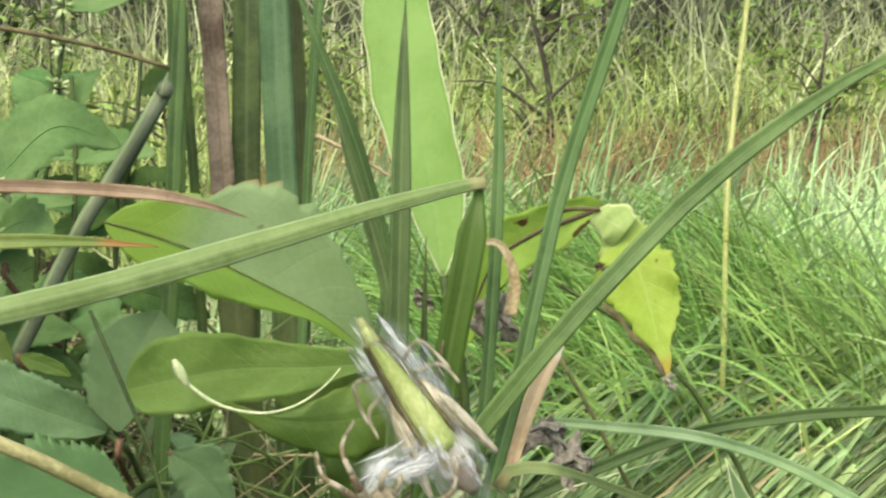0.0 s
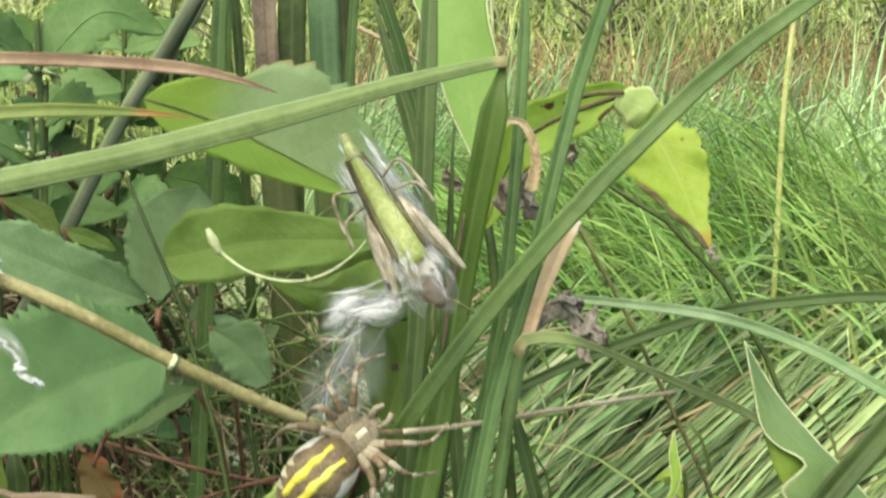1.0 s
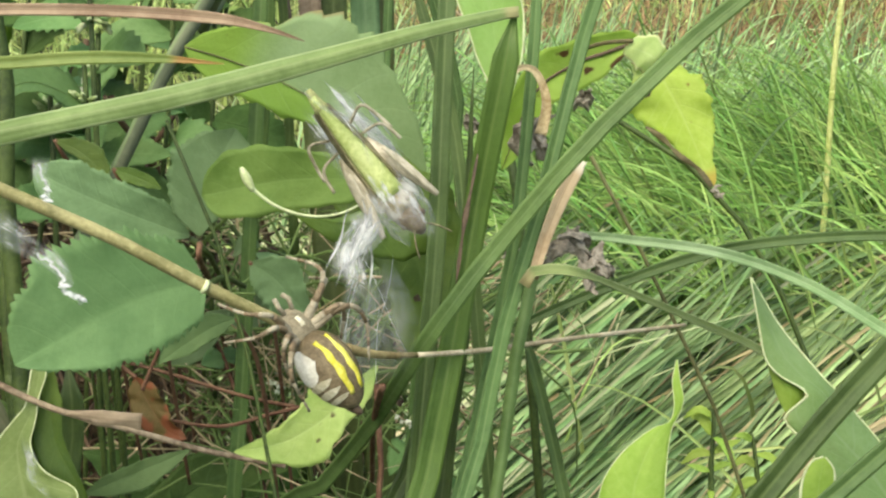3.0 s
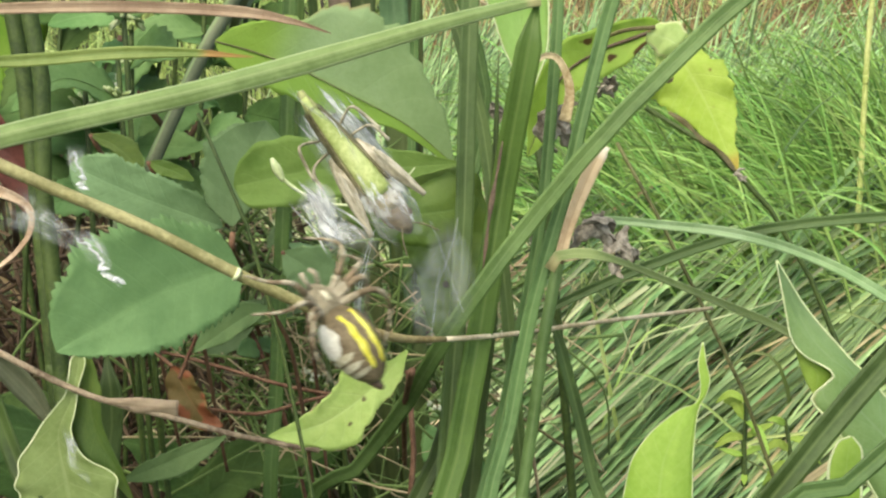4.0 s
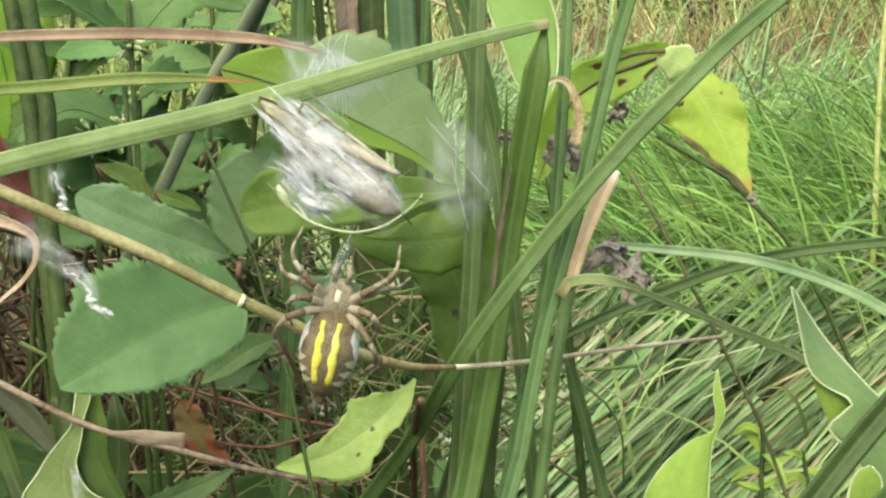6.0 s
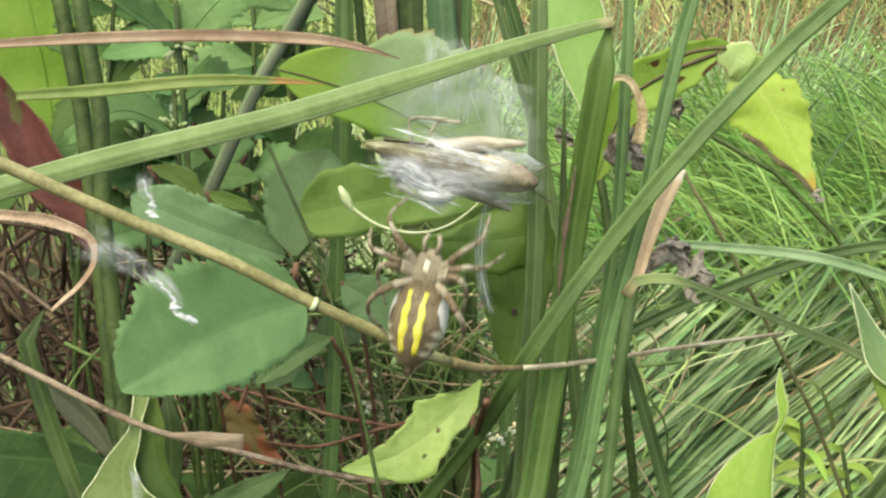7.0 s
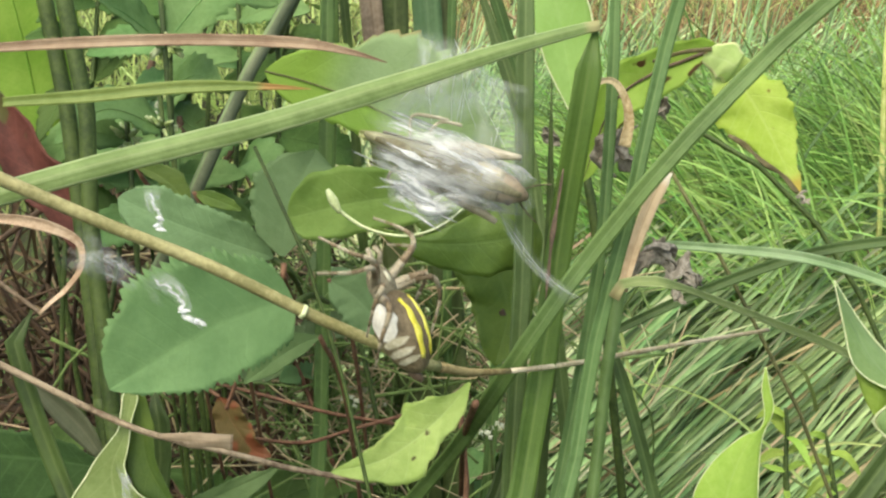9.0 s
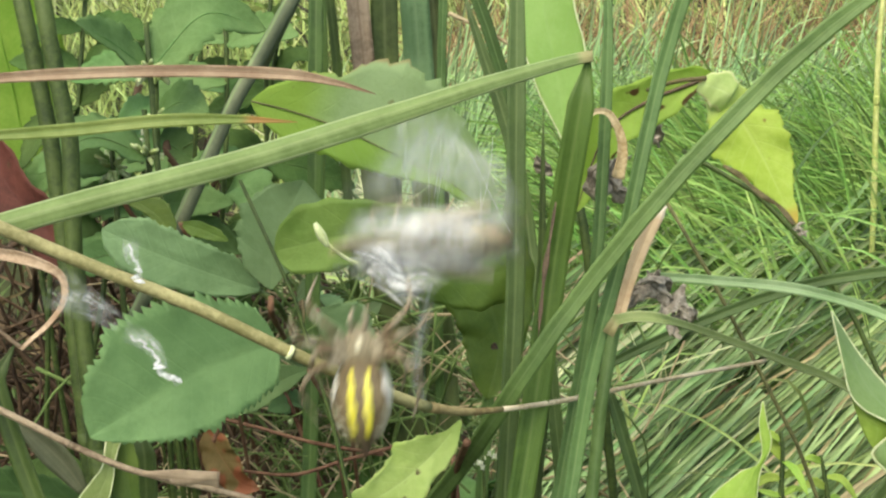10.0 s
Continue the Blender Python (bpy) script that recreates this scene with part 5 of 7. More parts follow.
# yellowing leaf and its neighbours
YELLOW_LEAF = b = leafy("yellow_leaf", "yellowing drooping leaf with brown blotches and a withered tip", (0.0319, 0.2281, 0.5646), group="yellow leaves")
cut_leaf(b, [(0.0317, 0.2317, 0.5619), (0.0357, 0.228, 0.5588), (0.0388, 0.2238, 0.554), (0.0409, 0.2195, 0.5494), (0.0422, 0.2157, 0.5461), (0.0437, 0.2126, 0.5432)], [(0.05, 1.9), (0.15, 3.7), (0.37, 7.6), (0.49, 6.3), (0.59, 4.5), (0.74, 3.0), (0.85, 0.7), (0.96, 0.1)], [(0.01, 2.9), (0.14, 3.8), (0.26, 4.1), (0.41, 5.9), (0.52, 5.2), (0.67, 4.2), (0.79, 2.2), (0.94, 1.4)], LEAF_YELLOW, teeth=13, bite=0.07, cup=0.05, ripple=0.16, seed=12, face=Vector((-0.12, -0.85, 0.5)))
part("curled_base", sheet(smooth([(0.0302, 0.2283, 0.563), (0.0317, 0.2275, 0.5627), (0.0336, 0.2274, 0.5621), (0.0357, 0.2277, 0.5606)], 16), lambda s, k: (0.0007 + 0.0026 * math.sin(math.pi * (0.05 + 0.6 * s))) * (1 + 0.1 * math.sin(13 * s + k)), Vector((-0.15, -0.9, 0.4)), 8, lambda s, k: -0.22 * k * k + 0.08 * math.sin(9 * s + 2 * k), 0.0002), PALE_CURL, b, "pale curled-back leaf base")
part("withered_tip", crumple((0.0443, 0.212, 0.5426), 0.0015, 5), DEAD, b, "shrivelled grey tip")
part("brown_blotch", crumple((0.0327, 0.2204, 0.5571), 0.0013, 8), STEM_BROWN, b, "brown dead blotch")
part("withered_margin", sheet(smooth([(0.0331, 0.2196, 0.5514), (0.0359, 0.2182, 0.5497), (0.0385, 0.216, 0.5474), (0.0413, 0.2144, 0.5457), (0.0433, 0.2122, 0.5433)], 20), lambda s, k: 0.0004 * (0.6 + 0.6 * abs(math.sin(s * 9))), VIEWED, 4, lambda s, k: 0.5 * math.sin(14 * s + k), 0.0002), STEM_BROWN, b, "ragged brown withered margin")
petiole(b, [(0.0314, 0.2278, 0.5640), (0.0266, 0.2277, 0.5637), (0.0226, 0.2356, 0.5603)], STEM_BROWN, 0.0004)
b = leafy("blotched_leaf", "yellow-green leaf with dark brown blotches", (0.0326, 0.2368, 0.5632), group="yellow leaves")
cut_leaf(b, [(0.0349, 0.2406, 0.5610), (0.0288, 0.2396, 0.5592), (0.0226, 0.2385, 0.5572), (0.0154, 0.2362, 0.5525), (0.0095, 0.2309, 0.5402)], [(0.05, 2.6), (0.19, 3.6), (0.34, 3.8), (0.45, 4.9), (0.6, 3.6), (0.77, 3.2)], [(0.1, 1.4), (0.26, 4.4), (0.48, 4.5), (0.67, 3.2), (0.79, 2.4), (0.95, 1.5)], LEAF_BLOTCH, cup=0.3, ripple=0.12, seed=13, rib_mat=LEG_DARK, rib=True, rib_size=0.0004)
b = leafy("dry_petiole", "tan dried leaf stalk hooked over the sedge", (0.0110, 0.2174, 0.5613), "leaf stalk")
part("hook", sheet(smooth([(0.0107, 0.2154, 0.5618), (0.0122, 0.2157, 0.5627), (0.0142, 0.2155, 0.5622), (0.0157, 0.2144, 0.5595), (0.0160, 0.2131, 0.5564), (0.0151, 0.2117, 0.5527)], 24), lambda s, k: 0.0004 + 0.0006 * s, VIEWED, 6, lambda s, k: 0.6 * k * k + 0.2 * math.sin(9 * s), 0.0003), STRAW, b)
DEAD_SPOTS = (
    ((0.0149, 0.2195, 0.5492), 0.0062, 31), ((0.0210, 0.2088, 0.5341), 0.0062, 32), ((0.0248, 0.2073, 0.5304), 0.0040, 33),
    ((0.0043, 0.2390, 0.5457), 0.0030, 34), ((0.0255, 0.2490, 0.5476), 0.0034, 35), ((0.0108, 0.2145, 0.5312), 0.0022, 36))
for place, size, seed in DEAD_SPOTS:
    b = leafy("withered_leaf", "withered grey-brown scrap of leaf caught in the stems", place, group="withered leaves")
    part("scrap", crumple(place, size, seed), DEAD, b)

# tall leaf and leaves on the grass side
b = leafy("tall_leaf", "large upright light green dock leaf", (0.0117, 0.2800, 0.5336))
cut_leaf(b, [(0.0113, 0.2813, 0.5367), (0.0100, 0.2849, 0.5485), (0.0072, 0.2908, 0.5677), (0.0040, 0.2985, 0.5930), (0.0030, 0.3105, 0.6340)], [(0.05, 3.0), (0.11, 6.0), (0.2, 6.8), (0.3, 6.2), (0.5, 5.6), (0.75, 4.5)], [(0.05, 2.2), (0.12, 4.4), (0.24, 6.6), (0.35, 8.4), (0.5, 8.0), (0.75, 5.5)], LEAF_TALL, cup=0.1, ripple=0.06, seed=14, margin=PALE_RIM)
petiole(b, rooted([(0.0120, 0.2795, 0.5310), (0.0113, 0.2813, 0.5367)]), STEM_GREEN, 0.0012)
b = leafy("wavy_leaf", "pale green leaf with a wavy whitish margin", (0.0916, 0.2151, 0.4638))
ruled_leaf(b, [(0.0809, 0.2151, 0.4638), (0.0726, 0.2207, 0.4777), (0.0698, 0.2228, 0.4826), (0.0659, 0.2250, 0.4881), (0.0625, 0.2265, 0.4919), (0.0647, 0.2274, 0.4942), (0.0670, 0.2282, 0.4962), (0.0655, 0.2288, 0.4975), (0.0617, 0.2296, 0.4995), (0.0591, 0.2308, 0.5025), (0.0579, 0.2332, 0.5084), (0.0564, 0.2365, 0.5166)],
           [(0.1040, 0.2187, 0.4612), (0.0942, 0.2236, 0.4733), (0.0877, 0.2265, 0.4804), (0.0820, 0.2285, 0.4854), (0.0779, 0.2303, 0.4899), (0.0742, 0.2320, 0.4941), (0.0714, 0.2331, 0.4967), (0.0690, 0.2341, 0.4993), (0.0668, 0.2351, 0.5017), (0.0643, 0.2362, 0.5045), (0.0616, 0.2377, 0.5081), (0.0575, 0.2404, 0.5148)], LEAF_WAVY, PALE_RIM, margin_size=0.0003)
ruled_leaf(b, [(0.0635, 0.2287, 0.4917), (0.0617, 0.2301, 0.4950), (0.0598, 0.2325, 0.5010)], [(0.0641, 0.2288, 0.4919), (0.0669, 0.2302, 0.4953), (0.0624, 0.2314, 0.4983)], LEAF_FRESH, None, "folded_lobe", label="bright green folded-over lobe")
ruled_leaf(b, [(0.0652, 0.2165, 0.4730), (0.0650, 0.2197, 0.4808), (0.0667, 0.2215, 0.4853), (0.0692, 0.2220, 0.4865)], [(0.0707, 0.2165, 0.4730), (0.0712, 0.2197, 0.4808), (0.0711, 0.2211, 0.4843), (0.0696, 0.2220, 0.4864)], LEAF_FRESH, PALE_RIM, "folded_lobe", label="bright green folded-over lobe")
petiole(b, rooted([(0.0999, 0.2216, 0.4511), (0.0954, 0.2241, 0.4573)]), STEM_GREEN, 0.001)
b = leafy("pointed_leaf", "fresh bright green leaf with a twisted drawn-out tip", (0.0306, 0.2001, 0.4841))
ruled_leaf(b, [(0.0242, 0.2001, 0.4841), (0.0257, 0.2030, 0.4912), (0.0271, 0.2043, 0.4943), (0.0301, 0.2057, 0.4979), (0.0348, 0.2071, 0.5012), (0.0375, 0.2074, 0.5021), (0.0386, 0.2084, 0.5045), (0.0383, 0.2101, 0.5086), (0.0390, 0.2115, 0.5121)],
           [(0.0367, 0.2001, 0.4841), (0.0369, 0.2030, 0.4912), (0.0372, 0.2046, 0.4950), (0.0376, 0.2060, 0.4986), (0.0383, 0.2072, 0.5015), (0.0397, 0.2082, 0.5039), (0.0402, 0.2090, 0.5061), (0.0397, 0.2101, 0.5086), (0.0392, 0.2115, 0.5121)], LEAF_FRESH, PALE_RIM, margin_size=0.00012)
petiole(b, rooted([(0.0301, 0.2008, 0.4742), (0.0311, 0.2038, 0.4816)]), STEM_GREEN, 0.0008)

# leaves low in the undergrowth; the darker ones carry shade in their colour
for k, pts in enumerate(([(-0.1294, 0.2570, 0.4542), (-0.1164, 0.2620, 0.4651), (-0.1049, 0.2652, 0.4714), (-0.0936, 0.2660, 0.4719)], [(-0.1061, 0.2759, 0.4405), (-0.1177, 0.2785, 0.4486), (-0.1267, 0.2818, 0.4578), (-0.1371, 0.2835, 0.4634)], [(-0.0786, 0.2938, 0.4239), (-0.0639, 0.2985, 0.4337), (-0.0524, 0.3004, 0.4370), (-0.0380, 0.3019, 0.4389)],
                         [(-0.0714, 0.2951, 0.4262), (-0.0810, 0.2980, 0.4347), (-0.0879, 0.2999, 0.4403), (-0.0935, 0.3003, 0.4420)], [(-0.0557, 0.3137, 0.4129), (-0.0460, 0.3197, 0.4264), (-0.0366, 0.3234, 0.4343), (-0.0289, 0.3247, 0.4367)],
                         [(-0.0610, 0.3232, 0.4658), (-0.0521, 0.3251, 0.4694), (-0.0430, 0.3281, 0.4757), (-0.0346, 0.3306, 0.4807)], [(-0.0736, 0.3132, 0.4713), (-0.0682, 0.3112, 0.4657), (-0.0638, 0.3124, 0.4681), (-0.0564, 0.3153, 0.4743)])):
    b = leafy("shade_leaf", "dark green leaf low in the shaded undergrowth", pts[0], group="shade leaves")
    leaf(b, pts, 0.0125 + 0.001 * (k % 3), MINT_SHADE_TONE if k < 5 else BRAMBLE_GREY, fat=0.45, teeth=9, bite=0.06, cup=0.3, wave=0.05, seed=60 + k, face=Vector((0.2 * math.sin(k), -0.6, 0.8)))
    petiole(b, [pts[0], tuple(Vector(pts[0]) + Vector((0.003, 0.01, -0.03))), tuple(Vector(pts[0]) + Vector((0.003, 0.02, -0.09)))], STEM_RED)

# more bramble leaves seen between the stems
for label, mat, pts, right, left, seed in (
    ("shaded green leaf behind the broad bramble leaf", BRAMBLE, [(-0.0417, 0.2426, 0.5061), (-0.0473, 0.2415, 0.5041), (-0.0570, 0.2387, 0.4983)], [(0.27, 3.1), (0.52, 4.0), (0.8, 2.4)], [(0.23, 2.2), (0.66, 2.2)], 41),
    ("pale grey-green leaf behind the spider", BRAMBLE_GREY, [(-0.0423, 0.2673, 0.5076), (-0.0370, 0.2662, 0.5039), (-0.0307, 0.2638, 0.4969)], [(0.1, 3.0), (0.24, 4.7), (0.68, 5.6), (0.93, 3.0)], [(0.17, 3.3), (0.4, 6.6), (0.65, 4.4), (0.9, 2.4)], 42),
    ("olive green leaf under the sedge", LEAF_OLIVE, [(-0.0765, 0.2545, 0.5390), (-0.0715, 0.2538, 0.5367), (-0.0661, 0.2519, 0.5316)], [(0.22, 1.3), (0.8, 1.3)], [(0.26, 1.9), (0.58, 3.4), (0.87, 1.8)], 43),
    ("small olive green leaf under the sedge", LEAF_OLIVE, [(-0.0652, 0.2528, 0.5336), (-0.0610, 0.2524, 0.5321), (-0.0561, 0.2517, 0.5298)], [(0.28, 2.0), (0.75, 1.2)], [(0.28, 1.4), (0.76, 1.4)], 44),
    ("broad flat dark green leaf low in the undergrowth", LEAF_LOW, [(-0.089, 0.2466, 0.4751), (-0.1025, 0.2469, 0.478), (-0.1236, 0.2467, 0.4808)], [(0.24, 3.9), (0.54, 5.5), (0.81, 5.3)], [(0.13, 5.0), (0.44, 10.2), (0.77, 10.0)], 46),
    ("mid-green leaf low in the undergrowth", BRAMBLE, [(-0.0715, 0.2285, 0.4751), (-0.0627, 0.2302, 0.4783), (-0.0508, 0.2326, 0.4827)], [(0.2, 2.4), (0.51, 3.9), (0.82, 2.1)], [(0.19, 1.8), (0.62, 1.9)], 45)):
    b = leafy("bramble_leaf", label, pts[0], group="bramble leaves")
    cut_leaf(b, pts, right, left, mat, teeth=14, bite=0.05, seed=seed)
    foot = Vector(pts[0])
    petiole(b, [pts[0], tuple(foot + Vector((0.003, 0.008, -0.02))), tuple(foot + Vector((0.002, 0.03, -0.09)))], STEM_RED, 0.0005)

# left foreground and undergrowth
b = leafy("trumpet_leaf", "pale yellow-green leaf veiled with old web", (-0.0713, 0.2242, 0.5037))
cut_leaf(b, [(-0.0735, 0.2202, 0.5077), (-0.0753, 0.2170, 0.5001), (-0.0778, 0.2143, 0.4940), (-0.0765, 0.2108, 0.4853), (-0.0757, 0.2081, 0.4786)], [(0.02, 1.5), (0.24, 1.1), (0.45, 3.1), (0.6, 7.6), (0.76, 9.4), (0.9, 8.0)], [(0.02, 1.5), (0.21, 0.7), (0.42, 2.2), (0.63, 3.9), (0.79, 10.5), (0.92, 8.0)], LEAF_PALE, cup=0.1, ripple=0.08, seed=17, margin=PALE_RIM, margin_size=0.00016)
cut_leaf(b, [(-0.0728, 0.2220, 0.5068), (-0.0725, 0.2194, 0.5005), (-0.0716, 0.2166, 0.4937), (-0.0672, 0.2136, 0.4858), (-0.0647, 0.2117, 0.4808)], [(0.03, 1.4), (0.22, 2.8), (0.46, 4.0), (0.6, 4.2), (0.81, 1.9)], [(0.03, 1.0), (0.24, 2.3), (0.54, 1.6), (0.78, 0.9)], LEAF_OLIVE, cup=0.1, seed=27, label="olive side folded back")
b = leafy("bright_leaf", "bright fresh green leaf behind the stems", (-0.1329, 0.3518, 0.5171))
leaf(b, [(-0.1285, 0.3514, 0.5154), (-0.1308, 0.3576, 0.5310), (-0.1345, 0.3648, 0.5495), (-0.1396, 0.3738, 0.5723)], 0.034, LEAF_VIVID, fat=0.5, cup=0.1, seed=18)
petiole(b, rooted([(-0.1274, 0.3474, 0.5055), (-0.1285, 0.3514, 0.5154)]), STEM_GREEN, 0.001)
b = leafy("red_leaf", "withering red-brown leaf curled along a stem", (-0.0895, 0.2603, 0.5149))
leaf(b, [(-0.0884, 0.2599, 0.5138), (-0.0948, 0.2649, 0.5270), (-0.1025, 0.2682, 0.5360), (-0.1089, 0.2724, 0.5472), (-0.1143, 0.2757, 0.5561)], 0.0105, RED_LEAF, fat=0.5, cup=0.5, seed=19, wave=0.1)
b = leafy("red_leaf", "withering red-brown leaf in the undergrowth", (-0.0685, 0.2613, 0.4860))
cut_leaf(b, [(-0.0675, 0.2604, 0.4840), (-0.0644, 0.2582, 0.4781), (-0.0609, 0.2564, 0.4734), (-0.0567, 0.2558, 0.4715)], [(0.12, 2.8), (0.38, 4.0), (0.73, 3.2)], [(0.17, 3.4), (0.55, 3.2), (0.89, 1.6)], LEAF_WITHER, cup=0.3, ripple=0.2, seed=20)
for run in ([(-0.0675, 0.2604, 0.4840), (-0.0700, 0.2612, 0.4860), (-0.0725, 0.2622, 0.4880)], [(-0.0660, 0.2594, 0.4815), (-0.0640, 0.2610, 0.4860), (-0.0618, 0.2628, 0.4905)]):
    petiole(b, run, STEM_RED, 0.0005)
b = leafy("dry_ribbon", "dry curled tan grass ribbon", (-0.0951, 0.2240, 0.5406), "grass blade")
part("ribbon", sheet(smooth([(-0.1056, 0.2235, 0.5413), (-0.0955, 0.2239, 0.5406), (-0.0885, 0.2239, 0.5396), (-0.0835, 0.2236, 0.538), (-0.0801, 0.223, 0.5362), (-0.0791, 0.2222, 0.5339), (-0.0796, 0.2209, 0.531), (-0.0821, 0.2196, 0.528), (-0.0848, 0.2187, 0.5261), (-0.0871, 0.2178, 0.5244)], 40), lambda s, k: 0.0012 * (1 - 0.45 * s) * (1 + 0.12 * math.sin(17 * s)), Vector((0.3, -0.7, 0.6)), 6, lambda s, k: 0.4 * k * k + 0.12 * math.sin(13 * s + 2 * k), 0.0002, 60), STRAW_TAN, b)
b = leafy("straw_sheath", "papery tan sheath on the dry straw", (-0.0717, 0.2288, 0.4921), "sheath")
part("sheath", sheet(smooth([(-0.0686, 0.215, 0.5006), (-0.0643, 0.2149, 0.4998), (-0.0592, 0.2149, 0.499), (-0.0552, 0.215, 0.4986)], 18), lambda s, k: 0.0004 + 0.0011 * min(1, 2.2 * s), VIEWED, 6, lambda s, k: -0.4 * k * k + 0.12 * math.sin(11 * s + 3 * k), 0.0002), STRAW_SHEATH, b)
b = leafy("dead_blade", "grey-green withered blade leaning in the undergrowth", (-0.0951, 0.2299, 0.5036), "grass blade")
part("blade", sheet(smooth([(-0.0951, 0.23, 0.5039), (-0.0903, 0.2286, 0.4997), (-0.0863, 0.2272, 0.4955), (-0.0833, 0.2256, 0.4911)], 20), lambda s, k: 0.0001 + 0.0024 * math.sin(math.pi * (0.08 + 0.8 * s)), VIEWED, 6, lambda s, k: 0.4 * abs(k), 0.0002), BLADE_GREY, b)
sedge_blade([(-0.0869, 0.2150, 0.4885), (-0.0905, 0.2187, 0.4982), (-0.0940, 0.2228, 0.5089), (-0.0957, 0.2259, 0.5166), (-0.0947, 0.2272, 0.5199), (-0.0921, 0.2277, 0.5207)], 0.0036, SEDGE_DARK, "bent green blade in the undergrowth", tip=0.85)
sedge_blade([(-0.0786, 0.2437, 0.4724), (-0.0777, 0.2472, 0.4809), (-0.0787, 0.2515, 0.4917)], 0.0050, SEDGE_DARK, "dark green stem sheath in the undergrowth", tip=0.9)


def sprig(points, leaf_len, pairs, mat, label, seed, name="mint_plant", buds=0, stem_mat=None, root=True, category="plant", slim=0.48):
    """A square-stemmed herb with opposite saw-edged leaves and bud whorls."""
    r = random.Random(seed)
    pts = rooted(points) if root else points
    ob = thing(name, pts[0], label, category, "herbs")
    path = smooth(pts, 60)
    stem(ob, pts, 0.0011, 0.0006, stem_mat or STEM_GREEN, "stalk")
    low = next((i for i, q in enumerate(path) if q.z > points[0][2]), 0) / 60 if root else 0.05
    for i in range(pairs):
        f = low + (1 - low) * (i + 0.5) / pairs
        p = path[int(f * 60)]
        a = r.random() * 3.14
        for sgn in (0, math.pi):
            if r.random() < 0.22:
                continue
            turned = a + sgn + r.gauss(0, 0.35)
            d = Vector((math.cos(turned), 0.7 * math.sin(turned) - 0.15, r.uniform(-0.35, 0.6))).normalized()
            L = leaf_len * r.uniform(0.5, 1.3) * (1.1 - 0.3 * (i / max(1, pairs)))
            mid = p + d * L * 0.5 + UP * L * r.uniform(-0.04, 0.14)
            end = p + d * L - UP * L * r.uniform(-0.1, 0.45)
            leaf(ob, [p, mid, end], L * slim, mat, fat=0.42, teeth=8, bite=0.12, cup=0.2, seed=seed * 20 + i * 2 + int(sgn), face=Vector((r.uniform(-.6, .6), r.uniform(-0.9, -0.3), 0.75)), across=6, rib=i % 2 == 0)
    for i in range(buds):
        p = path[min(60, int((low + (1 - low) * (0.5 + 0.5 * (i + 0.9) / buds)) * 60))]
        shape = Shape()
        for k in range(16):
            a, z = k * 2.4, r.uniform(-1, 1)
            q = p + Vector((math.cos(a), math.sin(a), z)) * leaf_len * 0.11
            tube([p.lerp(q, 0.5), q, q.lerp(p, -0.35)], lambda s: leaf_len * 0.028 * (1 - 0.5 * s), 6, shape)
        part("bud_whorl", shape, BUD, ob, "green bud whorl")
    return ob


sprig([(-0.0790, 0.2877, 0.5123), (-0.0789, 0.2934, 0.5264), (-0.0789, 0.2981, 0.5382), (-0.0786, 0.3029, 0.5499), (-0.0784, 0.3070, 0.5602)], 0.019, 6, MINT, "green herb with saw-edged leaves and bud whorls", 1, buds=3)
sprig([(-0.0943, 0.2933, 0.5052), (-0.0924, 0.2982, 0.5172), (-0.0912, 0.3026, 0.5279), (-0.0902, 0.3068, 0.5382)], 0.019, 6, MINT, "green herb with saw-edged leaves and bud whorls", 2, buds=3)
sprig([(-0.0740, 0.3233, 0.4965), (-0.0715, 0.3330, 0.5201), (-0.0700, 0.3400, 0.5373), (-0.0700, 0.3464, 0.5531), (-0.0708, 0.3517, 0.5664)], 0.021, 6, MINT, "green herb with saw-edged leaves", 3)
sprig([(-0.1149, 0.3393, 0.5125), (-0.1110, 0.3477, 0.5327), (-0.1086, 0.3560, 0.5531), (-0.1065, 0.3627, 0.5693)], 0.023, 6, MINT_SHADE_TONE, "green herb with saw-edged leaves in a shade tone", 4, buds=1)
sprig([(-0.0662, 0.3535, 0.4840), (-0.0661, 0.3611, 0.5028), (-0.0661, 0.3681, 0.5202), (-0.0651, 0.3751, 0.5375), (-0.0630, 0.3822, 0.5548)], 0.022, 6, MINT_SHADE_TONE, "green herb with saw-edged leaves in a shade tone", 14)
sprig([(-0.1002, 0.3595, 0.4745), (-0.0976, 0.3686, 0.4967), (-0.0936, 0.3765, 0.5158), (-0.0878, 0.3851, 0.5363), (-0.0854, 0.3924, 0.5540)], 0.024, 6, MINT_SHADE_TONE, "green herb with saw-edged leaves in a shade tone", 15)
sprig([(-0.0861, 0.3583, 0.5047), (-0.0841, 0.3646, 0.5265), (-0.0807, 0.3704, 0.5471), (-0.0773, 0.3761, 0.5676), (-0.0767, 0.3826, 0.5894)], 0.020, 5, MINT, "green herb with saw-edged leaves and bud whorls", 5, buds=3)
sprig([(-0.0715, 0.3876, 0.4940), (-0.0693, 0.3945, 0.5179), (-0.0640, 0.4007, 0.5404), (-0.0619, 0.4072, 0.5628)], 0.020, 5, MINT_SHADE_TONE, "green herb with saw-edged leaves in a shade tone", 6)
sprig([(-0.0526, 0.3541, 0.3974), (-0.0535, 0.3604, 0.4132), (-0.0512, 0.3668, 0.4287), (-0.0488, 0.3732, 0.4443), (-0.0465, 0.3783, 0.4568)], 0.022, 6, MINT_SHADE_TONE, "dark broad-leaved herb in the shade", 17)
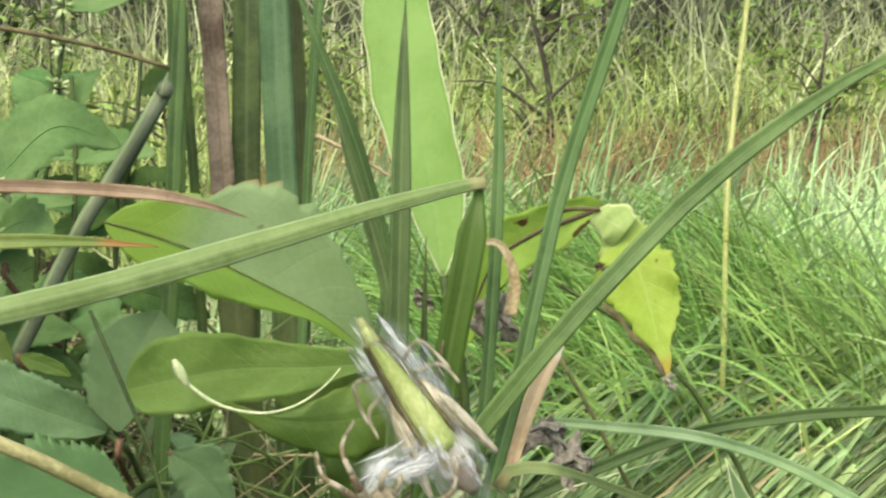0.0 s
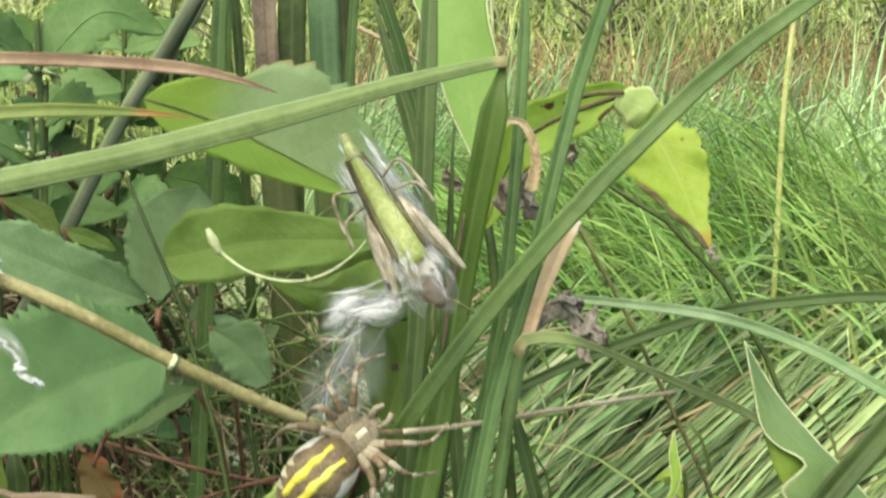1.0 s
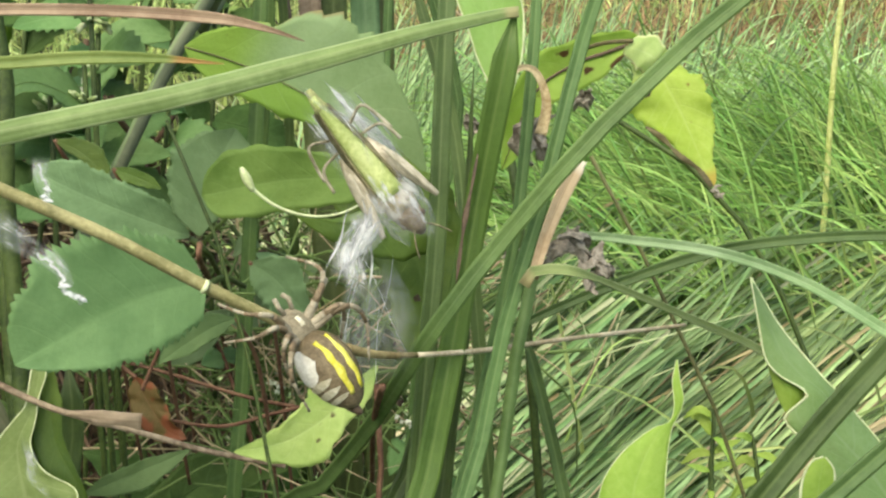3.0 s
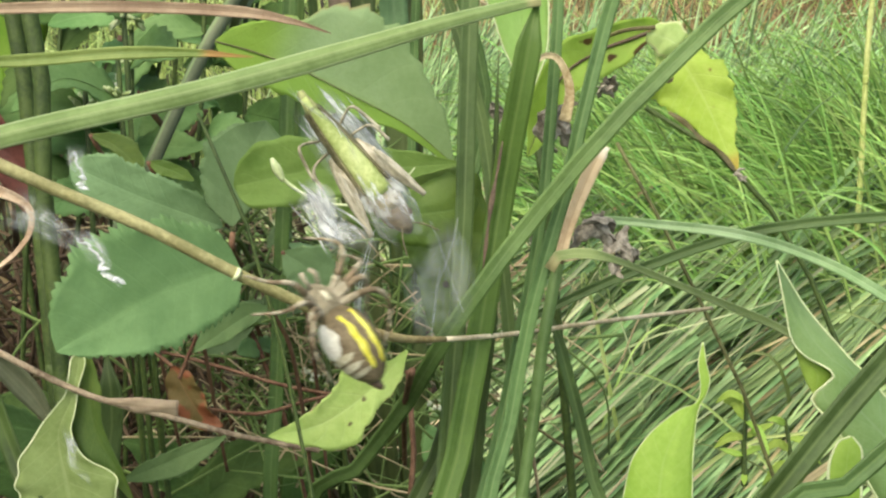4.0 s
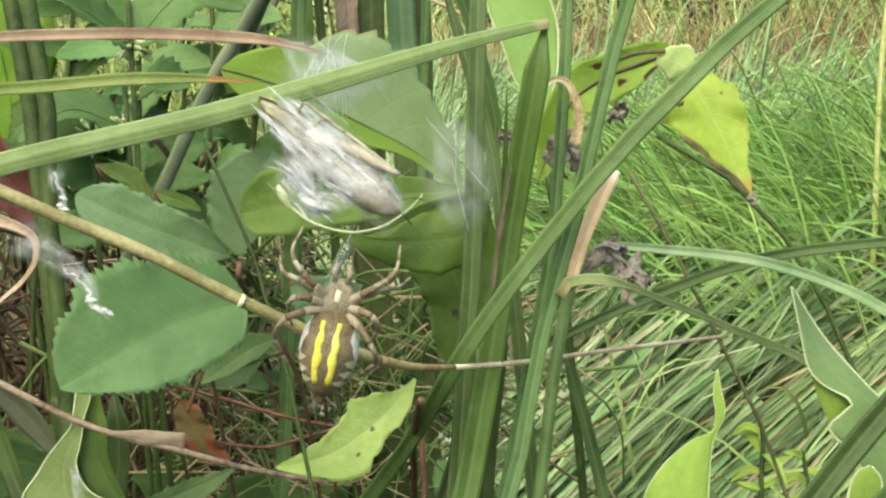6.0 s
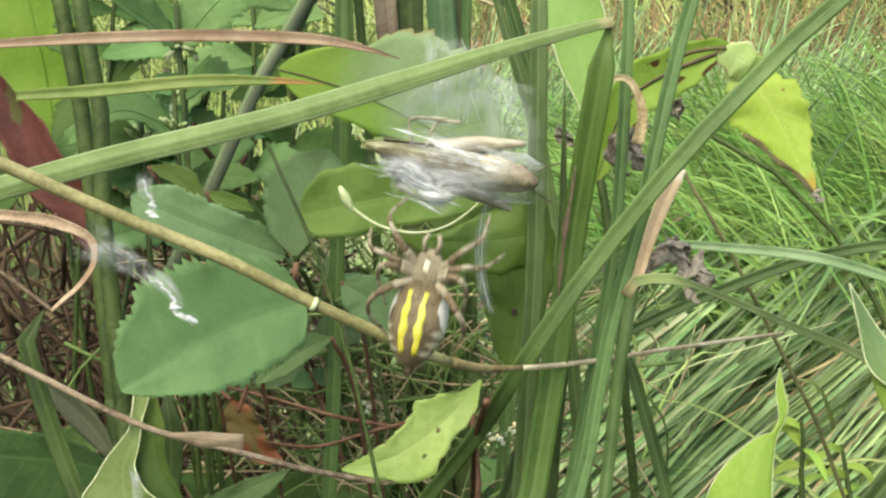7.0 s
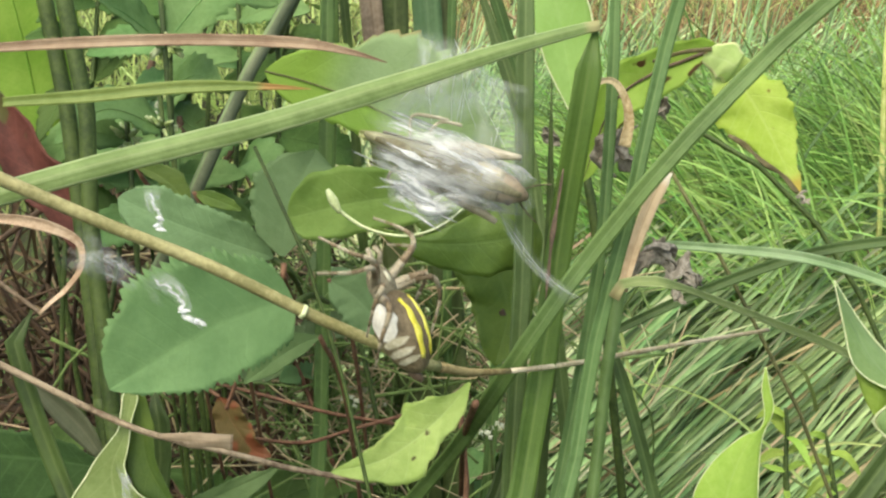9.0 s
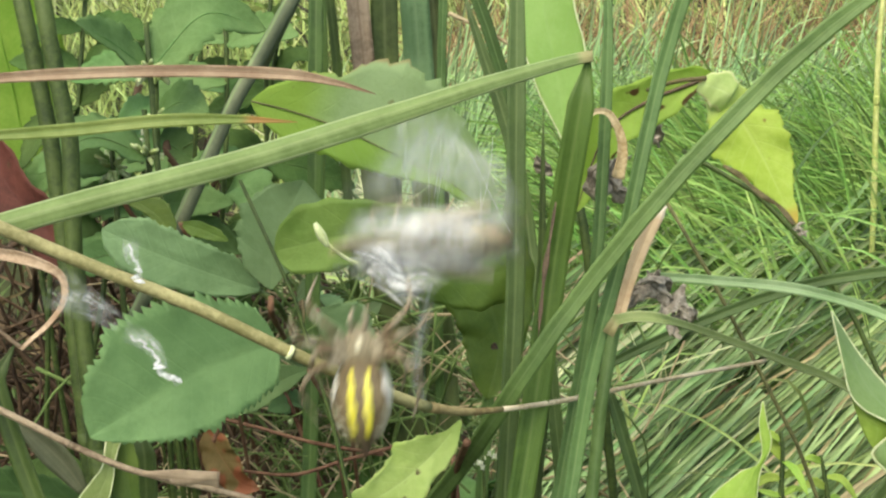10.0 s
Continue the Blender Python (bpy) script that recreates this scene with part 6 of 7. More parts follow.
sprig([(0.0804, 0.3679, 0.3829), (0.0804, 0.3726, 0.3944), (0.0813, 0.3766, 0.4043), (0.0810, 0.3790, 0.4101)], 0.013, 5, LEAF_FRESH, "small bright green seedling in the grass", 7, "seedling", root=False, slim=0.27)
sprig([(0.1004, 0.3863, 0.3710), (0.0994, 0.3898, 0.3797), (0.0985, 0.3930, 0.3875), (0.0977, 0.3947, 0.3918)], 0.012, 5, LEAF_FRESH, "small bright green seedling in the grass", 8, "seedling", root=False, slim=0.27)
sprig([(-0.0437, 0.3075, 0.4821), (-0.0454, 0.3105, 0.4899), (-0.0486, 0.3125, 0.4952), (-0.0540, 0.3134, 0.4981)], 0.016, 2, BRAMBLE_GREY, "pale bramble shoot behind the web", 11, "bramble_shoot")
sprig([(-0.0570, 0.3094, 0.4598), (-0.0595, 0.3125, 0.4679), (-0.0621, 0.3146, 0.4733), (-0.0648, 0.3161, 0.4774)], 0.018, 2, BRAMBLE, "green bramble shoot behind the web", 12, "bramble_shoot", stem_mat=STEM_RED)
sprig([(-0.0130, 0.3219, 0.4125), (-0.0099, 0.3249, 0.4197), (-0.0076, 0.3278, 0.4269), (-0.0068, 0.3301, 0.4327)], 0.018, 3, MINT, "small green herb at the sedge's foot", 13)


for k, run in enumerate(([(-0.0832, 0.2731, 0.5288), (-0.0836, 0.2761, 0.5367), (-0.0839, 0.2800, 0.5468)], [(-0.0758, 0.2747, 0.5318), (-0.0762, 0.2777, 0.5397), (-0.0766, 0.2812, 0.5487)], [(-0.0747, 0.2817, 0.5497), (-0.0751, 0.2847, 0.5575), (-0.0754, 0.2878, 0.5654)])):
    sprig(run, 0.022, 1, MINT, "green herb stem topped by a yellow-green bud whorl", 90 + k, buds=1)


def straw_tangle():
    """Loose dry straws lying criss-cross in the undergrowth."""
    r = random.Random(77)
    group = "loose straws"
    for i in range(60):
        c = Vector((r.uniform(-0.20, 0.02), r.uniform(0.33, 0.5), 0)) + UP * r.uniform(0.30, 0.44)
        if r.random() < 0.5:
            c.x = r.uniform(-0.2, -0.09)
        d = Vector((r.gauss(0, 1), r.gauss(0, 0.5), r.gauss(0, 0.8))).normalized() * r.uniform(0.02, 0.055)
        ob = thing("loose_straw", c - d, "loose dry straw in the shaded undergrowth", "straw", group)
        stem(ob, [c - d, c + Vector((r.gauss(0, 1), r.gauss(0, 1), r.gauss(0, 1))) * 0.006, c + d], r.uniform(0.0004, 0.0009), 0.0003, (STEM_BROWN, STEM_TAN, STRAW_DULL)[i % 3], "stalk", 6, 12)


straw_tangle()


def white_umbel(place, seed):
    r = random.Random(seed)
    c = Vector(place)
    ob = thing("small_flower", place, "tiny white flower cluster in the undergrowth", "flower", "small flowers")
    stem(ob, rooted([tuple(c), tuple(c + UP * 0.01)])[:2] + [tuple(c)], 0.0006, 0.0004, STEM_GREEN, "stalk")
    shape = Shape()
    for i in range(9):
        q = c + Vector((r.gauss(0, 1), r.gauss(0, 0.6), r.gauss(0, 0.7))) * 0.0016
        for k in range(4):
            a = k * 1.57 + r.random()
            e = q + Vector((math.cos(a), -0.4, math.sin(a))) * 0.0008
            tube([q, q.lerp(e, 0.6), e], lambda s: 0.0003 * (1.2 - s), 5, shape)
    part("petals", shape, PETAL, ob)


for place, seed in (((-0.0450, 0.3288, 0.4489), 1), ((-0.0432, 0.3366, 0.4393), 2), ((-0.0096, 0.2837, 0.4613), 3), ((-0.0819, 0.2936, 0.5390), 4), ((-0.0868, 0.2940, 0.5404), 5), ((-0.0447, 0.3056, 0.4580), 6)):
    white_umbel(place, seed)

# ---------- old silk bands in the web ----------
def silk_band(points, width, label, seed):
    """A torn, clotted ribbon of white silk."""
    r = random.Random(seed)
    ob = thing("silk_band", points[0], label, "silk", "web silk")
    path = smooth(points, 40)
    wander = Vector()
    line = []
    for p in path:
        wander = wander * 0.7 + Vector((r.gauss(0, 1), 0, r.gauss(0, 1))) * width * 0.28
        line.append(p + wander)
    part("ribbon", sheet(line, lambda s, k: width * (0.22 + 0.75 * s * s), Vector((0, -0.6, 0.8)), 4, None, 0.00006), SILK_FLECK, ob)
    part("gauze", sheet(path, lambda s, k: width * (2.6 - 1.8 * s), Vector((0, -0.8, 0.6)), 6, lambda s, k: 0.2 * math.sin(5 * s + 3 * k), 0.00004), SILK_THIN, ob)
    for f in (0.72, 0.86, 0.97):
        q = line[int(f * 40)]
        d = Vector((r.uniform(0.4, 1), 0, r.uniform(-0.6, 0.3))).normalized() * width * r.uniform(0.7, 1.3)
        part("clot", sheet(smooth([q - d, q + Vector((0, 0, width * 0.2)), q + d], 8), lambda s, k: width * 0.42 * math.sin(math.pi * min(0.96, max(0.04, s))), Vector((0, -0.7, 0.7)), 4, None, 0.00008), SILK_WHITE, ob)
    return ob


BAND_A = silk_band([(-0.0531, 0.1716, 0.5625), (-0.0534, 0.1708, 0.5606), (-0.0526, 0.1701, 0.5589), (-0.0523, 0.1692, 0.5567)], 0.0006, "short white zigzag band of spider silk", 1)
BAND_B = silk_band([(-0.0549, 0.1671, 0.5514), (-0.0517, 0.1664, 0.5496), (-0.0502, 0.1656, 0.5478), (-0.0495, 0.1649, 0.5460), (-0.0472, 0.1644, 0.5447)], 0.0007, "white zigzag band of spider silk over the leaf", 2)
b = thing("silk_veil", (-0.0615, 0.1726, 0.5535), "thin grey veil of old web over the leaf", "silk", "web silk")
part("gauze", sheet(smooth([(-0.0646, 0.1731, 0.5549), (-0.0585, 0.1718, 0.5517), (-0.0546, 0.1708, 0.5492), (-0.0516, 0.1697, 0.5464)], 20), lambda s, k: 0.0035 * (1.1 - s), VIEWED, 8, lambda s, k: 0.2 * math.sin(6 * s + 2 * k)), SILK_THIN, b)
b = thing("silk_veil", (-0.0686, 0.2122, 0.5080), "thin white veil of old web on the leaf", "silk", "web silk")
part("gauze", sheet(smooth([(-0.0748, 0.2095, 0.4990), (-0.0738, 0.2085, 0.4950), (-0.0728, 0.2073, 0.4915), (-0.0700, 0.2060, 0.4880)], 20), lambda s, k: 0.0013 * math.sin(math.pi * (0.1 + 0.85 * s)) * (1 + 0.3 * math.sin(11 * s + 2 * k)), VIEWED, 8, lambda s, k: 0.2 * math.sin(6 * s + 2 * k)), SILK_THIN, b)

# ---------- the spider ----------
def empty_at_origin(name, label, category, group=""):
    ob = new(name)
    ob.empty_display_size = 0.005
    return tagged(ob, label, category, group)


def leg_path(side, lift, out, reach):
    """Joint points of a leg in the spider's space: hip, knee, shin, foot."""
    return [Vector((side * 0.0012, 0.0004, 0.0062 + lift * 0.0006)), Vector((side * out[0], -0.0035, lift * reach[0] + 0.006)),
            Vector((side * out[1], -0.002, lift * reach[1] + 0.006)), Vector((side * out[2], 0.002, lift * reach[2] + 0.006))]


def wasp_spider():
    """Banded orb-weaver, head up (+z), its back towards -y; the origin is the middle of the abdomen."""
    ob = empty_at_origin("wasp_spider", "wasp spider with yellow-striped brown abdomen and banded legs, wrapping its prey", "spider")
    body = lathe(oval(0.0118, 0.0076, 0.0066, 18, -0.12), 24)
    ab = part("abdomen", body, ABDOMEN_DARK, ob, "brown egg-shaped abdomen with yellow and cream bands")
    def band(x0, width, z0, z1, mat, name, lab, wob):
        path = []
        for i in range(15):
            z = z0 + (z1 - z0) * i / 14
            f = math.sqrt(max(0.02, 1 - (z / 0.0059) ** 2)) * (1 + 0.12 * z / 0.0059)
            x = x0 * (0.75 + 0.25 * f) + wob * math.sin(i * 1.3) * 0.00018
            q = min(0.97, abs(x) / (0.0038 * f))
            path.append(Vector((x, -0.0033 * f * math.sqrt(1 - q * q) - 0.00012, z)))
        face = Vector((x0 * 170, -1, 0)).normalized()
        part(name, sheet(path, lambda s, k: width * (0.55 + 0.45 * math.sin(math.pi * min(1, s * 1.15))) * (1 + 0.2 * math.sin(s * 20)), face, 4, lambda s, k: -0.25 * k * k, 0.0003), mat, ab, lab)
    band(-0.0011, 0.00055, -0.0042, 0.0042, YELLOW_BAND, "yellow_stripe", "bright yellow stripe", 0.5)
    band(0.0011, 0.00055, -0.0042, 0.0042, YELLOW_BAND, "yellow_stripe", "bright yellow stripe", -0.5)
    def patch(sgn, zc, h, a0, spread, mat, name, lab):
        """An oval mark laid on the flank."""
        shape, rings, uvs = Shape(), [], []
        for i in range(9):
            c = math.cos(math.pi * (0.04 + 0.92 * i / 8))
            z = zc + h * c
            f = math.sqrt(max(0.02, 1 - (z / 0.0059) ** 2)) * (1 + 0.12 * z / 0.0059) * 1.03
            w = spread * math.sqrt(1 - c * c) * (1 + 0.12 * math.sin(i * 2.1))
            rings.append([Vector((sgn * 0.0038 * f * math.cos(a), -0.0033 * f * math.sin(a), z)) for a in (a0 + w * (k / 4 - 1) for k in range(9))])
            uvs.append([(k / 8, i / 8) for k in range(9)])
        part(name, shape.loft(rings, uvs, False, False), mat, ab, lab)
    for sgn in (-1, 1):
        patch(sgn, 0.0021, 0.0025, 0.06, 0.62, PALE_FLANK, "shoulder_patch", "chalk-white shoulder patch")
        patch(sgn, -0.0009, 0.0006, 0.2, 0.6, CREAM, "flank_mark", "cream flank mark")
        patch(sgn, -0.0024, 0.00055, 0.2, 0.66, CREAM, "flank_mark", "cream flank mark")
        patch(sgn, -0.0037, 0.0004, 0.34, 0.7, CREAM, "flank_mark", "cream flank mark")
    part("spinnerets", tube([Vector((0, 0.001, -0.0052)), Vector((0, 0.0008, -0.0062)), Vector((0, 0.0004, -0.007))], lambda s: 0.0009 * (1.1 - 0.7 * s), 8), LEG_DARK, ab)
    head = Shape()
    lathe([(z + 0.0072, a, b) for z, a, b in oval(0.0056, 0.0047, 0.0030, 12, 0.2)], 18, head)
    ca = part("carapace", head, CARAPACE, ob, "silvery hairy carapace")
    part("pale_mark", sheet([Vector((0, -0.00158 * math.sin(math.pi * (0.15 + 0.7 * i / 8)), 0.0056 + 0.0034 * i / 8)) for i in range(9)], lambda s, k: 0.00035, Vector((0, -1, 0)), 4, None, 0.0002), PALE_MARK, ca, "cream stripe on the carapace")
    legs = []
    spec = (("front_leg", 1.0, (0.0046, 0.0066, 0.0062), (0.0042, 0.0066, 0.0098)), ("second_leg", 0.8, (0.0052, 0.0076, 0.0090), (0.0034, 0.0042, 0.0066)),
            ("third_leg", 0.1, (0.0048, 0.0060, 0.0050), (0.004, -0.012, -0.046)), ("hind_leg", -0.6, (0.0054, 0.0072, 0.0054), (0.0030, 0.0080, 0.0145)))
    for name, lift, out, reach in spec:
        for side in (-1, 1):
            joints = leg_path(side, lift, out, reach)
            holder = None
            path = smooth(joints, 24)
            hip = path[0].copy()
            for i, (a, b, mat) in enumerate(((0, 6, LEG_PALE), (6, 10, LEG_BAND), (10, 13, LEG_PALE), (13, 16, LEG_BAND), (16, 19, LEG_PALE), (19, 21, LEG_BAND), (21, 24, LEG_PALE))):
                seg = [p - hip for p in path[a:b + 1]]
                fat = lambda s, a=a, b=b: 0.00018 + 0.00062 * (1 - (a + (b - a) * s) / 24) ** 1.8
                if holder is None:
                    holder = part(name, tube(seg, fat, 8), mat, ob, "banded pale and dark leg")
                    holder.location = hip
                else:
                    part("leg_band", tube(seg, fat, 8), mat, holder)
            legs.append((name, side, holder, hip))
    for side in (-1, 1):
        part("palp", tube([Vector((side * 0.0008, -0.0006, 0.0094)), Vector((side * 0.0011, -0.001, 0.0108)), Vector((side * 0.0007, -0.0008, 0.0118))], lambda s: 0.00035, 6), LEG_PALE, ob)
    return ob, legs


# ---------- the prey ----------
def grasshopper():
    """Meadow grasshopper caught in silk: head at -z, back towards -y; the origin is mid-body."""
    ob = empty_at_origin("grasshopper", "green and brown grasshopper caught and being wrapped in silk", "grasshopper")
    part("abdomen", lathe([(0.0148, 0.0003, 0.0004), (0.0125, 0.0009, 0.0011), (0.0065, 0.0016, 0.0019), (0.0, 0.0021, 0.0025), (-0.004, 0.0024, 0.0028), (-0.006, 0.0023, 0.0027)], 16), HOPPER_BELLY, ob)
    part("thorax", lathe([(-0.0052, 0.0023, 0.0027), (-0.0065, 0.0026, 0.003), (-0.0092, 0.0025, 0.0029), (-0.0106, 0.0023, 0.0027)], 16), HOPPER_PINK, ob, "pinkish-brown thorax")
    hd = part("head", lathe([(-0.0098, 0.0022, 0.0026), (-0.0116, 0.00215, 0.0026), (-0.0131, 0.0017, 0.0022), (-0.0144, 0.0011, 0.0017), (-0.0153, 0.0006, 0.0010), (-0.0156, 0.0002, 0.0003)], 14), HOPPER_HEAD, ob)
    for sgn in (-1, 1):
        part("eye", lathe(oval(0.0014, 0.0009, 0.0011, 8), 10, None, lambda z: Vector((sgn * 0.0017, -0.0006, -0.0125))), LEG_DARK, hd)
        part("antenna", tube(smooth([Vector((sgn * 0.0006, -0.0008, -0.0138)), Vector((sgn * 0.002, -0.0025, -0.016)), Vector((sgn * 0.003, -0.003, -0.0185))], 10), lambda s: 0.00014, 5), HOPPER_BROWN, hd)
        wing = smooth([Vector((sgn * 0.0009, -0.0031, -0.0075)), Vector((sgn * 0.0008, -0.0030, 0.0)), Vector((sgn * 0.0002, -0.0017, 0.0142))], 16)
        part("wing_case", sheet(wing, lambda s, k: 0.0013 * (1 - 0.65 * s ** 1.6), Vector((sgn * 0.45, -1, 0)).normalized(), 6, lambda s, k: -0.4 * k * k, 0.0002), HOPPER_GREEN, ob, "yellow-green folded wing case")
        side_strip = smooth([Vector((sgn * 0.0024, -0.0017, -0.006)), Vector((sgn * 0.0021, -0.0016, 0.001)), Vector((sgn * 0.0011, -0.0011, 0.012))], 14)
        part("side_band", sheet(side_strip, lambda s, k: 0.0007, Vector((sgn, -0.5, 0)).normalized(), 4, None, 0.0002), HOPPER_BROWN, ob, "dark brown side band")
        femur = smooth([Vector((sgn * 0.0019, 0.0003, 0.003)), Vector((sgn * 0.0035, -0.0010, -0.004)), Vector((sgn * 0.0050, -0.0014, -0.0120))], 16)
        fm = part("hind_thigh", tube(femur, lambda s: 0.0004 + 0.0008 * math.sin(math.pi * min(1, 0.25 + s * 0.75)) ** 1.2, 10), HOPPER_BUFF, ob, "buff hind thigh")
        part("hind_shin", tube(smooth([Vector((sgn * 0.0050, -0.0014, -0.0120)), Vector((sgn * 0.0040, -0.0024, -0.007)), Vector((sgn * 0.0031, -0.003, 0.0))], 12), lambda s: 0.0003, 7), HOPPER_BUFF, fm)
        for z, dz, name in ((0.007, 0.004, "foreleg"), (0.0045, -0.002, "middle_leg")):
            part(name, tube(smooth([Vector((sgn * 0.0018, 0.001, z)), Vector((sgn * 0.0048, -0.0005, z + dz * 0.3)), Vector((sgn * 0.0058, 0.0, z - 0.002)), Vector((sgn * 0.0062, 0.0, z - 0.005))], 14), lambda s: 0.00026, 7), HOPPER_BUFF, ob)
    keel = smooth([Vector((0, 0.0013, 0.0125)), Vector((0, 0.0021, 0.0065)), Vector((0, 0.0027, 0)), Vector((0, 0.00295, -0.005)), Vector((0.0001, 0.0032, -0.008)), Vector((0, 0.0028, -0.0115)), Vector((0, 0.0019, -0.0144))], 30)
    part("belly_band", sheet(keel, lambda s, k: 0.00115 * math.sin(math.pi * (0.12 + 0.76 * s)) * (1 + 0.16 * math.sin(26 * s + 2 * k)), Vector((0, 1, 0)), 8, lambda s, k: -0.32 * k * k, 0.0002), HOPPER_BROWN, ob, "dark brown underside band")
    part("wing_tip", sheet(smooth([Vector((0, -0.0021, 0.0115)), Vector((0.0001, -0.0016, 0.0138)), Vector((0.0003, -0.0011, 0.0158))], 12), lambda s, k: 0.0011 * (1 - 0.5 * s), Vector((0, -1, 0.1)), 4, lambda s, k: -0.5 * k * k, 0.0003), HOPPER_OLIVE, ob, "dull olive wing tips")
    for piece in ob.children_recursive:
        for v in piece.data.vertices:
            v.co.z *= 0.84
    return ob


def swathe(seed, length, width, material, label, wrap=1.0, lumps=1.0):
    """A crumpled swathe of silk that lies round the prey along its body."""
    r = random.Random(seed)
    ob = empty_at_origin("silk_swathe", label, "silk", "wrapping silk")
    shape, rings, uvs = Shape(), [], []
    a0 = -1.5708
    ph = [r.random() * 6.28 for _ in range(4)]
    for i in range(25):
        s = i / 24
        z = (s - 0.5) * length
        ring, co = [], []
        for k in range(19):
            q = k / 18
            a = a0 + (q - 0.5) * 6.28 * wrap
            rad = width * (0.75 + 0.35 * math.sin(math.pi * s)) * (1 + lumps * (0.12 * math.sin(a * 5 + ph[0] + s * 9) + 0.1 * math.sin(s * 21 + ph[1] + a)))
            ring.append(Vector((math.cos(a) * rad, math.sin(a) * rad * 0.95, z + 0.0012 * math.sin(a * 3 + ph[2]))))
            co.append((q, s))
        rings.append(ring)
        uvs.append(co)
    part("gauze", shape.loft(rings, uvs, False, False), material, ob)
    for j in range(8):
        a, z0 = a0 + (r.random() - 0.5) * 5.2 * wrap - 0.4, r.uniform(-0.45, 0.1) * length
        pts = [Vector((math.cos(a + i * 0.06) * width * 1.05, math.sin(a + i * 0.06) * width * 1.01, z0 + i * length * r.uniform(0.1, 0.16))) for i in range(5)]
        part("streak", sheet(smooth(pts, 16), lambda s, k: 0.0006 * math.sin(math.pi * s) * (0.6 + 0.4 * math.sin(s * 15 + j)) + 0.00005, Vector((math.cos(a + 0.4), math.sin(a + 0.4), 0)), 4, None, 0.00005), SILK_FLECK, ob, "white streak of silk")
    return ob


def silk_sheet(seed, length, w0, w1, label, strands=7, thin=0.000035, gauze=None, ripple=0.3):
    """A loose drawn-out veil of fresh silk, hung from its top, with the single threads that hold it."""
    r = random.Random(seed)
    ob = empty_at_origin("silk_veil", label, "silk", "wrapping silk")
    ph = r.random() * 6
    path = [Vector((0.0012 * math.sin(3 * i / 20 + ph), 0.0008 * math.sin(5 * i / 20 + ph), -length * i / 20)) for i in range(21)]
    part("gauze", sheet(path, lambda s, k: (w0 + (w1 - w0) * s) * (1 + 0.25 * math.sin(7 * s + 3 * k + ph)), Vector((0, -1, 0)), 10, lambda s, k: ripple * math.sin(4 * k + 5 * s + ph), 0.00004), gauze or SILK_VEIL, ob)
    for j in range(strands):
        q0, q1, sag = r.uniform(-0.9, 0.9), r.uniform(-0.9, 0.9), r.uniform(-0.001, 0.001)
        line = [p + Vector((q0 * w0 * (1 - i / 20) + q1 * w1 * i / 20 + sag * math.sin(math.pi * i / 20), -0.0003, 0)) for i, p in enumerate(path)]
        first = r.choice((0, 0, 4, 8))
        part("thread", tube(line[first:first + r.choice((12, 16, 20)) + 1], lambda s: thin, 4), SILK_WHITE, ob)
    return ob


SPIDER, LEGS = wasp_spider()
PREY = grasshopper()
# each swathe, when it is drawn round from behind, and where it lies along the prey
SWATHES = [
    (swathe(3, 0.011, 0.0034, SILK_MIST, "white silk wrapped round the prey's head", 1.0, 0.35), None, -0.0082, 0),
    (swathe(4, 0.018, 0.0039, SILK_MIST, "loose gauze of silk round the prey", 0.44, 0.3), 4.4, -0.001, 0),
    (swathe(5, 0.021, 0.0039, SILK_PART, "white swathe of silk along the prey's side", 0.38, 0.4), 5.8, 0.0, -70),
    (swathe(6, 0.021, 0.0046, SILK_MIST, "outer gauze of silk round the prey", 0.44, 0.4), 7.7, 0.001, 75),
]
VEIL = silk_sheet(8, 0.0185, 0.0034, 0.0062, "loose veil of fresh silk drawn from the spinnerets", 3)
FAN = silk_sheet(12, -0.0130, 0.0120, 0.0065, "torn web sheet gathered above the wrapped prey", 9, 0.00004, SILK_HAZE, 0.06)
WAD = empty_at_origin("silk_wad", "clotted white wad of fresh silk under the prey", "silk", "wrapping silk")
wisp = random.Random(31)
for i in range(8):
    lean = Vector((wisp.gauss(0, 0.35), wisp.gauss(0, 0.2), 1)).normalized()
    long, off = wisp.uniform(0.0035, 0.007), Vector((wisp.gauss(0, 0.0011), wisp.gauss(0, 0.0007), wisp.gauss(0, 0.0014)))
    run = [lean * (long * (k / 8 - 1)) + off + Vector((0.00025 * math.sin(k * 0.5 + i), 0, 0)) for k in range(17)]
    part("strand", sheet(run, lambda s, k: (0.0002 if i % 3 else 0.0007) * math.sin(math.pi * (0.05 + 0.9 * s)) * (1 + 0.3 * math.sin(9 * s + i)), Vector((0.4 * math.sin(i), -1, 0)).normalized(), 6, lambda s, k: 0.5 * math.sin(5 * k + 8 * s + i), 0.00005), SILK_PART, WAD, "white strand of silk")
for i, (wide, mat) in enumerate(((0.0027, SILK_MIST), (0.0015, SILK_SOFT), (0.0023, SILK_THIN))):
    bow = [Vector((0.0006 * math.sin(k * 0.6 + i), 0.0006 * i - 0.0006, (k / 8 - 1) * (0.0058 - 0.0006 * i))) for k in range(17)]
    part("gauze", sheet(bow, lambda s, k: wide * (1 + 0.3 * math.sin(9 * s + 2 * k + i)), Vector((0.3 * i - 0.3, -1, 0)).normalized(), 12, lambda s, k: 0.35 * math.sin(5 * k + 7 * s + i) + 0.2 * math.sin(11 * k - 5 * s), 0.00005), mat, WAD)
VEIL_B = silk_sheet(9, 0.019, 0.0008, 0.0014, "thin strand of silk hanging under the prey", 3)

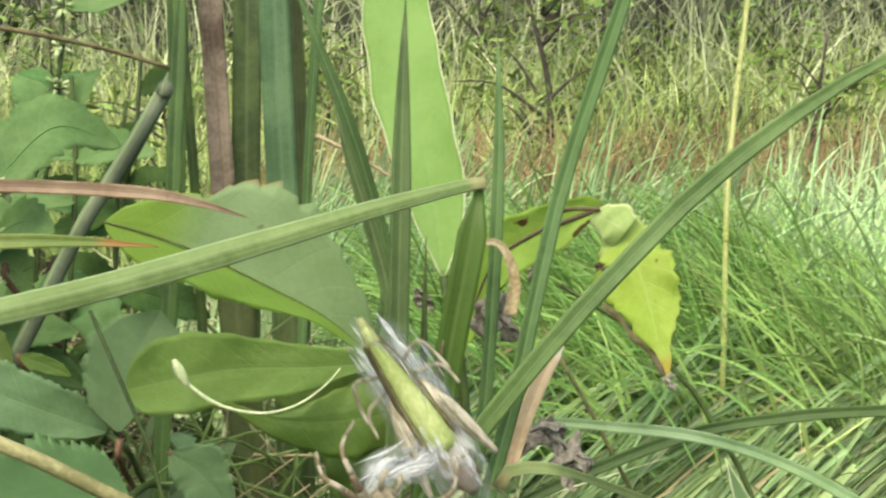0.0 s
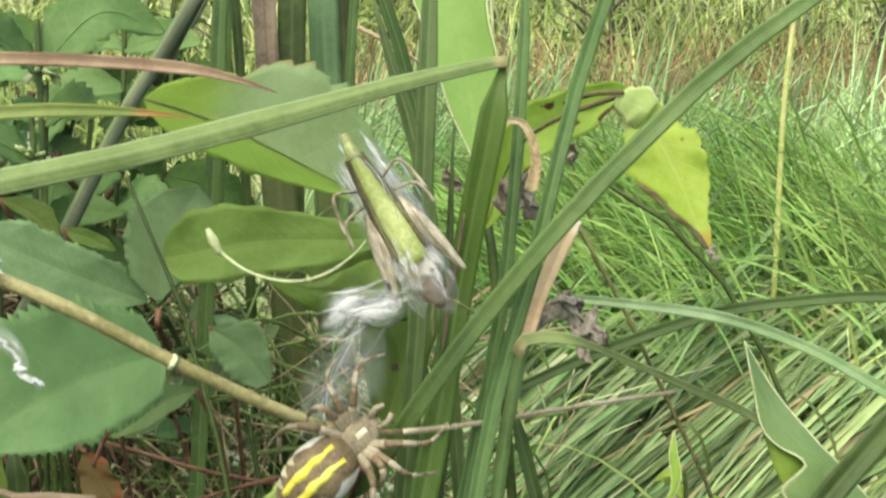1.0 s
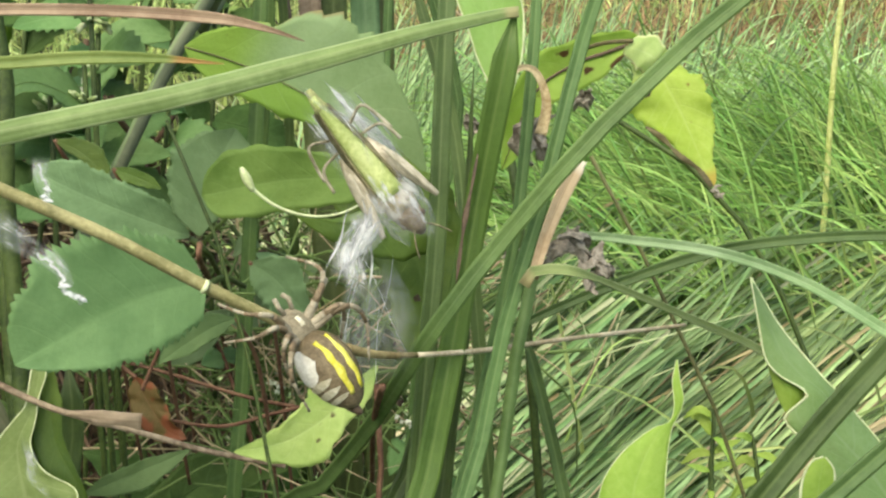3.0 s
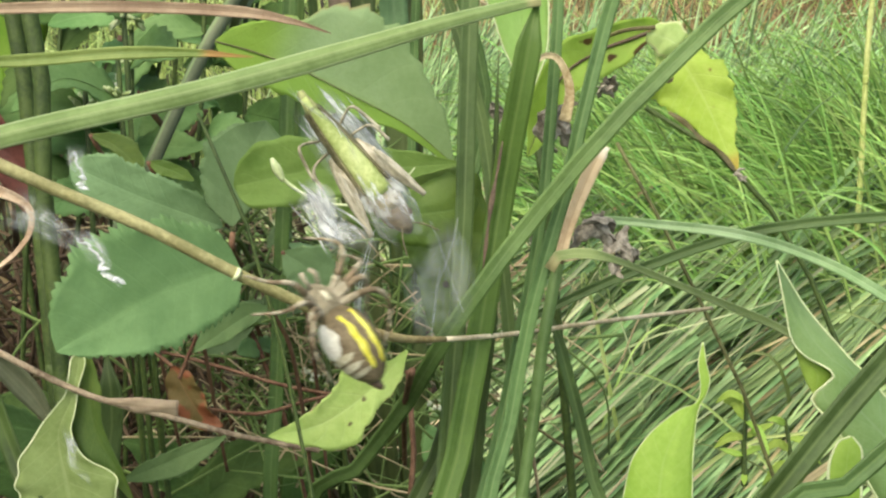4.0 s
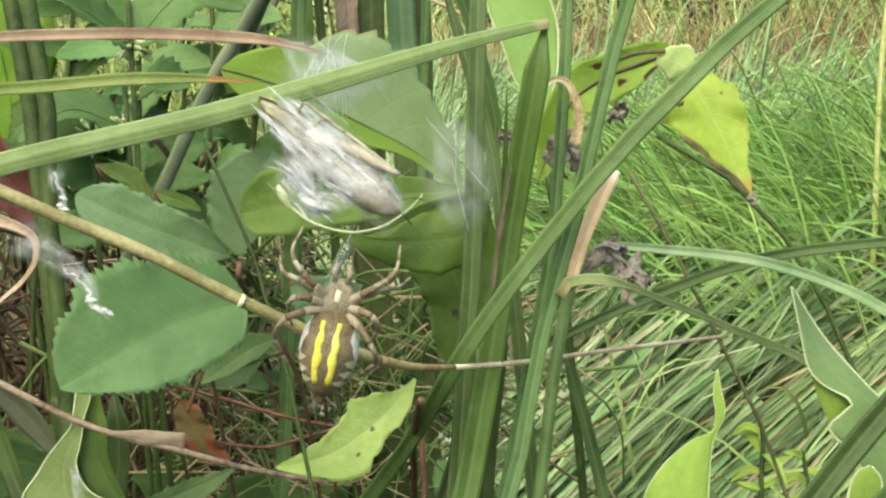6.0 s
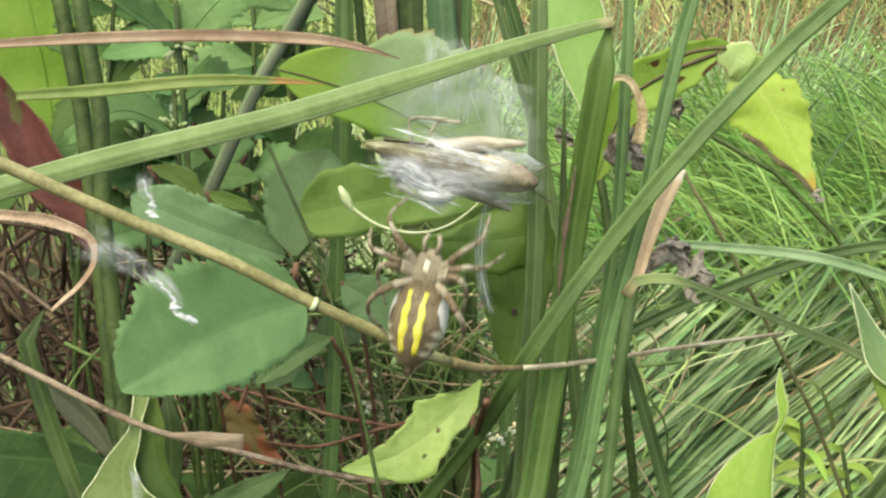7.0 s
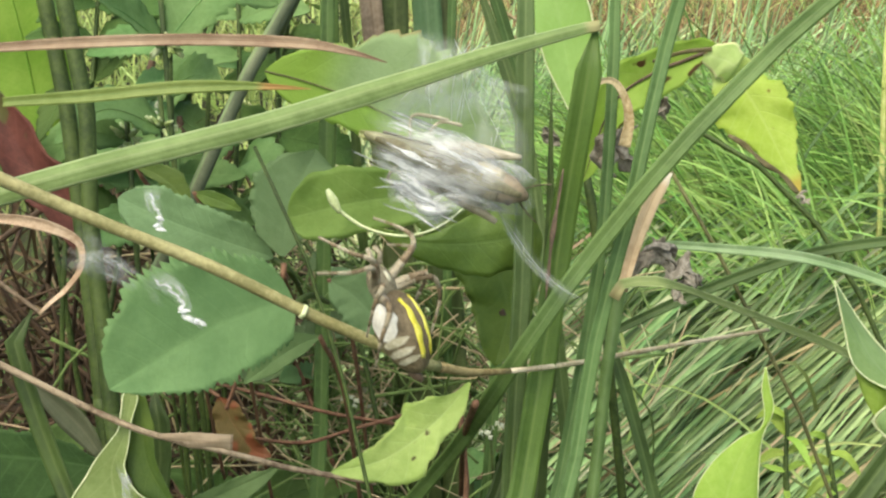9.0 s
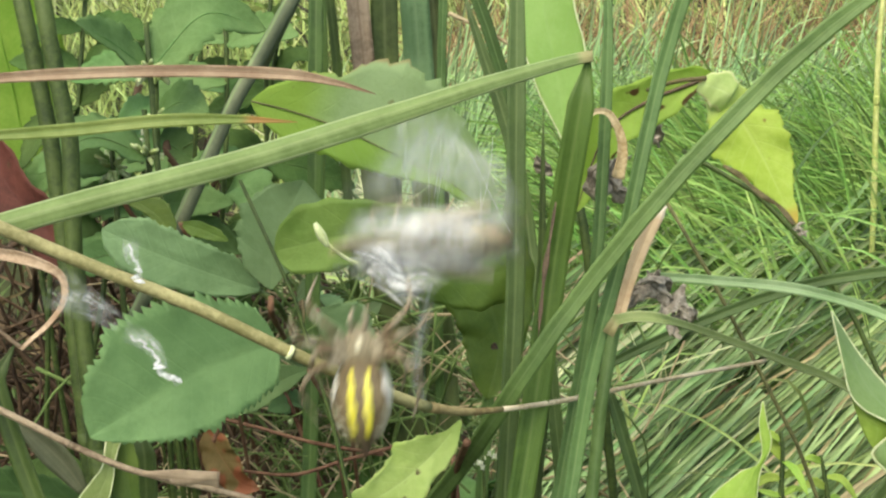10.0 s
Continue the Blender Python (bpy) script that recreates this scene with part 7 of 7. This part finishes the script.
# seconds, place of the abdomen's middle, lean in degrees clockwise, turn about its own length
SPIDER_ROWS = [
    (0, -0.0078, 0.1656, 0.5384, 20, 0),
    (0.4, -0.0065, 0.1634, 0.5329, 30, 0),
    (0.6, -0.0067, 0.1639, 0.5353, 35, 0),
    (0.8, -0.0069, 0.1637, 0.5363, 40, 0),
    (1, -0.0150, 0.1623, 0.5328, 48, -10),
    (1.2, -0.0073, 0.1618, 0.5344, 35, -15),
    (1.4, -0.0133, 0.1606, 0.5327, 10, 0),
    (1.5, -0.0131, 0.1597, 0.5313, -8, 0),
    (1.6, -0.0151, 0.1601, 0.5326, 5, 0),
    (1.8, -0.0161, 0.1600, 0.5327, 8, 0),
    (2, -0.0146, 0.1603, 0.5340, -30, 35),
    (2.2, -0.0126, 0.1626, 0.5400, -70, 60),
    (2.3, -0.0117, 0.1614, 0.5372, -70, 60),
    (2.5, -0.0158, 0.1605, 0.5353, -58, 50),
    (2.6, -0.0147, 0.1612, 0.5367, -50, 50),
    (2.7, -0.0152, 0.1609, 0.5358, -45, 45),
    (3.2, -0.0151, 0.1612, 0.5372, -35, 45),
    (3.8, -0.0141, 0.1612, 0.5381, -35, 50),
    (3.9, -0.0179, 0.1611, 0.5386, -35, 50),
    (4, -0.0159, 0.1609, 0.5380, -35, 45),
    (4.1, -0.0115, 0.1615, 0.5390, -32, 45),
    (4.2, -0.0138, 0.1609, 0.5376, -32, 45),
    (4.3, -0.0182, 0.1604, 0.5368, -25, 40),
    (4.4, -0.0100, 0.1641, 0.5449, -50, 40),
    (4.5, -0.0154, 0.1622, 0.5407, -30, 42),
    (4.6, -0.0185, 0.1606, 0.5371, -10, 20),
    (4.7, -0.0185, 0.1628, 0.5425, 10, -10),
    (4.8, -0.0171, 0.1608, 0.5374, 2, 0),
    (4.9, -0.0200, 0.1611, 0.5382, 5, 0),
    (5, -0.0189, 0.1610, 0.5378, 3, 0),
    (5.1, -0.0197, 0.1609, 0.5375, 3, 0),
    (5.2, -0.0215, 0.1612, 0.5383, 4, 0),
    (5.7, -0.0204, 0.1620, 0.5398, 8, 0),
    (6.3, -0.0189, 0.1624, 0.5406, 15, 0),
    (6.4, -0.0155, 0.1607, 0.5353, 16, -10),
    (6.5, -0.0168, 0.1615, 0.5375, 18, -12),
    (6.7, -0.0076, 0.1618, 0.5373, 8, 0),
    (6.9, -0.0050, 0.1667, 0.5498, -20, 0),
    (7, -0.0182, 0.1637, 0.5442, 14, -10),
    (7.2, -0.0122, 0.1631, 0.5420, 8, 0),
    (7.3, -0.0076, 0.1629, 0.5410, 0, 0),
    (7.5, -0.0100, 0.1597, 0.5337, 0, 0),
    (7.6, -0.0077, 0.1635, 0.5425, 18, -15),
    (7.7, -0.0123, 0.1636, 0.5433, 15, -20),
    (7.8, -0.0186, 0.1642, 0.5456, 45, -35),
    (7.9, -0.0119, 0.1599, 0.5336, 20, -5),
    (8, -0.0076, 0.1614, 0.5365, 16, -8),
    (8.1, -0.0064, 0.1609, 0.5351, 16, -10),
    (8.2, -0.0121, 0.1603, 0.5342, 18, -15),
    (8.4, -0.0087, 0.1613, 0.5362, 20, -20),
    (8.5, -0.0105, 0.1606, 0.5346, 21, -20),
    (8.6, -0.0087, 0.1633, 0.5414, -8, -10),
    (8.7, -0.0041, 0.1659, 0.5473, -75, 40),
    (8.8, -0.0154, 0.1651, 0.5470, -35, 45),
    (8.9, -0.0133, 0.1636, 0.5433, -30, 55),
    (9, -0.0187, 0.1636, 0.5442, -22, 60),
    (9.1, -0.0166, 0.1650, 0.5472, -20, 55),
    (9.2, -0.0139, 0.1649, 0.5466, -45, 65),
    (9.3, -0.0153, 0.1640, 0.5444, -35, 60),
    (9.4, -0.0186, 0.1622, 0.5401, -40, 60),
    (9.5, -0.0152, 0.1633, 0.5424, -42, 60),
    (9.6, -0.0077, 0.1652, 0.5462, -50, 50),
    (9.7, -0.0180, 0.1649, 0.5462, 8, 0),
    (9.8, -0.0198, 0.1652, 0.5472, 5, 0),
    (9.9, -0.0192, 0.1657, 0.5480, 0, 0),
    (10, -0.0227, 0.1627, 0.5408, 0, 0),
]
PREY_ROWS = [
    (0, -0.0001, 0.1842, 0.5504, -33, 0),
    (0.2, 0.0012, 0.1826, 0.5452, -33, 0),
    (0.4, -0.0005, 0.1830, 0.5457, -32, 0),
    (0.5, -0.0007, 0.1846, 0.5506, -32, 0),
    (0.6, -0.0040, 0.1853, 0.5521, -30, 0),
    (0.8, -0.0025, 0.1870, 0.5569, -28, 0),
    (1, -0.0055, 0.1872, 0.5565, -30, 0),
    (1.2, -0.0042, 0.1870, 0.5558, -30, 0),
    (1.4, -0.0066, 0.1868, 0.5549, -30, 0),
    (1.5, -0.0097, 0.1866, 0.5540, -30, 0),
    (1.6, -0.0097, 0.1868, 0.5546, -33, 0),
    (1.8, -0.0091, 0.1867, 0.5543, -34, 0),
    (2, -0.0106, 0.1869, 0.5548, -36, 5),
    (2.2, -0.0119, 0.1883, 0.5582, -48, 5),
    (2.3, -0.0073, 0.1877, 0.5567, -38, 5),
    (2.5, -0.0126, 0.1880, 0.5572, -45, 8),
    (2.6, -0.0095, 0.1875, 0.5561, -40, 5),
    (2.7, -0.0114, 0.1874, 0.5558, -40, 5),
    (3.2, -0.0115, 0.1877, 0.5566, -38, 5),
    (3.8, -0.0111, 0.1878, 0.5570, -32, 5),
    (4, -0.0170, 0.1867, 0.5548, -38, 10),
    (4.2, -0.0151, 0.1871, 0.5558, -42, 12),
    (4.4, -0.0157, 0.1882, 0.5586, -58, 20),
    (4.5, -0.0176, 0.1875, 0.5572, -48, 20),
    (4.6, -0.0176, 0.1865, 0.5547, -40, 10),
    (4.7, -0.0158, 0.1873, 0.5566, -15, 0),
    (4.8, -0.0183, 0.1860, 0.5537, -38, 10),
    (5, -0.0181, 0.1865, 0.5551, -40, 10),
    (5.2, -0.0193, 0.1875, 0.5581, -42, 12),
    (5.7, -0.0210, 0.1877, 0.5590, -46, 85),
    (6.3, -0.0222, 0.1879, 0.5599, -50, 160),
    (6.4, -0.0213, 0.1872, 0.5579, -46, 160),
    (6.5, -0.0171, 0.1884, 0.5605, -46, 161),
    (6.7, -0.0133, 0.1881, 0.5592, -46, 162),
    (6.9, -0.0149, 0.1880, 0.5591, -60, 163),
    (7, -0.0140, 0.1878, 0.5583, -75, 164),
    (7.2, -0.0131, 0.1889, 0.5607, -58, 165),
    (7.3, -0.0112, 0.1883, 0.5589, -57, 166),
    (7.5, -0.0107, 0.1866, 0.5545, -55, 167),
    (7.6, -0.0075, 0.1871, 0.5553, -55, 167),
    (7.8, -0.0125, 0.1862, 0.5538, -62, 169),
    (7.9, -0.0093, 0.1871, 0.5554, -62, 169),
    (8, -0.0091, 0.1881, 0.5580, -67, 170),
    (8.2, -0.0132, 0.1874, 0.5567, -64, 171),
    (8.4, -0.0096, 0.1874, 0.5563, -63, 172),
    (8.5, -0.0093, 0.1874, 0.5560, -62, 173),
    (8.6, -0.0117, 0.1879, 0.5576, -60, 173),
    (8.7, -0.0098, 0.1884, 0.5587, -40, 174),
    (8.8, -0.0141, 0.1882, 0.5587, -55, 175),
    (9, -0.0131, 0.1884, 0.5588, -66, 176),
    (9.2, -0.0125, 0.1884, 0.5589, -62, 177),
    (9.3, -0.0125, 0.1884, 0.5589, -72, 178),
    (9.5, -0.0110, 0.1878, 0.5573, -80, 179),
    (9.6, -0.0053, 0.1882, 0.5576, -95, 179),
    (9.7, -0.0095, 0.1878, 0.5572, -105, 180),
    (9.8, -0.0127, 0.1893, 0.5613, -117, 181),
    (9.9, -0.0134, 0.1897, 0.5624, -100, 181),
    (10, -0.0152, 0.1860, 0.5532, -90, 182),
]


# top end of each veil, its lean and turn
VEIL_ROWS = [
    (0, 0.0002, 0.1890, 0.5339, 0, 0),
    (0.5, -0.0018, 0.1908, 0.5389, 8, 0),
    (1, -0.0100, 0.1923, 0.5415, 15, 0),
    (1.5, -0.0142, 0.1930, 0.5408, 5, 0),
    (2, -0.0146, 0.1930, 0.5407, 0, 0),
    (2.5, -0.0141, 0.1920, 0.5386, -15, 0),
    (2.7, -0.0121, 0.1920, 0.5389, -12, 0),
    (3.8, -0.0121, 0.1926, 0.5401, -10, 0),
    (4, -0.0063, 0.1939, 0.5428, -6, 0),
    (4.1, -0.0050, 0.1941, 0.5432, -10, 0),
    (4.3, -0.0094, 0.1933, 0.5418, -22, 0),
    (4.5, -0.0077, 0.1930, 0.5410, -20, 0),
    (4.6, -0.0122, 0.1929, 0.5412, -45, 0),
    (4.8, -0.0212, 0.1926, 0.5416, 0, 0),
    (5.2, -0.0215, 0.1928, 0.5420, 5, 0),
    (5.5, -0.0146, 0.1957, 0.5490, -60, 0),
    (6.3, -0.0073, 0.2022, 0.5654, -10, 0),
    (6.5, -0.0083, 0.2025, 0.5665, -10, 0),
    (7, -0.0085, 0.2028, 0.5667, -15, 0),
    (7.5, -0.0059, 0.2022, 0.5635, -15, 0),
    (8, -0.0050, 0.2031, 0.5664, -12, 0),
    (8.5, -0.0043, 0.2020, 0.5637, -12, 0),
    (9, -0.0079, 0.2029, 0.5656, -12, 0),
    (9.5, -0.0067, 0.2018, 0.5631, -15, 0),
    (10, -0.0083, 0.2013, 0.5628, -12, 0),
]
STRAND_ROWS = [
    (0, -0.0043, 0.1868, 0.5385, 20, 0),
    (0.5, -0.0049, 0.1880, 0.5420, 20, 0),
    (1, -0.0091, 0.1891, 0.5441, 20, 0),
    (1.5, -0.0095, 0.1885, 0.5413, 20, 0),
    (2.5, -0.0121, 0.1889, 0.5422, 12, 0),
    (2.7, -0.0119, 0.1887, 0.5421, 10, 0),
    (3.8, -0.0147, 0.1895, 0.5442, 5, 0),
    (4.5, -0.0150, 0.1898, 0.5453, 12, 0),
    (4.7, -0.0236, 0.1927, 0.5536, 0, 0),
    (5.2, -0.0210, 0.1889, 0.5441, 8, 0),
    (6.3, -0.0168, 0.1908, 0.5488, 20, 0),
    (6.5, -0.0140, 0.1904, 0.5475, 35, 0),
    (7, -0.0090, 0.1928, 0.5529, 0, 0),
    (7.5, -0.0106, 0.1897, 0.5448, 22, 0),
    (8, -0.0127, 0.1914, 0.5498, 5, 0),
    (8.3, -0.0215, 0.1929, 0.5545, 2, 0),
    (8.5, -0.0222, 0.1931, 0.5552, 0, 0),
    (8.8, -0.0135, 0.1917, 0.5503, -10, 0),
    (9, -0.0064, 0.1923, 0.5507, -40, 0),
    (9.3, -0.0052, 0.1912, 0.5480, -10, 0),
    (9.5, -0.0010, 0.1888, 0.5416, 35, 0),
    (9.7, -0.0047, 0.1913, 0.5484, -20, 0),
    (10, -0.0145, 0.1897, 0.5456, 5, 0),
]

WAD_ROWS = [
    (0, -0.0031, 0.1797, 0.5443, 60, 0),
    (0.5, -0.0040, 0.1797, 0.5435, 70, 0),
    (0.8, -0.0068, 0.1808, 0.5474, 75, 0),
    (1, -0.0098, 0.1808, 0.5470, 72, 0),
    (1.5, -0.0113, 0.1797, 0.5450, 60, 0),
    (2, -0.0133, 0.1799, 0.5457, 25, 0),
    (2.5, -0.0136, 0.1799, 0.5459, 40, 0),
    (2.7, -0.0128, 0.1799, 0.5457, 30, 0),
    (3.8, -0.0151, 0.1804, 0.5478, -20, 0),
    (4, -0.0207, 0.1803, 0.5484, -40, 0),
    (4.5, -0.0188, 0.1818, 0.5519, -55, 0),
    (5, -0.0206, 0.1808, 0.5498, -50, 0),
    (5.2, -0.0213, 0.1817, 0.5523, -50, 0),
    (6.3, -0.0245, 0.1832, 0.5568, -50, 0),
    (6.5, -0.0203, 0.1837, 0.5577, -50, 0),
    (7, -0.0172, 0.1834, 0.5564, -70, 0),
    (7.3, -0.0142, 0.1836, 0.5563, -60, 0),
    (7.5, -0.0155, 0.1817, 0.5517, -60, 0),
    (8, -0.0128, 0.1830, 0.5543, -62, 0),
    (8.5, -0.0122, 0.1826, 0.5530, -62, 0),
    (9, -0.0160, 0.1833, 0.5553, -66, 0),
    (9.5, -0.0147, 0.1830, 0.5543, -72, 0),
    (9.7, -0.0141, 0.1832, 0.5547, -70, 0),
    (10, -0.0187, 0.1813, 0.5503, -60, 0),
]


# what the breeze moves: a point of each, time by time
LEAF_SWAY = [
    (0, -0.0542, 0.1937, 0.5255, 0, 0),
    (2.5, -0.0542, 0.1937, 0.5255, 0, 0),
    (3.8, -0.0531, 0.1927, 0.5269, 0, 0),
    (5.2, -0.0540, 0.1919, 0.5258, 0, 0),
    (6.3, -0.0529, 0.1918, 0.5262, 0, 0),
    (7.5, -0.0538, 0.1914, 0.5266, 0, 0),
    (8.5, -0.0536, 0.1917, 0.5275, 0, 0),
    (9.5, -0.0537, 0.1919, 0.5268, 0, 0),
    (10, -0.0541, 0.1916, 0.5260, 0, 0),
]
BAND_A_SWAY = [
    (0, -0.0522, 0.1692, 0.5567, 0, 0),
    (2.5, -0.0522, 0.1692, 0.5567, 0, 0),
    (3.8, -0.0515, 0.1681, 0.5582, 0, 0),
    (4.5, -0.0521, 0.1675, 0.5580, 0, 0),
    (5.2, -0.0527, 0.1673, 0.5582, 0, 0),
    (6.3, -0.0545, 0.1677, 0.5592, 0, 0),
    (7, -0.0522, 0.1674, 0.5587, 0, 0),
    (7.5, -0.0502, 0.1667, 0.5571, 0, 0),
    (8, -0.0499, 0.1676, 0.5581, 0, 0),
    (8.5, -0.0505, 0.1677, 0.5574, 0, 0),
    (9.5, -0.0495, 0.1682, 0.5583, 0, 0),
    (10, -0.0506, 0.1678, 0.5563, 0, 0),
]
BAND_B_SWAY = [
    (0, -0.0475, 0.1672, 0.5432, 0, 0),
    (1, -0.0475, 0.1672, 0.5432, 0, 0),
    (1.5, -0.0471, 0.1654, 0.5439, 0, 0),
    (2, -0.0465, 0.1650, 0.5450, 0, 0),
    (2.5, -0.0472, 0.1644, 0.5447, 0, 0),
    (3.8, -0.0462, 0.1635, 0.5467, 0, 0),
    (4.5, -0.0462, 0.1629, 0.5460, 0, 0),
    (5.2, -0.0469, 0.1629, 0.5459, 0, 0),
    (6.3, -0.0483, 0.1631, 0.5462, 0, 0),
    (7, -0.0468, 0.1627, 0.5458, 0, 0),
    (7.5, -0.0451, 0.1622, 0.5453, 0, 0),
    (8, -0.0449, 0.1631, 0.5461, 0, 0),
    (8.5, -0.0454, 0.1632, 0.5455, 0, 0),
    (9, -0.0444, 0.1633, 0.5463, 0, 0),
    (9.5, -0.0445, 0.1638, 0.5469, 0, 0),
    (10, -0.0456, 0.1632, 0.5444, 0, 0),
]


def stance(x, y, z, lean, turn):
    """A body held across the view, leaning clockwise by lean and turned about its own length."""
    return pose(x, y, z, -22, 0, 0) @ pose(0, 0, 0, 0, lean, 0) @ pose(0, 0, 0, 0, 0, turn)


def between(rows, t):
    """The row values at a time between two rows."""
    times = [r[0] for r in rows]
    return [float(np.interp(t, times, [r[i] for r in rows])) for i in range(1, 6)]


def sway(ob, rows):
    """Carries a thing along with a point of it, from where the point is at 2.5 s."""
    rest = Vector(ob.location)
    home = next(Vector(r[1:4]) for r in rows if r[0] == 2.5)
    first = Vector(rows[1][1:4])
    walk(ob, [(t, Matrix.Translation(rest + (first if t == 0 else Vector((x, y, z))) - home)) for t, x, y, z, _, _ in rows])


def motions():
    sway(BIG_LEAF, LEAF_SWAY)
    sway(BAND_A, BAND_A_SWAY)
    sway(BAND_B, BAND_B_SWAY)
    hung = Matrix.Translation(YELLOW_LEAF.location)
    walk(YELLOW_LEAF, [(t, hung @ pose(0, 0, 0, 0, 0, a)) for t, a in ((0, -18), (0.5, -20), (0.8, -10), (1.0, -3), (1.3, 0), (10, 0))])
    walk(SPIDER, [(t, stance(*rest)) for t, *rest in SPIDER_ROWS])
    walk(PREY, [(t, stance(*rest)) for t, *rest in PREY_ROWS])
    for ob, drawn, along, rest in SWATHES:
        rows = []
        for i in range(101):
            t = i * 0.1
            x, y, z, lean, turn = between(PREY_ROWS, t)
            round_it = turn if drawn is None else 180 + (rest - 180) * min(1.0, max(0.0, (t - drawn + 0.6) / 1.2))
            behind = 0.0 if drawn is None else 0.0022 * abs(round_it - rest) / abs(180 - rest)
            rows.append((t, stance(x, y + behind, z, lean, round_it) @ pose(0, 0, along)))
        walk(ob, rows)
    walk(VEIL, [(t, stance(*rest)) for t, *rest in VEIL_ROWS])
    walk(WAD, [(t, stance(*rest)) for t, *rest in WAD_ROWS])
    rows = []
    for t in (k / 10 for k in range(101) if not 52 < k < 63):
        x, y, z, lean, _ = between(PREY_ROWS, t)
        drawn = min(1.0, max(0.0, (t - 4.9) / 1.5))
        rows.append((t, stance(x + 0.001 * drawn, y + 0.0028 + 0.0105 * drawn, z + 0.002 * drawn, lean * (1 - drawn) + 10 * drawn, 88 * (1 - drawn))))
    walk(FAN, rows)
    walk(VEIL_B, [(t, stance(*rest)) for t, *rest in STRAND_ROWS])
    for n, (name, side, ob, hip) in enumerate(LEGS):
        rows = []
        for i in range(51):
            t = i * 0.2
            swing = {"hind_leg": 16, "third_leg": 6, "front_leg": 7, "second_leg": 8}[name]
            a = swing * math.sin(t * (7.1 if name == "hind_leg" else 4.3) + n * 1.3)
            rows.append((t, pose(*hip, a * 0.8, a * side * 0.5, 0)))
        walk(ob, rows)


motions()
